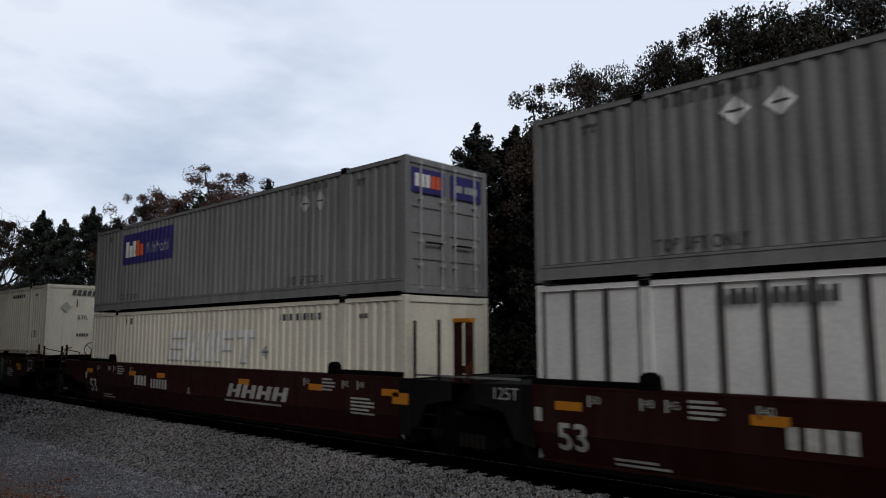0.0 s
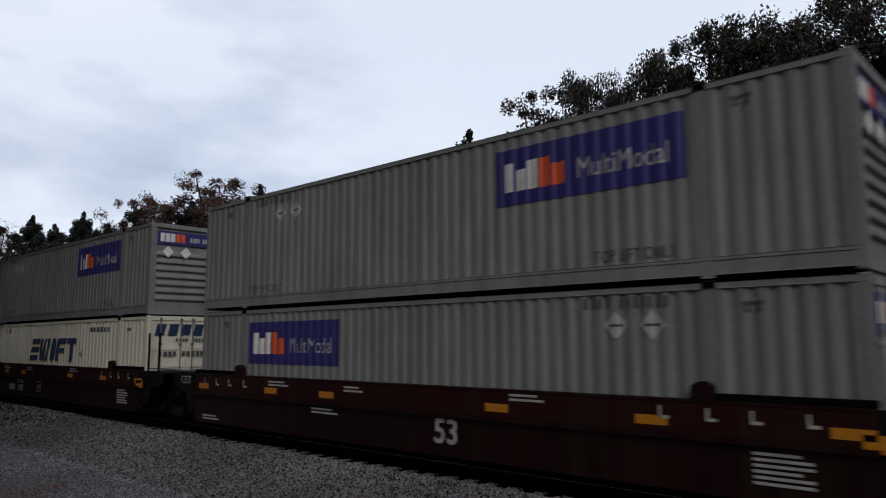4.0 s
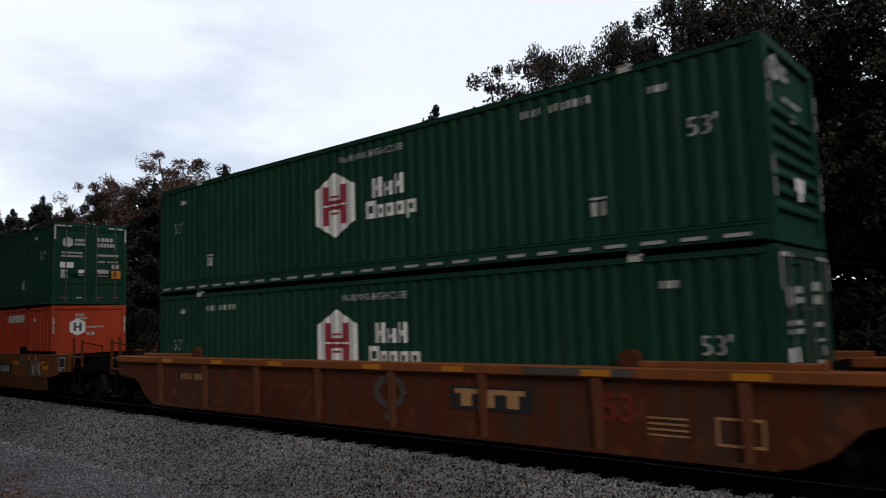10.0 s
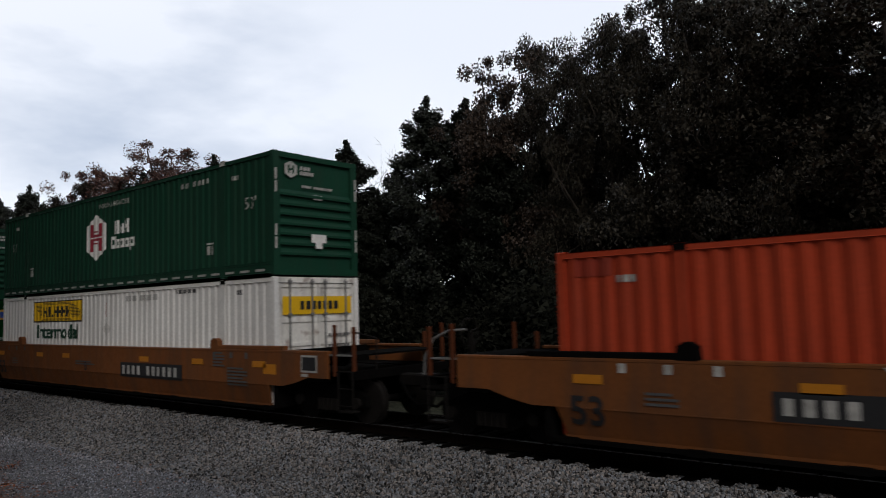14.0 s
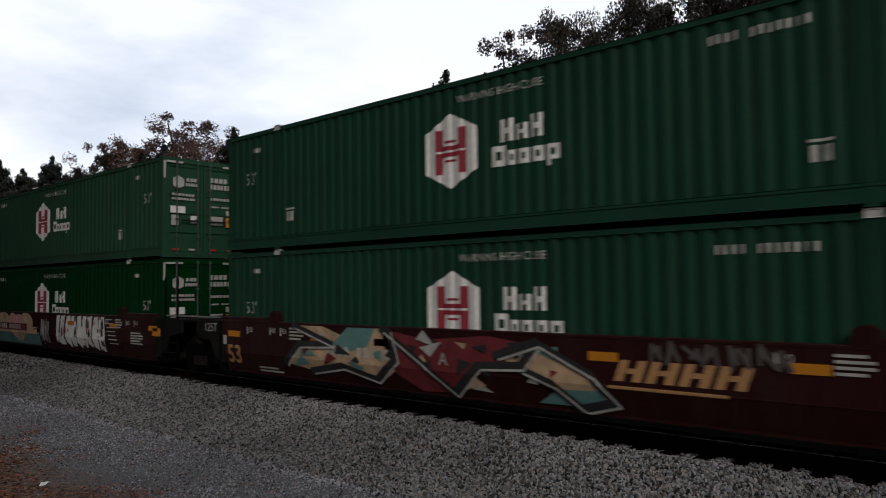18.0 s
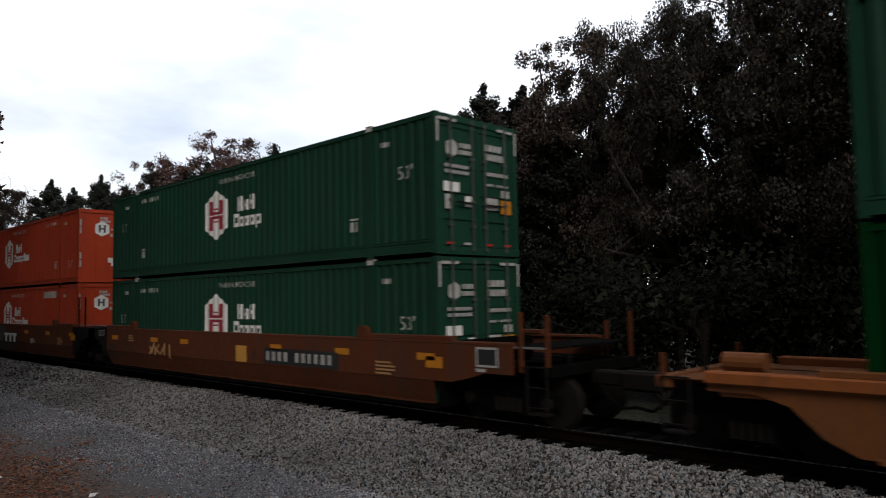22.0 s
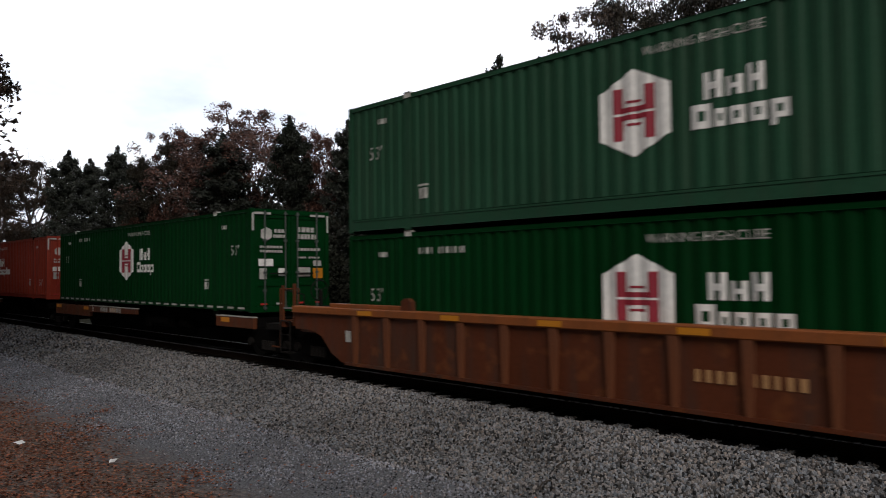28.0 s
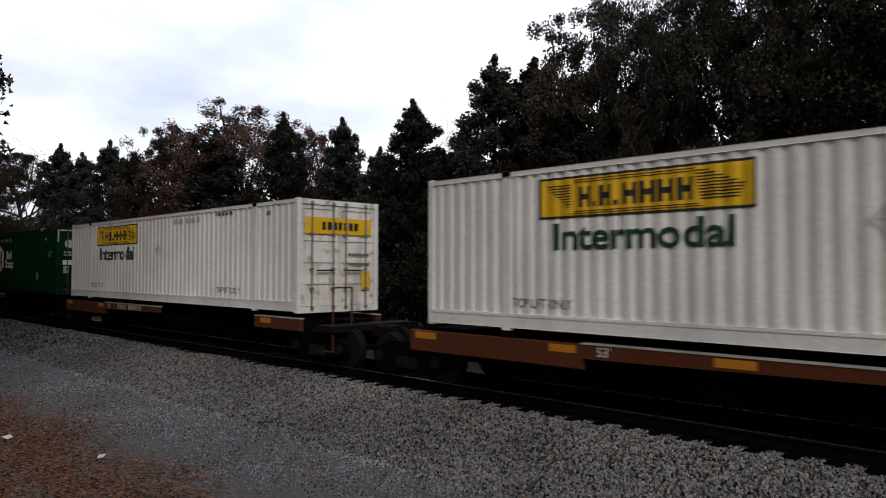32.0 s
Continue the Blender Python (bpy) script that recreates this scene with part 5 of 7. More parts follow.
# front x, wagon kind, front end, rear end, upper box, lower box; a box: kind, doors ahead, extras
TRAIN = [
    (8.83, BN, I, I, ("parcel", False, {}), ("ribs", True, {})),
    (-10.59, BN, I, O, ("parcel", True, {}), ("haul_ghost", False, {})),
    (-34.04, BN, O, O, ("haul_single", False, {"ahead": 2.35, "z": 1.615}), None),
    (-57.58, NK, O, I, ("parcel", False, {}), ("haul_white", True, {})),
    (-76.98, NK, I, I, ("parcel", False, {}), ("parcel", True, {})),
    (-96.55, NK, I, O, ("parcel", False, {}), ("haul_cream", True, {})),
    (-120.08, RM, O, O, ("parcel", False, {}), ("haul_cream", True, {})),
    (-143.42, OR, O, O, ("parcel_pale", False, {"rusty": 1}), ("parcel_pale", True, {})),
    (-166.85, OL, O, O, ("hub", True, {"dashes": True}), ("jb", True, {})),
    (-190.37, OR, O, O, ("hub", False, {"dashes": True}), ("hub", True, {})),
    (-213.92, YE, O, I, ("hub", True, {}), ("red", False, {})),
    (-233.40, YE, I, I, None, ("red", True, {})),
    (-252.95, YE, I, O, None, ("red", False, {})),
    (-276.45, YE, O, I, ("hub", False, {"dashes": True}), ("jb", True, {})),
    (-295.6, YE, I, I, ("hub", False, {}), ("emp_deep", True, {"panel": (-0.49, 1.23), "diamond": (-4.08, 1.85)})),
    (-315.0, YE, I, O, ("red", True, {}), ("hub_deep", True, {})),
    (-338.75, BN, O, I, ("hub", False, {}), ("hub", False, {})),
    (-358.3, BN, I, I, ("hub_faded", True, {}), ("hub_deep", True, {})),
    (-377.75, BN, I, O, ("emp", True, {"panel": (-3.6, 1.45), "diamond": (-4.5, 1.98)}), ("hub", True, {})),
    (-401.53, OY, O, O, ("emp", False, {"panel": (1.85, 1.45), "diamond": (4.0, 1.95)}), ("emp_deep", True, {"panel": (-3.9, 1.35), "diamond": (-4.7, 1.72)})),
    (-425.12, BR, O, I, ("hub", True, {}), ("hub", True, {})),
    (-444.66, BR, I, I, ("red", False, {}), ("red", False, {})),
    (-464.15, BR, I, O, ("hub", False, {}), ("hub_deep", True, {})),
    (-487.91, OR, O, I, ("jb", False, {}), ("hub_light", False, {})),
    (-507.65, OR, I, I, ("hub_olive", True, {}), ("hub_deep", False, {})),
    (-527.2, OR, I, O, ("hub_faded", False, {}), ("hub_deep", True, {})),
    (-547.79, "spine", O, I, ("hub_deep", True, {"dashes": True, "z": SPINE}), None),
    (-565.84, "spine", I, I, ("red_dark", True, {"z": SPINE}), None),
    (-583.63, "spine", I, I, ("emp_posts", False, {"z": SPINE, "panel": (-0.08, 1.0), "diamond": (-2.2, 1.70)}), None),
    (-601.45, "spine", I, O, ("jb", True, {"z": SPINE}), None),
    (-622.27, "spine", O, I, ("jb", True, {"z": SPINE}), None),
    (-640.3, "spine", I, I, ("hub_deep", True, {"z": SPINE}), None),
]
WAGONS = []
for number, (x_front, kind_, fe, re_, upper, lower) in enumerate(TRAIN):
    xc = x_front - HX
    if kind_ == "spine":
        wg = spine_wagon(fe, re_, number, "low spine wagon with brown side platforms and yellow reflectors")
    else:
        st, mt, lb = kind_
        wg = well_wagon(st, fe, re_, number, mt, lb, 2.1 if number in (9,) else 1.05 if st == "ribbed" else 1.9, 1.22 if st == "rib_low" else 1.50)
    WAGONS.append(wg)
    MOVERS.append((wg, xc, 0.0))
    for spec, z, low in ((lower, LOW, True), (upper, TOP, False)):
        if spec:
            k_, doors, extra = spec
            extra = dict(extra)
            z = extra.pop("z", z)
            ahead = extra.pop("ahead", 0.0)
            bx = container(k_, doors, number, low, **extra)
            MOVERS.append((bx, xc + ahead, z))


# ---- painted marks and sprayed lettering on the wagons' near sides ----
def stroke(points, width):
    """A painted line of even width along points."""
    out = []
    for (x0, z0), (x1, z1) in zip(points, points[1:]):
        d = math.hypot(x1 - x0, z1 - z0) or 1e-6
        nx, nz = -(z1 - z0) / d * width / 2, (x1 - x0) / d * width / 2
        ex, ez = (x1 - x0) / d * width * 0.35, (z1 - z0) / d * width * 0.35
        out.append([(x0 - nx - ex, z0 - nz - ez), (x1 - nx + ex, z1 - nz + ez), (x1 + nx + ex, z1 + nz + ez), (x0 + nx - ex, z0 + nz - ez)])
    return out


def oval(cx, cz, rx, rz, n=16, a0=0.0, a1=6.2832):
    return [(cx + rx * math.cos(a0 + (a1 - a0) * i / n), cz + rz * math.sin(a0 + (a1 - a0) * i / n)) for i in range(n if a1 - a0 > 6.2 else n + 1)]


def spray(w, mat, polys, layer=1, label="", name="spray_mark"):
    ob = shape(w, name, mat, polys, 0.0, 0.0, SIDE, label, off=0.012 + 0.004 * layer)
    return ob


def scribble(w, x0, x1, z0, z1, mat, seed, letters, width=0.05, layer=1):
    """A scrawled tag that cannot be read."""
    rng = random.Random(seed)
    step = (x1 - x0) / letters
    polys = []
    for i in range(letters):
        a = x0 + i * step
        pts = [(a + step * rng.uniform(0, 1.0), z0 + (z1 - z0) * (k % 2 + rng.uniform(-0.25, 0.25) if k % 2 == 0 else 1 - rng.uniform(0, 0.4))) for k in range(4)]
        polys += stroke(pts, width)
    spray(w, mat, polys, layer, "scrawled spray tag", "spray_tag")


def italic_logo(w, x0, x1, z0, z1, mat):
    n, h = 4, z1 - z0 - 0.12
    step = (x1 - x0) / n
    for i in range(n):
        a = x0 + i * step
        ww = step * 0.86
        polys = [rect(a, a + ww * 0.34, z0 + 0.12, z0 + 0.12 + h, 0.12), rect(a + ww * 0.34 + 0.05, a + ww * 0.7 + 0.05, z0 + 0.12 + h * 0.38, z0 + 0.12 + h * 0.62, 0.04), rect(a + ww * 0.66, a + ww, z0 + 0.12, z0 + 0.12 + h, 0.12)]
        spray(w, mat, polys, 0, "slanted logo block", "logo_block")
    spray(w, mat, [rect(x0 - 0.1, x1 - 0.3, z0, z0 + 0.05)], 0, "", "logo_stripe")


def three_blocks(w, x0, x1, z0, z1, mat):
    """A maker's mark as three plain blocks under a bar."""
    s = (x1 - x0) / 3
    h = z1 - z0
    spray(w, mat, [rect(x0, x1, z1 - h * 0.28, z1)], 1, "logo top bar", "logo_bar")
    for i in range(3):
        spray(w, mat, [rect(x0 + s * i + s * 0.26, x0 + s * i + s * 0.74, z0, z1 - h * 0.28)], 1, "", "logo_block")


def fifty_three(w, x, mat, z=0.50, size=0.60):
    words(w, "53", size, mat, x, z, SIDE, "lettering", "painted length number", off=0.016, bold=0.012)


def dims(w, mat, seed, xs=(-7.0, -6.1, -5.7, -4.4, 4.9, 6.3, 6.8)):
    """Small corner marks and blocks of tiny print under the top chord."""
    for x, number in zip(xs, ("50", "48", "45", "40", "40", "45", "48")):
        spray(w, mat, [rect(x, x + 0.04, 1.20, 1.38)], 0, "", "small_print")
        words(w, number, 0.17, mat, x + 0.06, 1.25, SIDE, "lettering", "", off=0.014)
    print_blocks(w, mat, ((-5.35, 1.36, 0.5, 4), (5.6, 1.36, 0.45, 4), (6.6, 1.0, 0.75, 5), (-6.6, 0.42, 0.9, 2)))
    spray(w, mat, [rect(-8.02, -7.88, 0.92, 1.14)], 0, "white data plate", "data_plate")


GLYPHS = {
    "Z": [[(0.05, 0.92), (0.9, 0.92), (0.1, 0.1), (0.95, 0.08)]],
    "i": [[(0.5, 0.05), (0.5, 0.6)], [(0.5, 0.9), (0.5, 1.0)]],
    "G": [[(0.9, 0.85), (0.55, 0.97), (0.2, 0.8), (0.08, 0.45), (0.25, 0.12), (0.7, 0.04), (0.93, 0.28), (0.6, 0.42)]],
    "A": [[(0.05, 0.05), (0.5, 0.95), (0.95, 0.05)], [(0.25, 0.36), (0.75, 0.36)]],
    "R": [[(0.1, 0.05), (0.1, 0.95), (0.65, 0.93), (0.85, 0.7), (0.6, 0.48), (0.1, 0.48)], [(0.5, 0.48), (0.95, 0.05)]],
    "U": [[(0.1, 0.95), (0.08, 0.3), (0.45, 0.05), (0.85, 0.3), (0.9, 0.95)]],
    "S": [[(0.92, 0.85), (0.5, 0.96), (0.12, 0.76), (0.5, 0.52), (0.9, 0.28), (0.5, 0.05), (0.06, 0.16)]],
    "E": [[(0.9, 0.93), (0.12, 0.93), (0.1, 0.08), (0.95, 0.06)], [(0.1, 0.5), (0.75, 0.5)]],
    "N": [[(0.08, 0.05), (0.1, 0.95), (0.9, 0.05), (0.92, 0.95)]],
}


def bubble_letter(w, ch, x0, x1, z0, z1, layers, base=0.0):
    """A fat sprayed letter: the same line drawn over itself in narrower colours."""
    for k, (mat, width, dx, dz, label) in enumerate(layers):
        polys = []
        for line in GLYPHS[ch]:
            pts = [(x0 + (x1 - x0) * u + dx, z0 + (z1 - z0) * v + dz) for u, v in line]
            polys += stroke(pts, width) + [oval(px, pz, width / 2, width / 2, 10) for px, pz in pts]
        for i, poly in enumerate(polys):
            polys[i] = [(px, min(1.49, max(0.29, pz))) for px, pz in poly]
        spray(w, mat, polys, base + k * 0.8, label, "spray_letter")


def decorate(n, w):
    rng = random.Random(200 + n)
    W = D_DIRTYWHITE
    if n in (0, 1, 2, 16, 17, 18):          # maroon set with white marks
        dims(w, W, n)
        if n != 2:
            fifty_three(w, -7.6 if n < 2 else -7.85, W if n != 16 else D_TAN)
    if n in (0, 1):
        spray(w, W, bars(1.0, 0.28, 4, 0.25) and [[(x - 4.05, z + 0.85) for x, z in p] for p in bars(0.9, 0.29, 4, 0.25)], 0, "", "logo_block")
        spray(w, W, [[(x - 2.9, z + 0.80) for x, z in p] for p in bars(1.1, 0.27, 6, 0.3)], 0, "", "number_mark")
        italic_logo(w, 1.55, 4.3, 0.67, 1.12, W)
        words(w, "A", 0.3, W, -0.6, 0.72, SIDE, "lettering", "", off=0.016)
    if n == 2:
        spray(w, D_VERDIGRIS, [[(-3.2, 0.36), (6.2, 0.34), (6.4, 0.9), (5.9, 1.45), (-1.9, 1.46), (-2.6, 1.1), (-3.4, 0.8)]], 0, "dull green spray ground")
        for ch, x0, x1, z0, z1 in (("G", -1.9, -0.65, 0.48, 1.28), ("A", -0.25, 0.55, 0.44, 1.28), ("R", 0.85, 1.5, 0.44, 1.26), ("N", 1.8, 2.6, 0.44, 1.28)):
            bubble_letter(w, ch, x0, x1, z0, z1, ((D_BLACK, 0.40, -0.05, -0.05, "black letter shadow"), (D_TEAL, 0.35, 0, 0, "teal letter edge"), (D_DULLGREEN, 0.31, 0, 0, "dull grey-green sprayed letter"), (D_GREYPATCH, 0.05, 0.03, 0.0, "dark inner line")))
        for k, x in enumerate((3.3, 4.1, 4.9, 5.6)):
            spray(w, D_DULLGREEN, stroke(oval(x, 0.9, 0.26, 0.36, 10, k, k + 4.6), 0.22), 2, "dull grey-green spray curl", "spray_letter")
        scribble(w, -3.4, -2.0, 0.45, 1.2, D_PINK, 4, 7, 0.05, 2)
        scribble(w, -3.2, -2.1, 0.5, 1.1, D_BLACK, 9, 8, 0.06, 3)
        spray(w, D_FADED, [[(x - 4.3, z + 1.0) for x, z in p] for p in bars(1.9, 0.18, 9, 0.5)], 1, "", "number_mark")
    if n in (3, 4, 5):                       # dark maroon set with the ledge
        for x in (-7.6, -7.0, -6.4, -5.7, 5.3, 6.0, 6.6, 7.3):
            spray(w, W, [rect(x, x + 0.04, 1.22, 1.40), rect(x + 0.04, x + 0.15, 1.22, 1.265)], 0, "white corner mark", "small_print")
        print_blocks(w, W, ((-4.6, 1.38, 0.8, 2), (-1.8, 1.36, 0.6, 2), (2.6, 1.40, 0.7, 2), (6.6, 0.84, 0.75, 6), (-7.6, 0.42, 0.8, 2), (-2.9, 0.86, 0.9, 2)))
        if n in (3, 4):
            fifty_three(w, 0.82, W, 0.49, 0.62)
        if n in (3, 5):
            spray(w, W, [[(x - 3.8, z + 0.46) for x, z in p] for p in bars(0.75, 0.24, 4, 0.25)], 0, "", "number_mark")
            spray(w, W, [[(x - 2.7, z + 0.46) for x, z in p] for p in bars(0.6, 0.24, 4, 0.3)], 0, "", "number_mark")
            spray(w, W, stroke([(-0.6, 0.52), (-0.2, 0.52), (-0.2, 0.86), (-0.6, 0.86), (-0.6, 0.52)], 0.03) + [rect(-0.47, -0.33, 0.62, 0.78)], 0, "", "data_plate")
    if n == 6:
        fifty_three(w, -7.2, D_GREYPATCH if n == 6 else D_TAN, 0.45, 0.64)
        wagon_number(w, -5.1, 0.62, D_GREYPATCH, None, 7, 2.6, 0.26)
        for k, (a, b, c, d) in enumerate(((-2.58, -1.4, 0.75, 1.15), (-0.88, 0.03, 0.7, 1.09), (1.92, 3.21, 0.75, 1.17), (2.2, 3.0, 0.40, 0.65), (3.54, 4.6, 0.85, 1.18), (3.7, 4.5, 0.5, 0.8), (5.05, 6.42, 0.72, 1.09), (5.4, 6.2, 0.42, 0.66))):
            scribble(w, a, b, c, d, D_DIRTYWHITE, 30 + k, 5, 0.05)
        spray(w, D_TAN, stroke([(0.8, 0.6), (1.1, 0.6), (1.1, 0.85), (0.8, 0.85), (0.8, 0.6)], 0.025), 0, "", "data_plate")
    if n == 7:
        wagon_number(w, -5.35, 0.88, D_DIRTYWHITE, D_BLACK, 9, 1.4, 0.18)
        three_blocks(w, 3.61, 5.0, 0.75, 1.07, D_DIRTYWHITE)
        fifty_three(w, 5.5, D_OXIDE, 0.76, 0.5)
        scribble(w, 2.47, 3.2, 0.82, 1.24, D_DIRTYWHITE, 70, 4, 0.05)
        spray(w, D_TAN, [rect(6.63, 7.18, 0.74 + i * 0.06, 0.77 + i * 0.06) for i in range(4)], 0, "", "small_print")
        spray(w, D_DIRTYWHITE, stroke([(7.49, 0.55), (7.91, 0.55), (7.91, 0.86), (7.49, 0.86), (7.49, 0.55)], 0.04), 0, "", "data_plate")
        spray(w, D_DIRTYWHITE, [rect(7.95, 8.06, 0.55, 0.8), rect(-7.7, -7.5, 0.55, 0.8), rect(-7.2, -6.8, 0.5, 0.85)], 0, "", "data_plate")
    if n == 8:
        wagon_number(w, -4.8, 0.50, D_GREYTEXT, D_BLACK, 9, 1.95, 0.2)
        fifty_three(w, -0.7, D_OXIDE, 0.48, 0.45)
    if n == 9:
        spray(w, D_BLACK, [rect(2.5, 4.25, 0.72, 1.12)], 0, "dark logo board", "logo_board")
        three_blocks(w, 2.62, 4.1, 0.78, 1.08, D_TAN)
        spray(w, D_GREYPATCH, stroke(oval(1.0, 0.95, 0.36, 0.25, 14), 0.14) + stroke([(1.0, 0.7), (0.9, 0.45), (1.15, 0.4)], 0.1), 1, "grey spray figure")
        fifty_three(w, 5.45, D_OXIDE, 0.72, 0.58)
        wagon_number(w, -6.6, 0.95, D_TAN, None, 9, 1.3, 0.16)
        shape(w, "worn_chord", D_GREYPATCH, [rect(0, 1.9, 0, 0.12)], 4.15, 1.37, SIDE - 0.095, "bare grey stretch of chord", off=0.01)
        spray(w, D_TAN, stroke([(7.2, 0.5), (7.8, 0.5), (7.8, 0.85), (7.2, 0.85), (7.2, 0.5)], 0.04) + [rect(6.2, 6.8, 0.55 + i * 0.08, 0.58 + i * 0.08) for i in range(4)], 0, "", "data_plate")
    if n in (10, 11, 12, 13, 14, 15):        # mustard sets
        fifty_three(w, -7.85, D_BLACK, 0.5, 0.62)
        for x in (-7.0, -6.3, -5.6, 5.9, 6.6, 7.2):
            spray(w, D_DIRTYWHITE if n < 13 else D_GREYTEXT, [rect(x, x + 0.12, 1.30, 1.44)], 0, "", "small_print")
        print_blocks(w, D_GREYTEXT, ((-6.6, 1.0, 0.5, 3), (-1.6, 1.02, 1.3, 2), (5.9, 1.40, 0.5, 5), (6.5, 1.05, 0.8, 6)))
        # dust lies thicker below the crease
        if n in (10, 12):
            wagon_number(w, 1.95 if n == 10 else -4.75, 0.84, D_DIRTYWHITE, D_BLACK, 10, 3.0 if n == 10 else 2.65, 0.22)
        if n in (13, 15):
            wagon_number(w, 1.4 if n == 13 else -4.75, 0.76, D_DIRTYWHITE, D_BLACK, 10, 3.0, 0.24)
            words(w, "A" if n == 15 else "B", 0.36, D_BLACK, -1.0, 0.78, SIDE, "lettering", "", off=0.016)
        if n == 10:
            words(w, "B", 0.34, D_BLACK, 1.2, 0.86, SIDE, "lettering", "", off=0.016)
            scribble(w, 6.92, 7.79, 0.84, 1.30, D_DIRTYWHITE, 101, 5, 0.04)
    if n == 11:
        spray(w, D_YELLOW if False else M_YELLOW, [rect(-1.5, 1.3, 0.66, 1.42)], -1, "clean paint panel", "logo_panel")
        three_blocks(w, -1.12, 0.86, 0.76, 1.36, D_OXIDE)
        for ch, x0, x1, z0, z1 in (("Z", -5.6, -4.6, 0.50, 1.25), ("i", -4.25, -3.55, 0.48, 1.30), ("G", -3.1, -2.25, 0.52, 1.30), ("Z", 1.95, 2.85, 0.45, 1.32), ("A", 3.4, 4.35, 0.48, 1.28), ("G", 5.0, 5.85, 0.55, 1.30)):
            bubble_letter(w, ch, x0, x1, z0, z1, ((D_BLACK, 0.46, -0.15, -0.06, "black letter shadow"), (D_DIRTYWHITE, 0.38, 0, 0, "pale sprayed letter edge"), (D_PALEGREEN, 0.25, 0, 0, "green inner line"), (D_MINT, 0.19, 0, 0, "mint green sprayed letter")))
    if n == 12:
        spray(w, D_BURNT, [[(-2.1, 0.32), (7.4, 0.32), (6.2, 0.75), (5.3, 0.95), (5.2, 1.30), (4.8, 1.48), (-1.4, 1.48), (-1.8, 1.1), (-1.2, 0.8), (-2.2, 0.62)]], 0, "burnt orange spray fill")
        spray(w, D_DIRTYWHITE, [[(5.3, 0.95), (6.2, 0.75), (7.3, 0.40), (7.2, 1.0), (6.9, 1.48), (5.0, 1.48), (5.25, 1.25)]], 0, "white spray patch")
        scribble(w, 5.5, 7.0, 0.85, 1.35, D_GREYTEXT, 120, 8, 0.035, 1)
        for ch, x0, x1 in (("U", -1.65, 0.05), ("G", 0.55, 1.45), ("S", 1.95, 2.70), ("E", 3.15, 3.90), ("R", 4.40, 5.30)):
            bubble_letter(w, ch, x0, x1, 0.48, 1.32, ((D_BLACK, 0.50, 0, 0, "black letter outline"), (D_BURNT, 0.38, 0, 0, "burnt orange sprayed letter")), 1.0)
            m = (x0 + x1) / 2
            spray(w, D_WHITE, [[(m - 0.10, 1.12), (m + 0.08, 1.09), (m + 0.10, 1.16)], [(m - 0.05, 0.68), (m + 0.15, 0.68), (m + 0.1, 0.75)], [(x1 + 0.10, 0.31), (x1 + 0.28, 0.31), (x1 + 0.2, 0.39)], [(x1 + 0.12, 1.48), (x1 + 0.28, 1.48), (x1 + 0.2, 1.39)]], 4.0, "white highlight")
        spray(w, D_DIRTYWHITE, [[(-3.6, 1.48), (-2.0, 1.48), (-1.6, 1.2), (-2.1, 1.0), (-2.6, 1.18), (-3.4, 1.2)], [(-2.6, 0.36), (-1.9, 0.36), (-2.2, 0.62), (-2.5, 0.66)]], 0, "white spray patch")
    if n == 14:
        three_blocks(w, 0.73, 2.65, 0.62, 1.16, D_OXIDE)
        words(w, "C", 0.34, D_BLACK, -1.1, 0.72, SIDE, "lettering", "", off=0.016)
    if n == 15:
        for k, (a, b) in enumerate(((2.2, 3.0), (2.95, 3.6), (3.5, 4.35), (4.3, 5.2))):
            m = (a + b) / 2
            pts = [(a, 0.42), (a - 0.08, 1.0), (a + 0.1, 1.40), (m, 1.46), (b - 0.08, 1.36), (b - 0.02, 0.9), (b - 0.14, 0.42 - 0.03 * k), (m, 0.36), (a + 0.04, 0.42)]
            spray(w, D_GREYPATCH, [pts[:-1]], 0, "dull grey spray fill")
            spray(w, D_DIRTYWHITE, stroke(pts, 0.07), 1, "pale spray outline")
            spray(w, D_DIRTYWHITE, stroke([(m - 0.1, 1.2), (m - 0.06, 0.85), (m + 0.14, 0.8), (m + 0.12, 1.15)], 0.05), 1, "pale spray outline")
            spray(w, D_BURNT, [[(m - 0.22, 0.5), (m + 0.1, 0.48), (m + 0.08, 0.72), (m - 0.2, 0.74)]], 1, "rust fill")
    if n == 16:
        spray(w, D_PEACH, [[(-5.5, 0.62), (-5.0, 1.05), (-3.9, 1.1), (-5.2, 1.46), (-4.2, 1.46), (-3.3, 1.2), (-3.0, 1.46), (-2.2, 1.46), (-2.0, 0.9), (-2.6, 0.45), (-3.6, 0.66), (-4.6, 0.5)]], 0, "peach spray shape")
        spray(w, D_TEAL, [[(-3.9, 1.1), (-3.4, 1.46), (-2.6, 1.46), (-2.8, 1.1), (-3.3, 0.98)], [(1.2, 0.36), (2.3, 0.38), (2.5, 0.66), (1.6, 0.62)]], 1, "teal spray shape")
        spray(w, D_MAROON, [[(-2.4, 1.46), (-1.2, 1.3), (0.2, 1.42), (1.2, 1.3), (0.9, 0.95), (0.0, 0.9), (-0.6, 0.36), (-1.4, 0.32), (-2.0, 0.6), (-2.3, 1.0)]], 0, "dark red spray shape")
        spray(w, D_PEACH, [[(0.4, 1.1), (1.2, 1.35), (2.2, 0.9), (2.6, 0.5), (2.0, 0.34), (1.5, 0.7), (0.9, 0.9)]], 1, "peach spray shape")
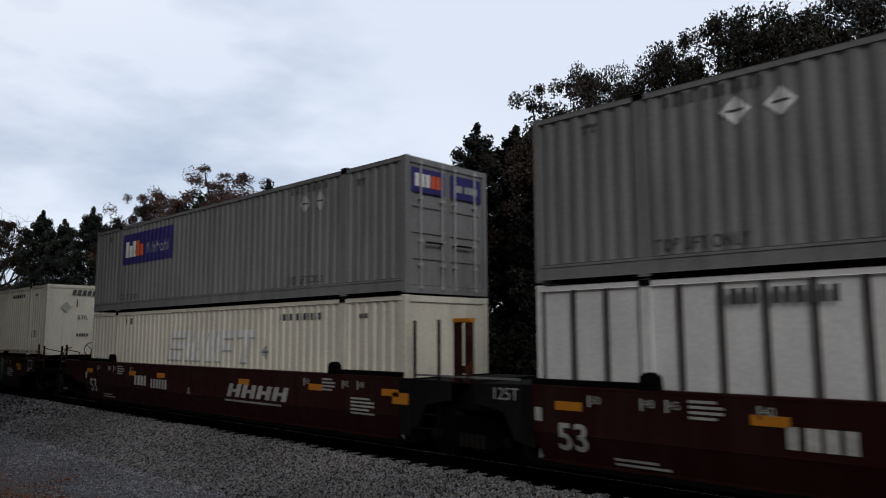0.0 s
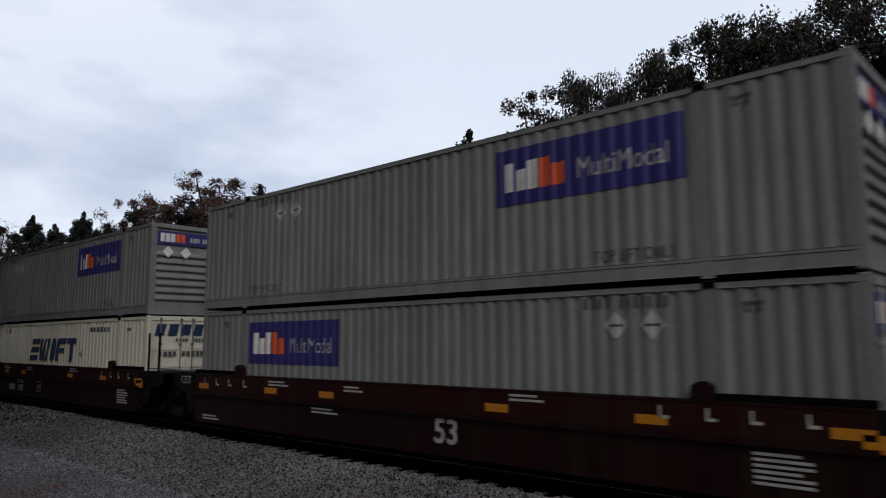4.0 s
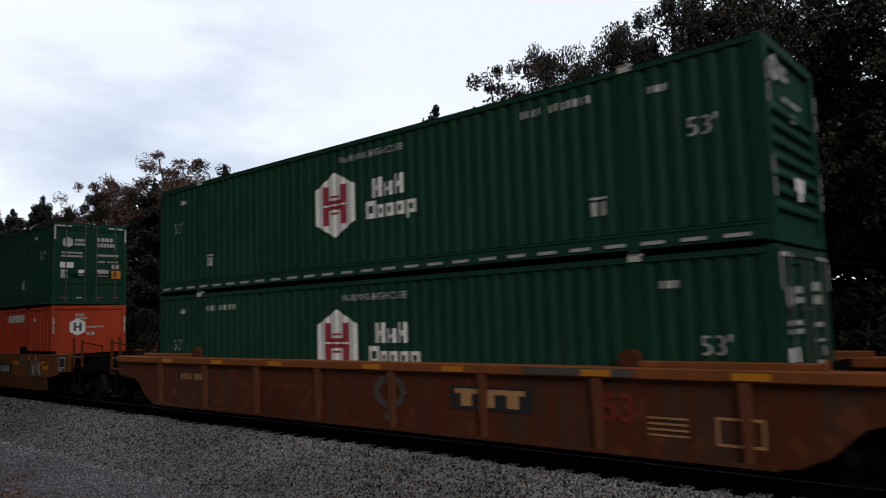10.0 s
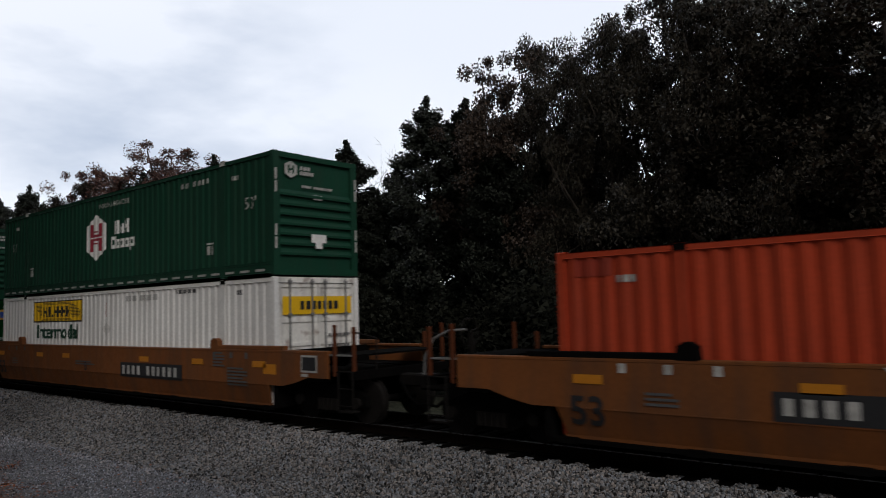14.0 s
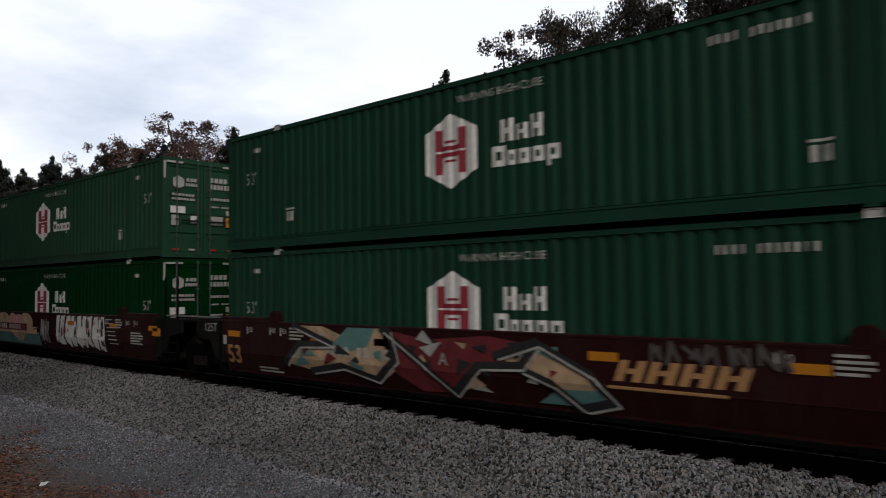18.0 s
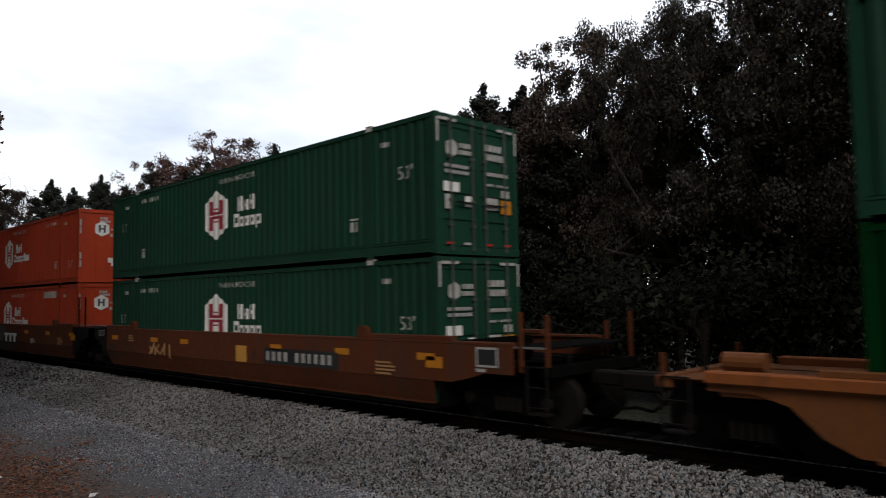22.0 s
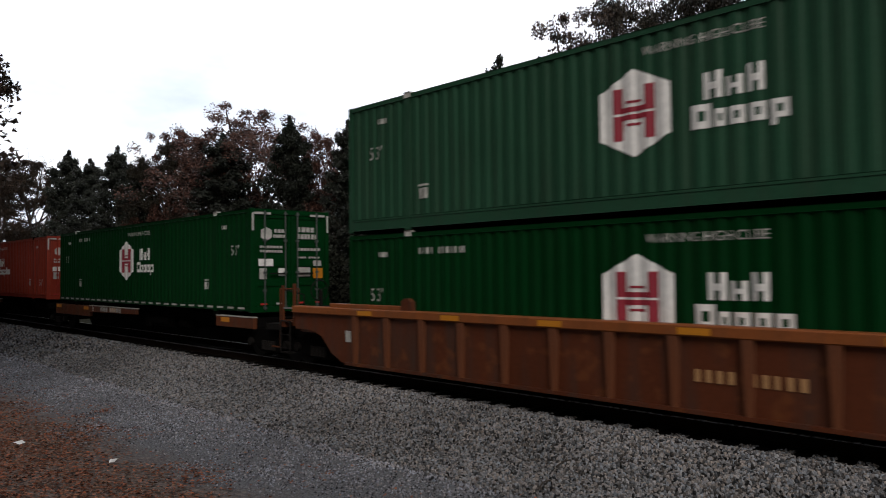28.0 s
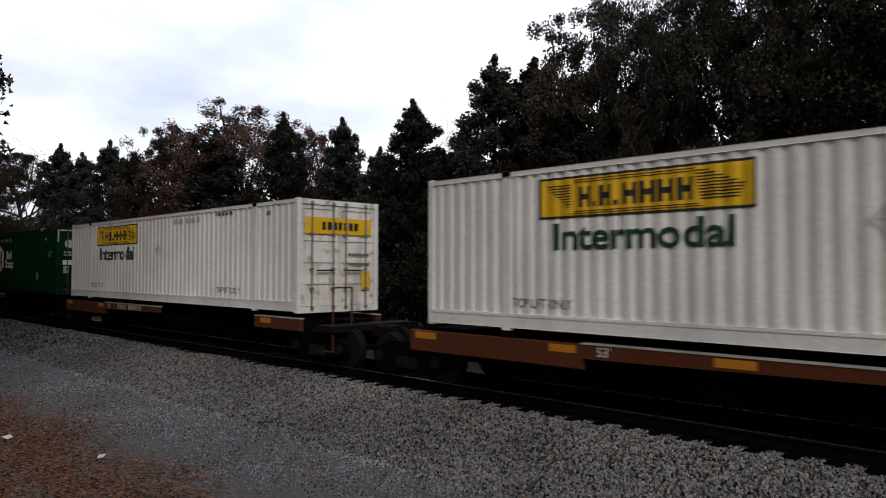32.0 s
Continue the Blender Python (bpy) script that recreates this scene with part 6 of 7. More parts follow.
        for pts in ([(-5.5, 0.62), (-5.0, 1.05), (-3.9, 1.1), (-5.2, 1.46)], [(-4.6, 0.5), (-3.6, 0.66), (-2.6, 0.45), (-2.0, 0.9), (-2.2, 1.46)], [(-2.4, 1.46), (-1.4, 0.9), (-0.6, 0.36), (0.0, 0.9), (0.9, 0.95), (1.2, 1.3)], [(0.4, 1.1), (1.2, 1.35), (2.2, 0.9), (2.6, 0.5), (2.0, 0.34), (1.5, 0.7), (0.9, 0.9)]):
            spray(w, D_BLACK, stroke(pts, 0.14), 6, "black spray outline")
            spray(w, D_DIRTYWHITE, stroke([(x + 0.09, z - 0.07) for x, z in pts], 0.04), 7.5, "pale spray outline")
        wild = random.Random(161)
        for k in range(34):
            x, z, d = wild.uniform(-5.3, 2.4), wild.uniform(0.45, 1.3), wild.uniform(0.12, 0.34)
            a = wild.uniform(0, 6.28)
            pts = [(x + d * math.cos(a), z + 0.6 * d * math.sin(a)), (x + d * math.cos(a + 2.3), z + 0.6 * d * math.sin(a + 2.3)), (x + d * 0.7 * math.cos(a + 3.7), z + 0.5 * d * math.sin(a + 3.7))]
            spray(w, (D_PEACH, D_BLACK, D_MAROON, D_TEAL, D_BLACK, D_DIRTYWHITE)[k % 6], [[(px, min(1.48, max(0.3, pz))) for px, pz in pts]], 3.2 + 0.15 * (k % 9), "sprayed shard of colour", "spray_shard")
        wagon_number(w, -4.1, 0.86, D_DIRTYWHITE, None, 9, 2.0, 0.2)
        words(w, "A", 0.32, W, -0.9, 0.86, SIDE, "lettering", "", off=0.03)
        italic_logo(w, 2.6, 4.6, 0.72, 1.16, D_TAN)
        scribble(w, 3.18, 5.2, 1.2, 1.46, D_GREYPATCH, 160, 8, 0.06)
    if n == 17:
        scribble(w, -6.49, -5.26, 0.36, 1.3, D_FADED, 170, 8, 0.06)
        spray(w, D_TEAL, [rect(-4.74, -0.38, 0.32, 0.80)], 0, "teal spray block")
        spray(w, D_PEACH, [oval(-4.0, 1.12, 0.68, 0.36), oval(-1.7, 1.08, 0.72, 0.40), rect(-4.7, -0.6, 0.72, 0.98)], 1, "peach spray clouds")
        spray(w, D_PINK, [oval(-3.0, 1.2, 0.42, 0.26), oval(-2.35, 1.12, 0.5, 0.3)], 2, "pink spray clouds")
        spray(w, D_PEACH, [[(-3.3, 0.8), (-1.5, 0.8), (-2.3, 0.34)]], 2, "peach spray heart")
        spray(w, D_MAROON, [rect(-4.5, -1.55, 0.82, 1.08)], 3, "maroon number board", "number_board")
        spray(w, W, [[(x - 4.35, z + 0.87) for x, z in p] for p in bars(2.3, 0.17, 10, 0.3)], 4, "", "number_mark")
        spray(w, D_BLACK, stroke([(-4.74, 0.32), (-0.38, 0.32), (-0.30, 0.98), (-0.9, 0.9)], 0.03), 3, "black outline")
        scribble(w, -0.3, 0.5, 0.5, 1.3, D_FADED, 171, 6, 0.05)
        rr = random.Random(17)
        for i in range(9):
            a = 1.1 + i * 0.42
            p = [(a + rr.uniform(-0.1, 0.1), 0.38 + rr.uniform(0, 0.2)), (a + 0.34, 0.36 + rr.uniform(0, 0.15)), (a + 0.30 + rr.uniform(-0.2, 0.25), 0.9), (a + 0.36, 1.46), (a + rr.uniform(-0.05, 0.1), 1.42), (a + rr.uniform(-0.15, 0.1), 0.95)]
            spray(w, D_WHITE, [p], i % 2, "white block-style spray letter")
            spray(w, D_PINK, [oval(a + rr.uniform(0, 0.3), rr.uniform(0.5, 1.3), 0.07, 0.06, 8)], 3, "pink drip")
        for i in range(22):
            x, z, d = rr.uniform(1.0, 4.8), rr.choice((0.36, 0.62, 0.95, 1.25, 1.42)) + rr.uniform(-0.06, 0.06), rr.uniform(0.06, 0.2)
            pts = [(x - d * 0.4, z - d), (x + d * 0.5, z - d * 0.6), (x + d * 0.2, z + d), (x - d * 0.5, z + d * 0.3)]
            spray(w, (D_BLACK, D_MAROON, D_GREYPATCH)[i % 3], [[(px, min(1.48, max(0.3, pz))) for px, pz in pts]], 2.2 + 0.1 * (i % 7), "dark gap between sprayed letters", "spray_shard")
        spray(w, D_REFLECT, [rect(2.15, 2.65, 1.14, 1.27)], 5, "yellow reflector", "reflector")
        spray(w, D_FADED, [rect(4.9 + 0.05 * i, 5.35 + 0.07 * i, 1.36 - 0.12 * i, 1.39 - 0.12 * i, 0.05) for i in range(7)], 1, "pale dashes of a tag", "spray_tag")
    if n == 18:
        wagon_number(w, -4.2, 0.73, D_TAN, None, 9, 2.4, 0.22)
        scribble(w, -0.62, 1.2, 0.34, 1.15, D_FADED, 180, 12, 0.06)
        italic_logo(w, 1.75, 4.6, 0.64, 1.12, D_TAN)
        scribble(w, 3.6, 5.4, 1.22, 1.46, D_FADED, 181, 7, 0.05)
        scribble(w, 4.6, 5.4, 0.55, 0.95, D_GREYPATCH, 182, 5, 0.06)
        scribble(w, -6.3, -5.7, 0.5, 1.1, D_PALEGREEN, 183, 3, 0.07)
    if n == 19:
        wagon_number(w, -4.85, 0.38, D_DIRTYWHITE, D_BLACK, 9, 2.0, 0.16)
        spray(w, D_RED, [rect(2.94, 4.28, 0.42, 0.78)], 0, "faded red board", "logo_board")
        spray(w, D_DIRTYWHITE, [rect(5.28, 5.75, 0.46, 0.80)], 0, "", "data_plate")
        spray(w, D_BLACK, [rect(5.33, 5.70, 0.51 + 0.07 * i, 0.55 + 0.07 * i) for i in range(4)], 1, "", "small_print")
    if n in (20, 21, 22):                     # red-brown set
        fifty_three(w, -7.95, D_BLACK, 0.52, 0.62)
        print_blocks(w, D_TAN, ((6.4, 1.0, 0.6, 4), (-6.2, 1.25, 0.4, 3)))
    if n in (20, 22):
        wagon_number(w, 2.2 if n == 20 else -4.85, 0.86, D_DIRTYWHITE, D_BLACK, 10, 2.8, 0.22)
        spray(w, D_AMBER, [rect(0.71, 1.25, 0.76, 1.18)] if n == 20 else [rect(-0.9, -0.5, 0.76, 1.1)], 0, "yellow square plate", "data_plate")
        words(w, "A" if n == 20 else "B", 0.32, D_BLACK, 1.5 if n == 20 else -1.4, 0.86, SIDE, "lettering", "", off=0.016)
    if n == 20:
        scribble(w, -4.6, -3.0, 0.7, 1.1, D_TAN, 190, 4, 0.08)
    if n == 21:
        spray(w, D_BLACK, [rect(-1.06, 1.31, 0.64, 1.16)], 0.5, "black logo board", "logo_board")
        three_blocks(w, -0.85, 1.05, 0.70, 1.10, D_WHITE)
        spray(w, D_GREYPATCH, [rect(-6.3, -0.9, 0.32, 1.46), [(-0.9, 0.32), (0.4, 0.32), (-0.2, 0.9), (-0.9, 1.46)]], 0, "grey cover paint over the brown side")
        spray(w, D_TAN, [rect(-6.55, -6.42, 0.4, 1.42), rect(-6.6, -5.9, 0.62, 0.86), rect(-6.35, -5.7, 1.22, 1.46)], 1, "tan masked strips")
        spray(w, D_DIRTYWHITE, [rect(-5.3, -5.22, 0.8, 1.05), rect(-5.3, -4.6, 0.98, 1.06), [(3.0, 0.7), (3.7, 0.78), (3.4, 0.95), (3.05, 0.92)]], 1, "white dribble")
        scribble(w, -7.3, -6.7, 0.95, 1.4, D_DIRTYWHITE, 210, 4, 0.06, 2)
    if n == 22:
        scribble(w, -7.14, -5.44, 0.84, 1.32, D_FADED, 220, 6, 0.05)
        scribble(w, 3.43, 4.66, 1.06, 1.42, D_FADED, 221, 7, 0.05)
    if n in (23, 24, 25):
        spray(w, D_BLACK, [rect(7.24, 8.0, 0.32, 1.16)], 0, "black data panel", "data_plate")
        spray(w, D_DIRTYWHITE, [rect(7.4, 8.0, 0.40 + 0.08 * i, 0.44 + 0.08 * i) for i in range(3)] + [rect(7.45, 7.6, 0.9, 1.05)], 1, "", "small_print")
        wagon_number(w, 0.3, 0.7, D_TAN, None, 9, 1.6, 0.18)
        spray(w, D_DIRTYWHITE, [rect(-8.0, -7.8, 0.75, 1.0)], 0, "", "data_plate")


for number, wg in enumerate(WAGONS):
    if TRAIN[number][1] != "spine":
        decorate(number, wg)

# ---- ground, track and ballast ----
M_STONE = material("grey_ballast_stone", (0.165, 0.164, 0.163), 0.85, 0, 0.35, 30, 0.35, island=0.97, spec=0.15, tints=((1.12, 0.97, 0.86), (0.90, 1.0, 1.12)))
M_CHIP = material("pale_grey_gravel_chip", (0.215, 0.217, 0.232), 0.85, 0, 0.4, 30, 0.5, island=0.97, spec=0.15, tints=((1.08, 0.98, 0.9), (0.92, 1.0, 1.1)))
M_LEAF_LITTER = material("dry_brown_leaf", (0.22, 0.095, 0.054), 0.8, 0, 0.3, 20, 3.0, island=0.85, spec=0.15, tints=((1.2, 0.85, 0.7), (0.8, 1.05, 1.2)))
M_BARK = material("grey_brown_bark", (0.05, 0.04, 0.032), 0.9, 0, 0.4, 12, 1.0, bump=0.02)


def ground_height(x, y):
    """Cross-section: bank where the camera stands, gravel road, ballast bed, verge."""
    pts = ((-60, -0.2), (-3, 0.55), (0.5, 0.62), (2.2, 0.0), (3.6, -0.42), (5.0, -0.52), (8.3, -0.50), (9.75, -0.17), (10.05, -0.20), (12.6, -0.20), (12.9, -0.18), (14.4, -0.6), (16.5, -0.75), (60, -0.6), (3000, 0))
    if y <= pts[0][0]:
        return pts[0][1]
    for (a, za), (b, zb) in zip(pts, pts[1:]):
        if y <= b:
            t = (y - a) / (b - a)
            return za + (zb - za) * t
    return 0.0


def grid_lines(edges):
    out = []
    for a, b, step in edges:
        n = max(1, round((b - a) / step))
        out += [a + (b - a) * i / n for i in range(n)]
    return out + [edges[-1][1]]


gx = grid_lines(((-3000, -300, 300), (-300, -60, 12), (-60, -28, 1.0), (-28, 2, 0.22), (2, 30, 2), (30, 300, 27), (300, 3000, 300)))
gy = grid_lines(((-3000, -60, 300), (-60, -4, 4), (-4, 2, 0.5), (2, 10.0, 0.2), (10.0, 17, 0.5), (17, 60, 4), (60, 3000, 290)))
gv, gf = [], []
for y in gy:
    for x in gx:
        z = ground_height(x, y)
        if -60 < x < 30 and -4 < y < 60:
            z += 0.035 * noise.noise((x * 0.5, y * 0.5, 0)) + 0.03 * noise.noise((x * 2.3, y * 2.3, 3)) * (1 if y < 9.9 else 0.3)
        gv.append((x, y, z))
nx = len(gx)
for j in range(len(gy) - 1):
    for i in range(nx - 1):
        gf.append((j * nx + i, j * nx + i + 1, (j + 1) * nx + i + 1, (j + 1) * nx + i))
me = bpy.data.meshes.new("ground")
me.from_pydata(gv, [], gf)


def ground_material():
    m = bpy.data.materials.new("gravel_and_litter")
    m.use_nodes = True
    n, l = m.node_tree.nodes, m.node_tree.links
    b = n["Principled BSDF"]
    b.inputs["Roughness"].default_value = 0.95
    b.inputs["Specular IOR Level"].default_value = 0.2
    geo = n.new("ShaderNodeNewGeometry")
    sep = n.new("ShaderNodeSeparateXYZ")
    l.new(geo.outputs["Position"], sep.inputs[0])

    def tex(scale, detail=4.0):
        t = n.new("ShaderNodeTexNoise")
        t.inputs["Scale"].default_value, t.inputs["Detail"].default_value = scale, detail
        l.new(geo.outputs["Position"], t.inputs["Vector"])
        return t.outputs[0]

    def rng_(src, lo, hi, a=0.0, c=1.0):
        r = n.new("ShaderNodeMapRange")
        r.inputs[1].default_value, r.inputs[2].default_value, r.inputs[3].default_value, r.inputs[4].default_value = lo, hi, a, c
        l.new(src, r.inputs[0])
        return r.outputs[0]

    def math_(op, a, c):
        x = n.new("ShaderNodeMath")
        x.operation = op
        for i, v in enumerate((a, c)):
            if isinstance(v, (int, float)):
                x.inputs[i].default_value = v
            else:
                l.new(v, x.inputs[i])
        return x.outputs[0]

    def mix(a, c, f):
        x = n.new("ShaderNodeMix")
        x.data_type = "RGBA"
        for s, v in ((6, a), (7, c), (0, f)):
            if isinstance(v, tuple):
                x.inputs[s].default_value = (*v, 1)
            elif isinstance(v, float):
                x.inputs[s].default_value = v
            else:
                l.new(v, x.inputs[s])
        return x.outputs[2]

    vor = n.new("ShaderNodeTexVoronoi")
    vor.inputs["Scale"].default_value = 15.0
    l.new(geo.outputs["Position"], vor.inputs["Vector"])
    # Dark bed colour stands in for the shade in gaps between loose stones.
    stones = mix((0.012, 0.011, 0.010), (0.06, 0.058, 0.056), rng_(vor.outputs["Color"], 0.1, 0.9))
    fine = mix((0.055, 0.055, 0.058), (0.20, 0.202, 0.215), rng_(tex(40, 5), 0.35, 0.65))
    soil = mix((0.045, 0.032, 0.025), (0.20, 0.15, 0.125), rng_(tex(14, 8), 0.38, 0.62))
    grass = mix((0.012, 0.013, 0.008), (0.065, 0.068, 0.045), rng_(tex(8, 6), 0.35, 0.65))
    warp = math_("ADD", sep.outputs[1], math_("MULTIPLY", math_("SUBTRACT", tex(0.9, 4), 0.5), 1.8))
    col = mix(fine, stones, rng_(warp, 6.8, 7.8))
    col = mix(soil, col, rng_(warp, 3.9, 5.1))
    # Near-black strip: the shade under the train is put into the bed's colour.
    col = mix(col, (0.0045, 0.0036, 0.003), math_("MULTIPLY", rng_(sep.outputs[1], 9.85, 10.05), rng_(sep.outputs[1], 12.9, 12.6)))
    col = mix(col, grass, rng_(warp, 13.0, 13.6))
    l.new(col, b.inputs["Base Color"])
    bp = n.new("ShaderNodeBump")
    bp.inputs["Strength"].default_value, bp.inputs["Distance"].default_value = 0.9, 0.05
    l.new(vor.outputs["Distance"], bp.inputs["Height"])
    l.new(bp.outputs[0], b.inputs["Normal"])
    return m


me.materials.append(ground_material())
for p in me.polygons:
    p.use_smooth = True
tagged(new("ground", me), "grey gravel beside the track with brown leaf litter", "ground", kind="structure")


def heap(name, label, category, mat, spots, make_mesh):
    """Many small loose pieces as one mesh. spots: x, y, z, size."""
    vs, fs = [], []
    shapes = [make_mesh(random.Random(i)) for i in range(24)]
    rng = random.Random(5)
    for x, y, z, s in spots:
        v, f = shapes[rng.randrange(24)]
        a = rng.uniform(0, 6.283)
        ca, sa = math.cos(a) * s, math.sin(a) * s
        o = len(vs)
        vs += [(x + p * ca - q * sa, y + p * sa + q * ca, z + r * s) for p, q, r in v]
        fs += [tuple(o + i for i in t) for t in f]
    m_ = bpy.data.meshes.new(name)
    m_.from_pydata(vs, [], fs)
    m_.materials.append(mat)
    return tagged(new(name, m_), label, category, kind="stuff")


def stone_shape(r):
    """A broken stone: a tilted top facet over three flanks cut in two, its foot sunk in the bed."""
    a0 = r.uniform(0, 2.1)
    top = [(math.cos(a0 + i * 2.094) * r.uniform(0.2, 0.42), math.sin(a0 + i * 2.094) * r.uniform(0.2, 0.42), r.uniform(0.2, 0.5)) for i in range(3)]
    foot = [(math.cos(a0 + 1.0 + i * 2.094) * r.uniform(0.45, 0.68), math.sin(a0 + 1.0 + i * 2.094) * r.uniform(0.45, 0.68), -0.3) for i in range(3)]
    f = [(0, 1, 2)]
    for i in range(3):
        f += [(i, 3 + i, (i + 1) % 3), ((i + 1) % 3, 3 + i, 3 + (i + 1) % 3)]
    return top + foot, f


def chip_shape(r):
    a0 = r.uniform(0, 2.1)
    v = [(r.uniform(-0.2, 0.2), r.uniform(-0.2, 0.2), r.uniform(0.25, 0.5))] + [(math.cos(a0 + i * 1.571) * r.uniform(0.35, 0.65), math.sin(a0 + i * 1.571) * r.uniform(0.35, 0.65), r.uniform(-0.25, -0.05)) for i in range(4)]
    return v, [(0, 1 + i, 1 + (i + 1) % 4) for i in range(4)]


def leaf_shape(r):
    k = r.uniform(0.1, 0.35)
    v = [(-0.5, 0, 0.05), (-0.1, -0.3, k * 0.6), (0.5, 0, 0.02), (-0.1, 0.3, k)]
    return v, [(0, 1, 2), (0, 2, 3)]


rs = random.Random(11)


def bed_height(x, y):
    return ground_height(x, y) + 0.035 * noise.noise((x * 0.5, y * 0.5, 0)) + 0.03 * noise.noise((x * 2.3, y * 2.3, 3)) * (1 if y < 9.9 else 0.3)


spots, chips = [], []
for k in range(170000):
    # coarse stones on the shoulder, fine chips on the path before it, leaving the tie ends bare
    x = -27 + 27.5 * rs.random() ** 0.8
    if k < 90000:
        y = 6.7 + 3.54 * rs.random() ** 0.85
        if y > 9.92 and abs((x + 62.25) % 0.5 - 0.25) < 0.13:
            continue
        s = rs.uniform(0.030, 0.070)
    elif k < 150000:
        y = 3.7 + 3.4 * rs.random()
        if (y - 5.0) * 0.8 + 0.9 * noise.noise((x * 0.4, y * 0.7, 7)) + 0.5 * noise.noise((x * 1.6, y * 1.9, 2)) < rs.uniform(-0.7, 0.4):
            continue
        s = rs.uniform(0.014, 0.042)
    else:
        x = -27 - 26 * rs.random() ** 1.3
        y = 4.0 + 6.1 * rs.random()
        s = rs.uniform(0.05, 0.12)
    (spots if y > 6.9 else chips).append((x, y, bed_height(x, y) + s * 0.22, s))
heap("gravel_chips", "fine grey gravel chips on the path", "gravel", M_CHIP, chips, chip_shape)
heap("ballast_stones", "angular grey crushed ballast stones beside the track", "gravel", M_STONE, spots, stone_shape)
spots = []
for k in range(120000):
    x = -34 + 36 * rs.random()
    y = 0.6 + 6.6 * rs.random()
    d = noise.noise((x * 0.4, y * 0.7, 7)) * 1.0 + 0.7 * noise.noise((x * 1.6, y * 1.9, 2)) + (4.95 - y) * 0.75
    if d < rs.uniform(-0.2, 1.1) and rs.random() > 0.02:
        continue
    spots.append((x, y, bed_height(x, y) + 0.02, rs.uniform(0.03, 0.075)))
heap("leaf_litter", "dry red-brown fallen leaves on the bank", "leaves", M_LEAF_LITTER, spots, leaf_shape)

def lie(name, label, category, mat, x, y, make, turn):
    ob = tagged(new(name, cached((name, x), name, mat, make)), label, category)
    ob.matrix_world = pose(x, y, bed_height(x, y) + 0.05, 0, 0, turn)


def twig_shape(b):
    b.tube((-0.24, 0, 0), (0.02, 0.02, 0.025), 0.012, 6, 0.011)
    b.tube((0.02, 0.02, 0.025), (0.25, -0.02, 0.0), 0.011, 6, 0.006)
    b.tube((0.02, 0.02, 0.025), (0.12, 0.10, 0.03), 0.007, 6, 0.004)


def scrap_shape(b):
    o = len(b.v)
    b.v += [(-0.10, -0.05, 0.0), (-0.02, -0.06, 0.03), (0.09, -0.04, 0.005), (0.10, 0.05, 0.02), (0.0, 0.06, 0.045), (-0.09, 0.05, 0.01)]
    b.f += [[o, o + 1, o + 4, o + 5], [o + 1, o + 2, o + 3, o + 4]]


lie("twig", "dark broken twig lying on the ballast", "twig", M_BARK, -5.75, 7.45, twig_shape, 110)
lie("twig", "dark broken twig lying on the ballast", "twig", M_BARK, -6.1, 8.4, twig_shape, 95)
lie("paper_scrap", "crumpled white paper scrap among fallen leaves", "litter", D_WHITE, -12.4, 3.1, scrap_shape, 20)
lie("paper_scrap", "crumpled white paper scrap among fallen leaves", "litter", D_WHITE, -11.0, 4.0, scrap_shape, -40)

# the track
track = thing("railway_track", "dark timber ties with rusty rails on ballast", "railway", kind="structure")
for s in (-1, 1):
    def rail(b):
        b.box(-400, 400, s * GAUGE - 0.068, s * GAUGE + 0.068, -0.172, -0.155)
        b.box(-400, 400, s * GAUGE - 0.009, s * GAUGE + 0.009, -0.155, -0.04)
        b.box(-400, 400, s * GAUGE - 0.036, s * GAUGE + 0.036, -0.045, -0.009)
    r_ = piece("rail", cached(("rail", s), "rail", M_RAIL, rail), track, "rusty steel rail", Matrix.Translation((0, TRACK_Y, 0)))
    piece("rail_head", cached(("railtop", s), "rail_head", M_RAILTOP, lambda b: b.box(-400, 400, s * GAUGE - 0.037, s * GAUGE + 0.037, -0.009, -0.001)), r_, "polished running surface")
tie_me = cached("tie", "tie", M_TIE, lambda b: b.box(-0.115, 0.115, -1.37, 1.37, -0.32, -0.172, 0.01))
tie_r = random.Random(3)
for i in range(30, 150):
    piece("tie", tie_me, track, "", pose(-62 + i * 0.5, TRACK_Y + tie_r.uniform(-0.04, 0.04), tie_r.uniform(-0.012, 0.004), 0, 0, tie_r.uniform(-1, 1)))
far_ties = MB()
for i in range(900):
    x = -390 + i * 0.5 if i < 686 else 13.0 + (i - 686) * 0.5
    far_ties.box(x - 0.115, x + 0.115, TRACK_Y - 1.37, TRACK_Y + 1.37, -0.32, -0.172)
tagged(piece("far_tie", far_ties.mesh("far_ties", M_TIE), track), kind="stuff")


# ---- trees ----
def leaf_material(name, color):
    return material(name, color, 0.5, 0, 0.3, 6, 0.8, island=0.8, spec=0.16)


L_OAK = leaf_material("dark_oak_leaves", (0.038, 0.033, 0.024))
# The wood's shade on the undergrowth is put into this darker leaf colour.
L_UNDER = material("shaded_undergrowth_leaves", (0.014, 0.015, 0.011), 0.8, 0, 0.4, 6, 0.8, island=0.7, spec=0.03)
L_RUSSET = leaf_material("russet_oak_leaves", (0.082, 0.040, 0.029))
L_PINE = leaf_material("dark_evergreen_leaves", (0.025, 0.029, 0.022))
L_BROWN = leaf_material("brown_autumn_leaves", (0.046, 0.032, 0.023))


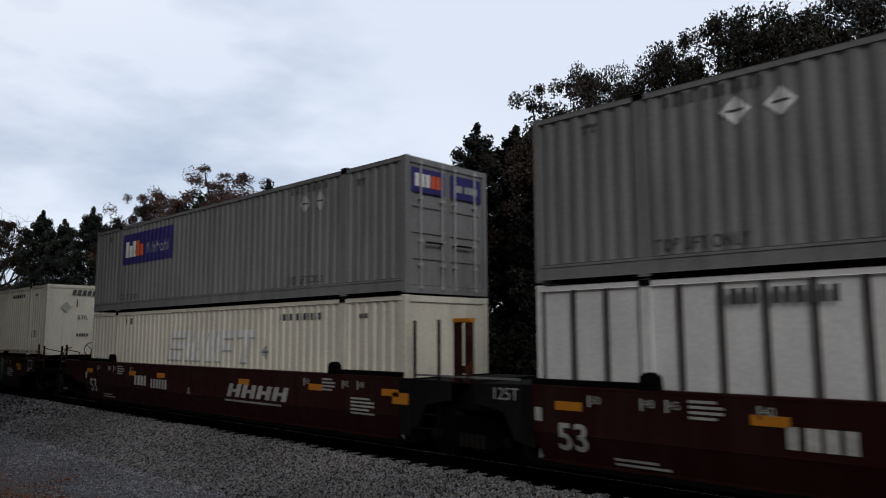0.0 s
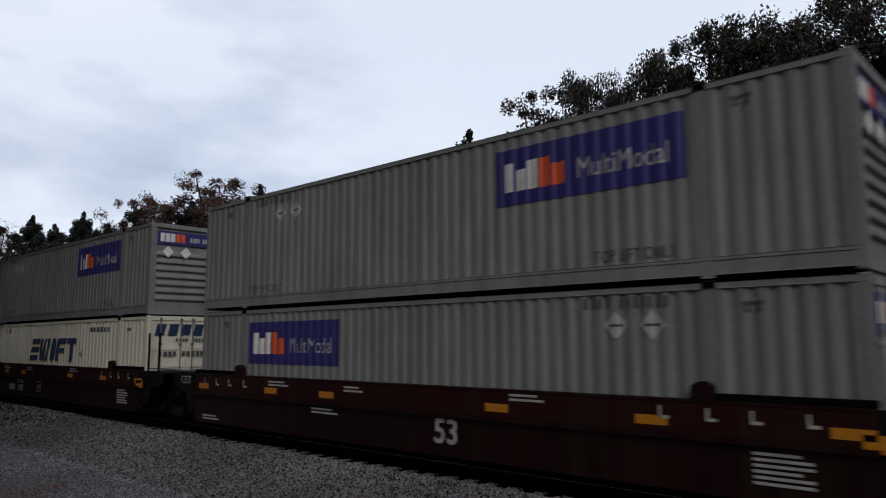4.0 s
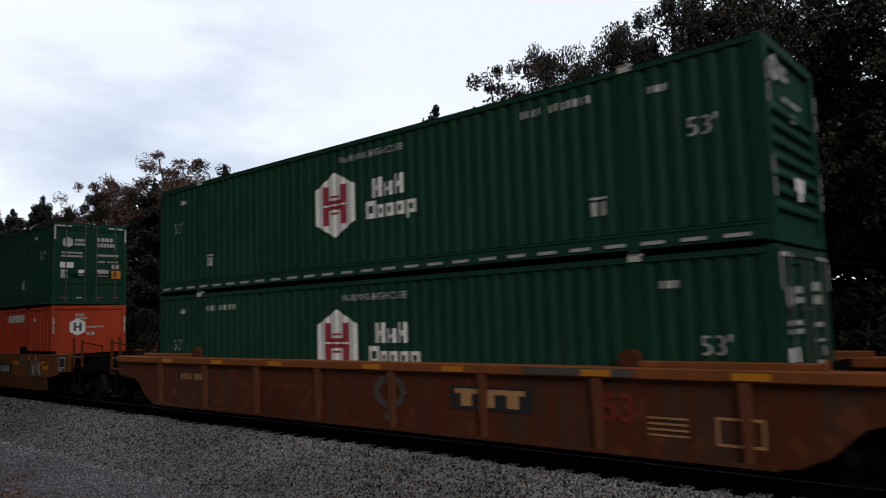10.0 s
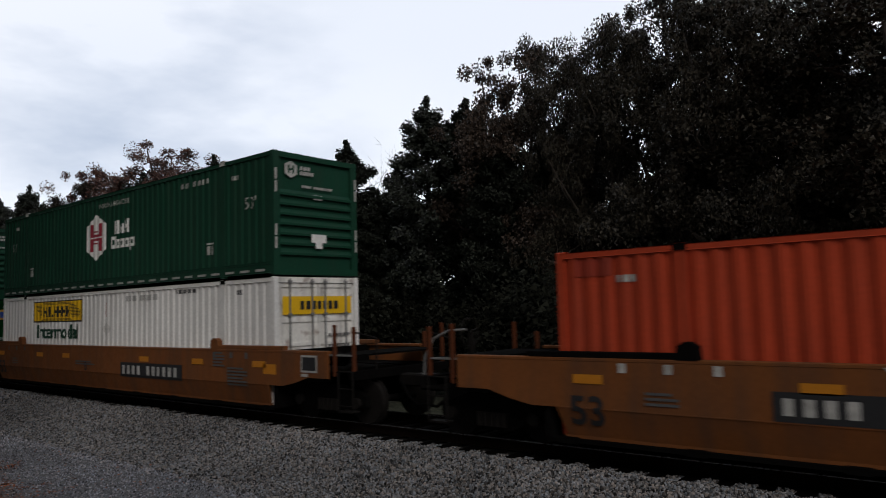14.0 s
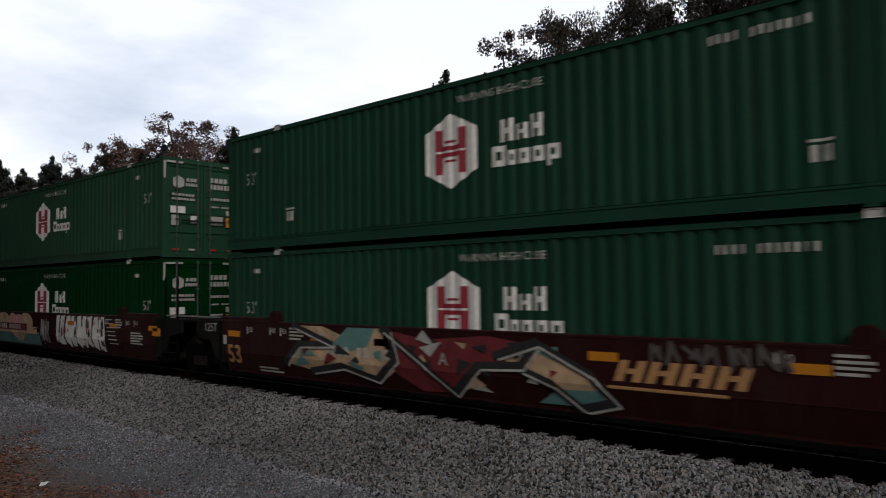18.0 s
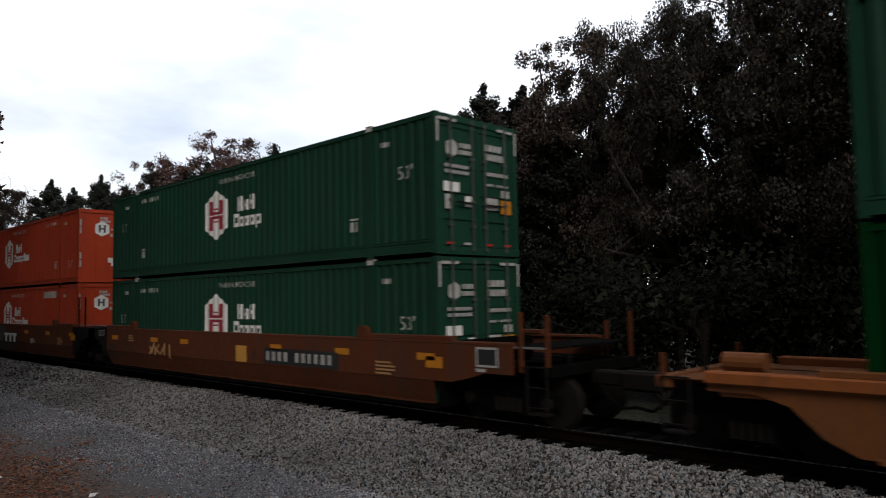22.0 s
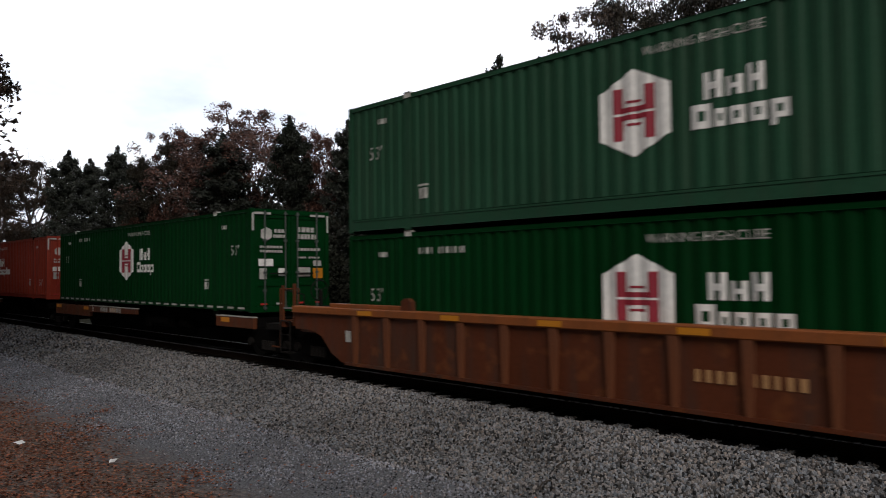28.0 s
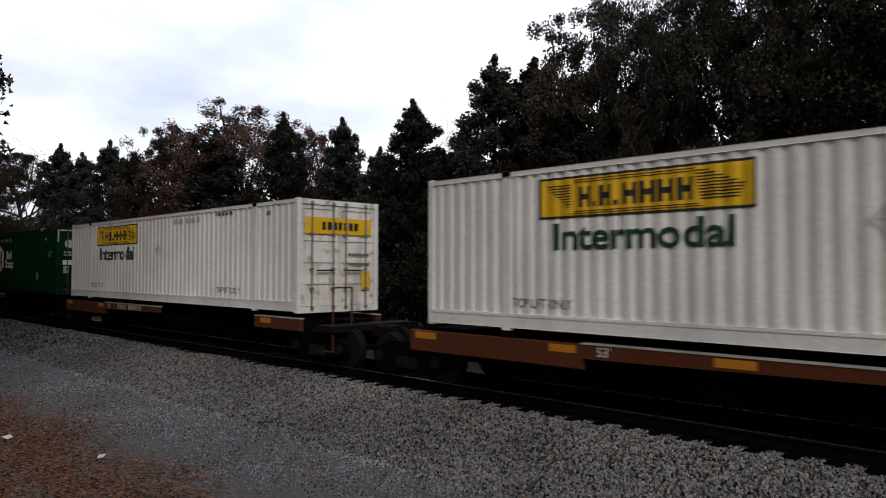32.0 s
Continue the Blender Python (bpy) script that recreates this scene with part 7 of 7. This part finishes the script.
def limb(b, a, c, r0, r1, bend, rng, n=4):
    pts = []
    off = Vector((rng.uniform(-1, 1), rng.uniform(-1, 1), rng.uniform(-0.2, 0.6))) * bend
    for i in range(n + 1):
        t = i / n
        pts.append(a.lerp(c, t) + off * math.sin(t * math.pi))
    for i in range(n):
        b.tube(pts[i], pts[i + 1], r0 + (r1 - r0) * i / n, 5, r0 + (r1 - r0) * (i + 1) / n)
    return pts


def leaves_at(vs, fs, centre, radius, count, size, rng, flat=0.8):
    for _ in range(count):
        d = Vector((rng.gauss(0, 1), rng.gauss(0, 1), rng.gauss(0, 1) * flat))
        d = d.normalized() * radius * rng.random() ** 0.45
        p = centre + Vector((d.x, d.y, d.z * flat))
        u = Vector((rng.uniform(-1, 1), rng.uniform(-1, 1), rng.uniform(-0.6, 0.6))).normalized()
        w = u.orthogonal().normalized()
        w = (w * math.cos(3) + u.cross(w) * rng.uniform(-1, 1)).normalized()
        s = size * rng.uniform(0.6, 1.3)
        o = len(vs)
        vs += [tuple(p + u * s), tuple(p - u * s * 0.6 + w * s * 0.62), tuple(p - u * s * 0.6 - w * s * 0.62)]
        fs.append((o, o + 1, o + 2))


def broad_tree(seed, height, spread, leaf_n, size):
    """Trunk, limbs and clustered leaves of a broad-leaved tree, unit metres."""
    rng = random.Random(seed)
    b = MB()
    base, fork = Vector((0, 0, -0.3)), Vector((rng.uniform(-0.3, 0.3), rng.uniform(-0.3, 0.3), height * 0.30))
    limb(b, base, fork, height * 0.022, height * 0.016, 0.2, rng)
    vs, fs = [], []
    tips = []
    for i in range(13):
        a = i * 2.4 + rng.uniform(-0.4, 0.4)
        up = 0.34 + 0.60 * (i / 12)
        reach = spread * (1.0 - 0.72 * ((i / 12) ** 1.7)) * rng.uniform(0.75, 1.08)
        tip = Vector((math.cos(a) * reach, math.sin(a) * reach, height * up))
        st = fork.lerp(Vector((0, 0, height * 0.7)), rng.random() * 0.8) if i > 3 else fork
        pts = limb(b, st, tip, height * 0.009, height * 0.003, 0.5, rng)
        tips.append(tip)
        for k in range(4):
            t2 = pts[2].lerp(tip, rng.random()) + Vector((rng.uniform(-1, 1), rng.uniform(-1, 1), rng.uniform(-0.3, 0.7))) * spread * 0.28
            limb(b, pts[3], t2, height * 0.003, height * 0.001, 0.2, rng, 2)
            tips.append(t2)
    tips.append(Vector((0, 0, height * 0.93)))
    per = leaf_n // (len(tips) * 4)
    for t in tips:
        for k in range(4):
            cpt = t + Vector((rng.gauss(0, 1), rng.gauss(0, 1), rng.gauss(0, 0.7))) * spread * 0.12
            cpt.z = min(cpt.z, height * 0.94)
            leaves_at(vs, fs, cpt, spread * rng.uniform(0.065, 0.15), per, size, rng)
    return b, vs, fs


def cone_tree(seed, height, spread, leaf_n, size):
    """A broad evergreen: leafy boughs that turn up at their tips, in uneven lobes up to a blunt leader."""
    rng = random.Random(seed)
    b = MB()
    limb(b, Vector((0, 0, -0.3)), Vector((rng.uniform(-0.2, 0.2), 0, height * 0.97)), height * 0.018, 0.02, 0.15, rng, 6)
    vs, fs = [], []
    n = 62
    for i in range(n):
        t = (i / (n - 1)) ** 0.9
        z = height * (0.08 + 0.84 * t)
        a = i * 2.4 + rng.uniform(-0.3, 0.3)
        reach = spread * (1 - t) ** 0.48 * rng.uniform(0.62, 1.06) + 0.16
        rise = reach * rng.uniform(-0.05, 0.40) + 0.15
        tip = Vector((math.cos(a) * reach, math.sin(a) * reach, z + rise))
        pts = limb(b, Vector((0, 0, z - reach * 0.1)), tip, 0.035, 0.012, 0.1, rng, 2)
        m = max(4, int(leaf_n / n / 5))
        for k in range(4):
            c_ = Vector((0, 0, z)).lerp(tip, 0.34 + 0.22 * k)
            leaves_at(vs, fs, c_, 0.28 + reach * (0.19 - 0.02 * k), m, size, rng, 0.7)
        # an upright tuft at the bough's end
        leaves_at(vs, fs, tip + Vector((0, 0, 0.15)), 0.30 + 0.06 * reach, m, size, rng, 0.9)
    for dz, r in ((0.93, 0.34), (0.96, 0.24), (0.985, 0.16)):
        leaves_at(vs, fs, Vector((rng.uniform(-0.08, 0.08), rng.uniform(-0.08, 0.08), height * dz)), r, 150, size, rng, 1.5)
    return b, vs, fs


def bare_tree(seed, height, spread):
    rng = random.Random(seed)
    b = MB()
    fork = Vector((0, 0, height * 0.5))
    limb(b, Vector((0, 0, -0.3)), fork, 0.10, 0.05, 0.1, rng)
    for i in range(18):
        a = i * 2.4
        r = rng.uniform(0.2, 1.0)
        st = fork.lerp(Vector((0, 0, height * 0.85)), rng.random())
        tip = Vector((math.cos(a) * spread * r, math.sin(a) * spread * r, height * rng.uniform(0.68, 1.0 - 0.15 * r)))
        pts = limb(b, st, tip, 0.020, 0.007, 0.3, rng)
        for k in range(9):
            q = pts[1 + k % 4]
            limb(b, q, q + Vector((rng.uniform(-1, 1), rng.uniform(-1, 1), rng.uniform(0.0, 0.8))) * spread * 0.35, 0.008, 0.004, 0.1, rng, 2)
    return b, [], []


def tree_meshes(made, name):
    b, vs, fs = made
    trunk = b.mesh(name + "_trunk", M_BARK)
    crown = None
    if vs:
        crown = bpy.data.meshes.new(name + "_crown")
        crown.from_pydata(vs, [], fs)
    return trunk, crown


FORMS = {
    "oak_a": tree_meshes(broad_tree(21, 12.0, 4.6, 54000, 0.072), "oak"),
    "oak_b": tree_meshes(broad_tree(34, 12.0, 5.2, 56000, 0.072), "oak"),
    "oak_c": tree_meshes(broad_tree(47, 12.0, 4.2, 52000, 0.072), "oak"),
    "cone_a": tree_meshes(cone_tree(5, 12.0, 2.3, 36000, 0.094), "evergreen"),
    "cone_b": tree_meshes(cone_tree(9, 12.0, 2.7, 39000, 0.094), "evergreen"),
    "oak_fine": tree_meshes(broad_tree(60, 12.0, 5.0, 46000, 0.077), "oak"),
    "far_oak": tree_meshes(broad_tree(71, 12.0, 5.0, 13000, 0.17), "oak"),
    "far_cone": tree_meshes(cone_tree(13, 12.0, 4.0, 13000, 0.17), "evergreen"),
    "shade_oak": tree_meshes(broad_tree(83, 12.0, 5.0, 12000, 0.30), "oak"),
    "bare": tree_meshes(bare_tree(3, 12.0, 2.4), "bare_tree"),
}
CROWN_R = {"oak_a": 5.2, "oak_b": 5.8, "oak_c": 4.8, "oak_fine": 5.6, "cone_a": 2.5, "cone_b": 2.9, "bare": 2.6}
CROWNS = {}


def tree(form, x, y, top, leaves, label, turn, wide=1.0, group="trees behind the track"):
    """Place a tree so that its top stands at the height top."""
    trunk, crown = FORMS[form]
    z0 = ground_height(x, y)
    k = (top - z0) / 12.0
    t = thing("tree", label, "tree", group, Matrix.Translation((x, y, z0)) @ pose(0, 0, 0, 0, 0, turn) @ Matrix.Diagonal((k * wide, k * wide, k, 1)))
    piece("trunk", trunk, t)
    if crown:
        key = (form, leaves.name)
        if key not in CROWNS:
            cm = crown.copy()
            cm.materials.append(leaves)
            CROWNS[key] = cm
        piece("crown", CROWNS[key], t)
    return t


DARK_OAK, RED_OAK, EVER, BARE = "dark green leafy oak tree in dusk light", "oak tree with thinning russet autumn leaves", "dark evergreen tree with ragged boughs", "slender bare grey tree"
BROWN_OAK = "oak tree with brown-green autumn leaves"
# bearing to the left of the track's square, elevation of the top, half the crown's breadth in degrees, form, leaves, label, row behind the track
for az, el, half, form, lv, label, row in (
    (-16, 24.0, 9.0, "oak_b", L_OAK, DARK_OAK, 23.0), (-4, 24.0, 8.0, "oak_a", L_OAK, DARK_OAK, 24.0), (5.5, 24.0, 7.5, "oak_c", L_OAK, DARK_OAK, 22.5), (12.5, 24.2, 6.0, "oak_b", L_OAK, DARK_OAK, 25.0),
    (17.6, 24.0, 5.0, "oak_a", L_OAK, DARK_OAK, 23.0), (22.3, 23.7, 4.4, "oak_c", L_OAK, DARK_OAK, 24.5), (26.2, 21.9, 3.8, "oak_b", L_OAK, DARK_OAK, 24.0), (29.6, 21.3, 3.4, "oak_a", L_OAK, DARK_OAK, 26.0),
    (33.3, 20.7, 4.2, "oak_c", L_BROWN, BROWN_OAK, 25.0), (31.5, 13.5, 3.4, "cone_b", L_PINE, EVER, 27.0), (18.0, 11.0, 3.6, "cone_a", L_PINE, EVER, 28.0),
    (40.7, 16.7, 3.4, "cone_b", L_PINE, EVER, 24.0), (37.6, 16.4, 3.2, "cone_a", L_PINE, EVER, 26.0), (35.0, 14.0, 3.0, "cone_b", L_PINE, EVER, 23.5), (43.2, 11.6, 2.0, "cone_a", L_PINE, EVER, 25.0),
    (47.2, 13.4, 3.0, "cone_b", L_PINE, EVER, 24.0), (49.9, 9.7, 1.9, "cone_a", L_PINE, EVER, 24.0), (44.8, 9.6, 2.0, "cone_b", L_PINE, EVER, 23.5), (52.8, 11.9, 2.0, "cone_a", L_PINE, EVER, 24.5), (54.9, 11.6, 2.3, "oak_fine", L_RUSSET, RED_OAK, 28.0),
    (57.4, 12.1, 2.1, "cone_b", L_PINE, EVER, 25.0), (60.5, 12.9, 4.2, "oak_fine", L_RUSSET, RED_OAK, 28.0), (64.9, 11.3, 2.6, "oak_fine", L_RUSSET, RED_OAK, 27.5), (62.4, 10.6, 2.4, "cone_a", L_PINE, EVER, 25.0), (66.4, 10.2, 2.0, "oak_c", L_OAK, DARK_OAK, 25.0),
    (69.8, 9.3, 1.7, "cone_b", L_PINE, EVER, 24.0), (68.2, 8.5, 1.6, "cone_a", L_PINE, EVER, 25.0), (71.6, 8.3, 1.6, "cone_a", L_PINE, EVER, 24.5), (73.0, 8.8, 1.7, "cone_b", L_PINE, EVER, 24.0),
    (75.3, 8.3, 1.9, "oak_c", L_BROWN, RED_OAK, 25.0), (77.2, 8.2, 2.0, "oak_b", L_BROWN, RED_OAK, 24.0), (79.0, 7.8, 2.0, "oak_a", L_BROWN, RED_OAK, 24.0), (80.6, 7.2, 2.0, "oak_c", L_OAK, DARK_OAK, 24.0), (82.0, 6.8, 2.0, "oak_b", L_BROWN, RED_OAK, 23.0),
    (44.0, 14.2, 0.8, "bare", L_OAK, BARE, 30.0), (45.2, 12.2, 0.8, "bare", L_OAK, BARE, 30.0), (75.0, 9.3, 1.3, "bare", L_OAK, BARE, 30.0), (73.9, 8.9, 1.2, "bare", L_OAK, BARE, 31.0),
):
    d = row / math.cos(radians(az))
    x, y, top = -row * math.tan(radians(az)), row, EYE[2] + d * math.tan(radians(el))
    tree(form, x, y, top, lv, label, az * 37 % 360, (1.5 if "cone" in form else 1.9) * d * math.tan(radians(half)) / (CROWN_R[form] * (top - ground_height(x, y)) / 12.0))
# a second, lower row that closes the wood
for i in range(30):
    x = 14 - i * 4.3
    r_ = random.Random(i)
    tree(("far_oak", "far_oak", "far_oak", "far_cone")[i % 4], x + r_.uniform(-1, 1), 30 + r_.uniform(-1.5, 2.5), r_.uniform(8.0, 9.4) + (2.0 if i < 8 else 0.0), (L_OAK, L_PINE, L_BROWN)[i % 3], DARK_OAK, i * 71 % 360, 1.25)
# low evergreens that fill the gap under the crowns
for x, y, top in ((-1.5, 28.0, 6.6), (-4.2, 27.2, 7.2), (-6.8, 28.2, 6.4), (-9.6, 27.4, 7.0), (-12.6, 28.0, 6.5)):
    tree("far_cone", x, y, top, L_PINE, EVER, x * 53 % 360, 1.0)
# the tree that overhangs the path
tree("oak_fine", -31.0, -0.5, 20.5, L_BROWN, "oak tree with thin brown leaves over the gravel path", 40, 0.95, "trees by the path")
tree("oak_fine", -39.0, -0.2, 20.0, L_BROWN, "oak tree with thin brown leaves over the gravel path", 130, 0.9, "trees by the path")
# few of these show; the row is carried on to shade the far train
for x, y, top, turn in ((-48, 2.6, 15.5, 20), (-55, 3.4, 16.5, 200), (-62, 4.0, 17.0, 80), (-70, 4.8, 17.0, 300), (-79, 5.4, 17.0, 150), (-90, 6.2, 18.0, 45), (-104, 7.2, 18.0, 260)):
    tree("far_oak", x, y, top, L_BROWN, "oak tree with brown autumn leaves beside the path, set to shade the train", turn, 0.8, "trees by the path")

# a back row added mostly out of view, to block light on the train
for i in range(9):
    r_ = random.Random(500 + i)
    tree("oak_fine" if i < 4 else "shade_oak", -27.0 - i * 7.5 + r_.uniform(-1, 1), -6.0 + r_.uniform(-1.5, 1.5), 17.5 + r_.uniform(-1, 1.5), (L_BROWN, L_OAK)[i % 2], "oak tree with brown autumn leaves beside the path, set to shade the train", i * 97 % 360, 0.95, "trees by the path")

# tall trees added, mostly out of view, to keep sun off the far train
for x, y, top, turn in ((-12.0, -5.6, 25.0, 30), (-17.5, -5.0, 26.0, 170), (-23.0, -5.2, 25.0, 250), (-20.0, -11.0, 25.0, 90), (-27.5, -3.6, 24.0, 310), (-34.0, -4.5, 24.0, 200)):
    tree("oak_fine" if y > -6 and x < -15 else "shade_oak", x, y, top, L_OAK, "tall leafy oak tree added to shade the train", turn, 0.48, "trees by the path")

# unseen trees added on the walker's own side, to cut light on the train
for i in (0, 2, 3, 6):
    r_ = random.Random(300 + i)
    tree(("shade_oak", "shade_oak", "far_cone", "shade_oak")[i % 4], -9.0 + i * 5.0 + r_.uniform(-1, 1), -8.5 + r_.uniform(-2.0, 1.0), 14.5 + r_.uniform(-1, 2), (L_OAK, L_BROWN, L_PINE)[i % 3], "leafy oak tree added out of view to cut light" if i % 4 != 2 else EVER, i * 83 % 360, 1.1, "trees by the path")


def bush(seed):
    rng = random.Random(seed)
    vs, fs = [], []
    b = MB()
    for i in range(9):
        c_ = Vector((rng.uniform(-1.4, 1.4), rng.uniform(-0.9, 0.9), rng.uniform(0.5, 3.0)))
        limb(b, Vector((0, 0, -0.2)), c_, 0.04, 0.012, 0.15, rng, 3)
        leaves_at(vs, fs, c_, rng.uniform(0.7, 1.2), 560, 0.08, rng)
    return b, vs, fs


for i in range(3):
    FORMS[f"bush_{i}"] = tree_meshes(bush(50 + i), "bush")
for i in range(52):
    r_ = random.Random(100 + i)
    x, y = 12 - i * 2.0 + r_.uniform(-0.6, 0.6), 19.0 + r_.uniform(-0.8, 1.8)
    if i > 40:
        x, y = -37.0 - (i - 41) * 3.2, 2.6 + (i - 41) * 0.42      # a few crowd the path far along the line
    trunk, crown = FORMS[f"bush_{i % 3}"]
    k = r_.uniform(0.95, 1.5)
    t = thing("bush", "dark leafy undergrowth at the wood's edge", "bush", "undergrowth behind the track", Matrix.Translation((x, y, ground_height(x, y))) @ pose(0, 0, 0, 0, 0, i * 67 % 360) @ Matrix.Diagonal((k, k, k, 1)))
    piece("stem", trunk, t)
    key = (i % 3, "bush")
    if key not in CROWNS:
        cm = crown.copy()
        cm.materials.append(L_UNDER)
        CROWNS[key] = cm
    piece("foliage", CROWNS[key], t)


# ---- what moves: every wagon and its load rolls along the track ----
def curled_leaf(b):
    b.prism([(-0.05, 0.0), (-0.02, -0.02), (0.05, 0.0), (0.0, 0.003)], -0.002, 0.002)
    b.prism([(-0.05, 0.0), (0.0, 0.0), (0.05, 0.0), (-0.01, 0.02)], -0.002, 0.002)
    b.v = [(x, y + 0.5 * abs(z), z) for x, y, z in b.v]


LEAF = cached("blown_leaf", "blown_leaf", M_LEAF_LITTER, curled_leaf)
blown = tagged(new("blown_leaf", LEAF), "dry brown leaf whirled up by the passing train", "leaf")


def motions():
    # one leaf lies on the bank until the draught lifts it over the train
    walk(blown, [(0.0, pose(-4.6, 2.0, 0.14)), (27.9, pose(-4.6, 2.0, 0.14)), (28.2, pose(-4.6, 2.2, 1.0, 10, 30, 20)), (28.5, pose(-4.05, 2.62, 2.6, 20, 70, 40)), (28.8, pose(-3.5, 2.95, 3.2, 20, 100, 45)),
                 (29.0, pose(-3.0, 2.90, 3.52, 15, 70, 45)), (29.15, pose(-2.6, 2.8, 4.0, 10, 30, 60)), (29.8, pose(0.5, 1.0, 5.0, 20, 20, 120)), (31.0, pose(3.5, -1.5, 2.5, 10, 10, 190)), (32.0, pose(4.5, -3.5, 0.6, 0, 0, 220))])
    for ob, x, z in MOVERS:
        walk(ob, [(t, pose(x + s, TRACK_Y, z)) for t, s in RUN])


motions()
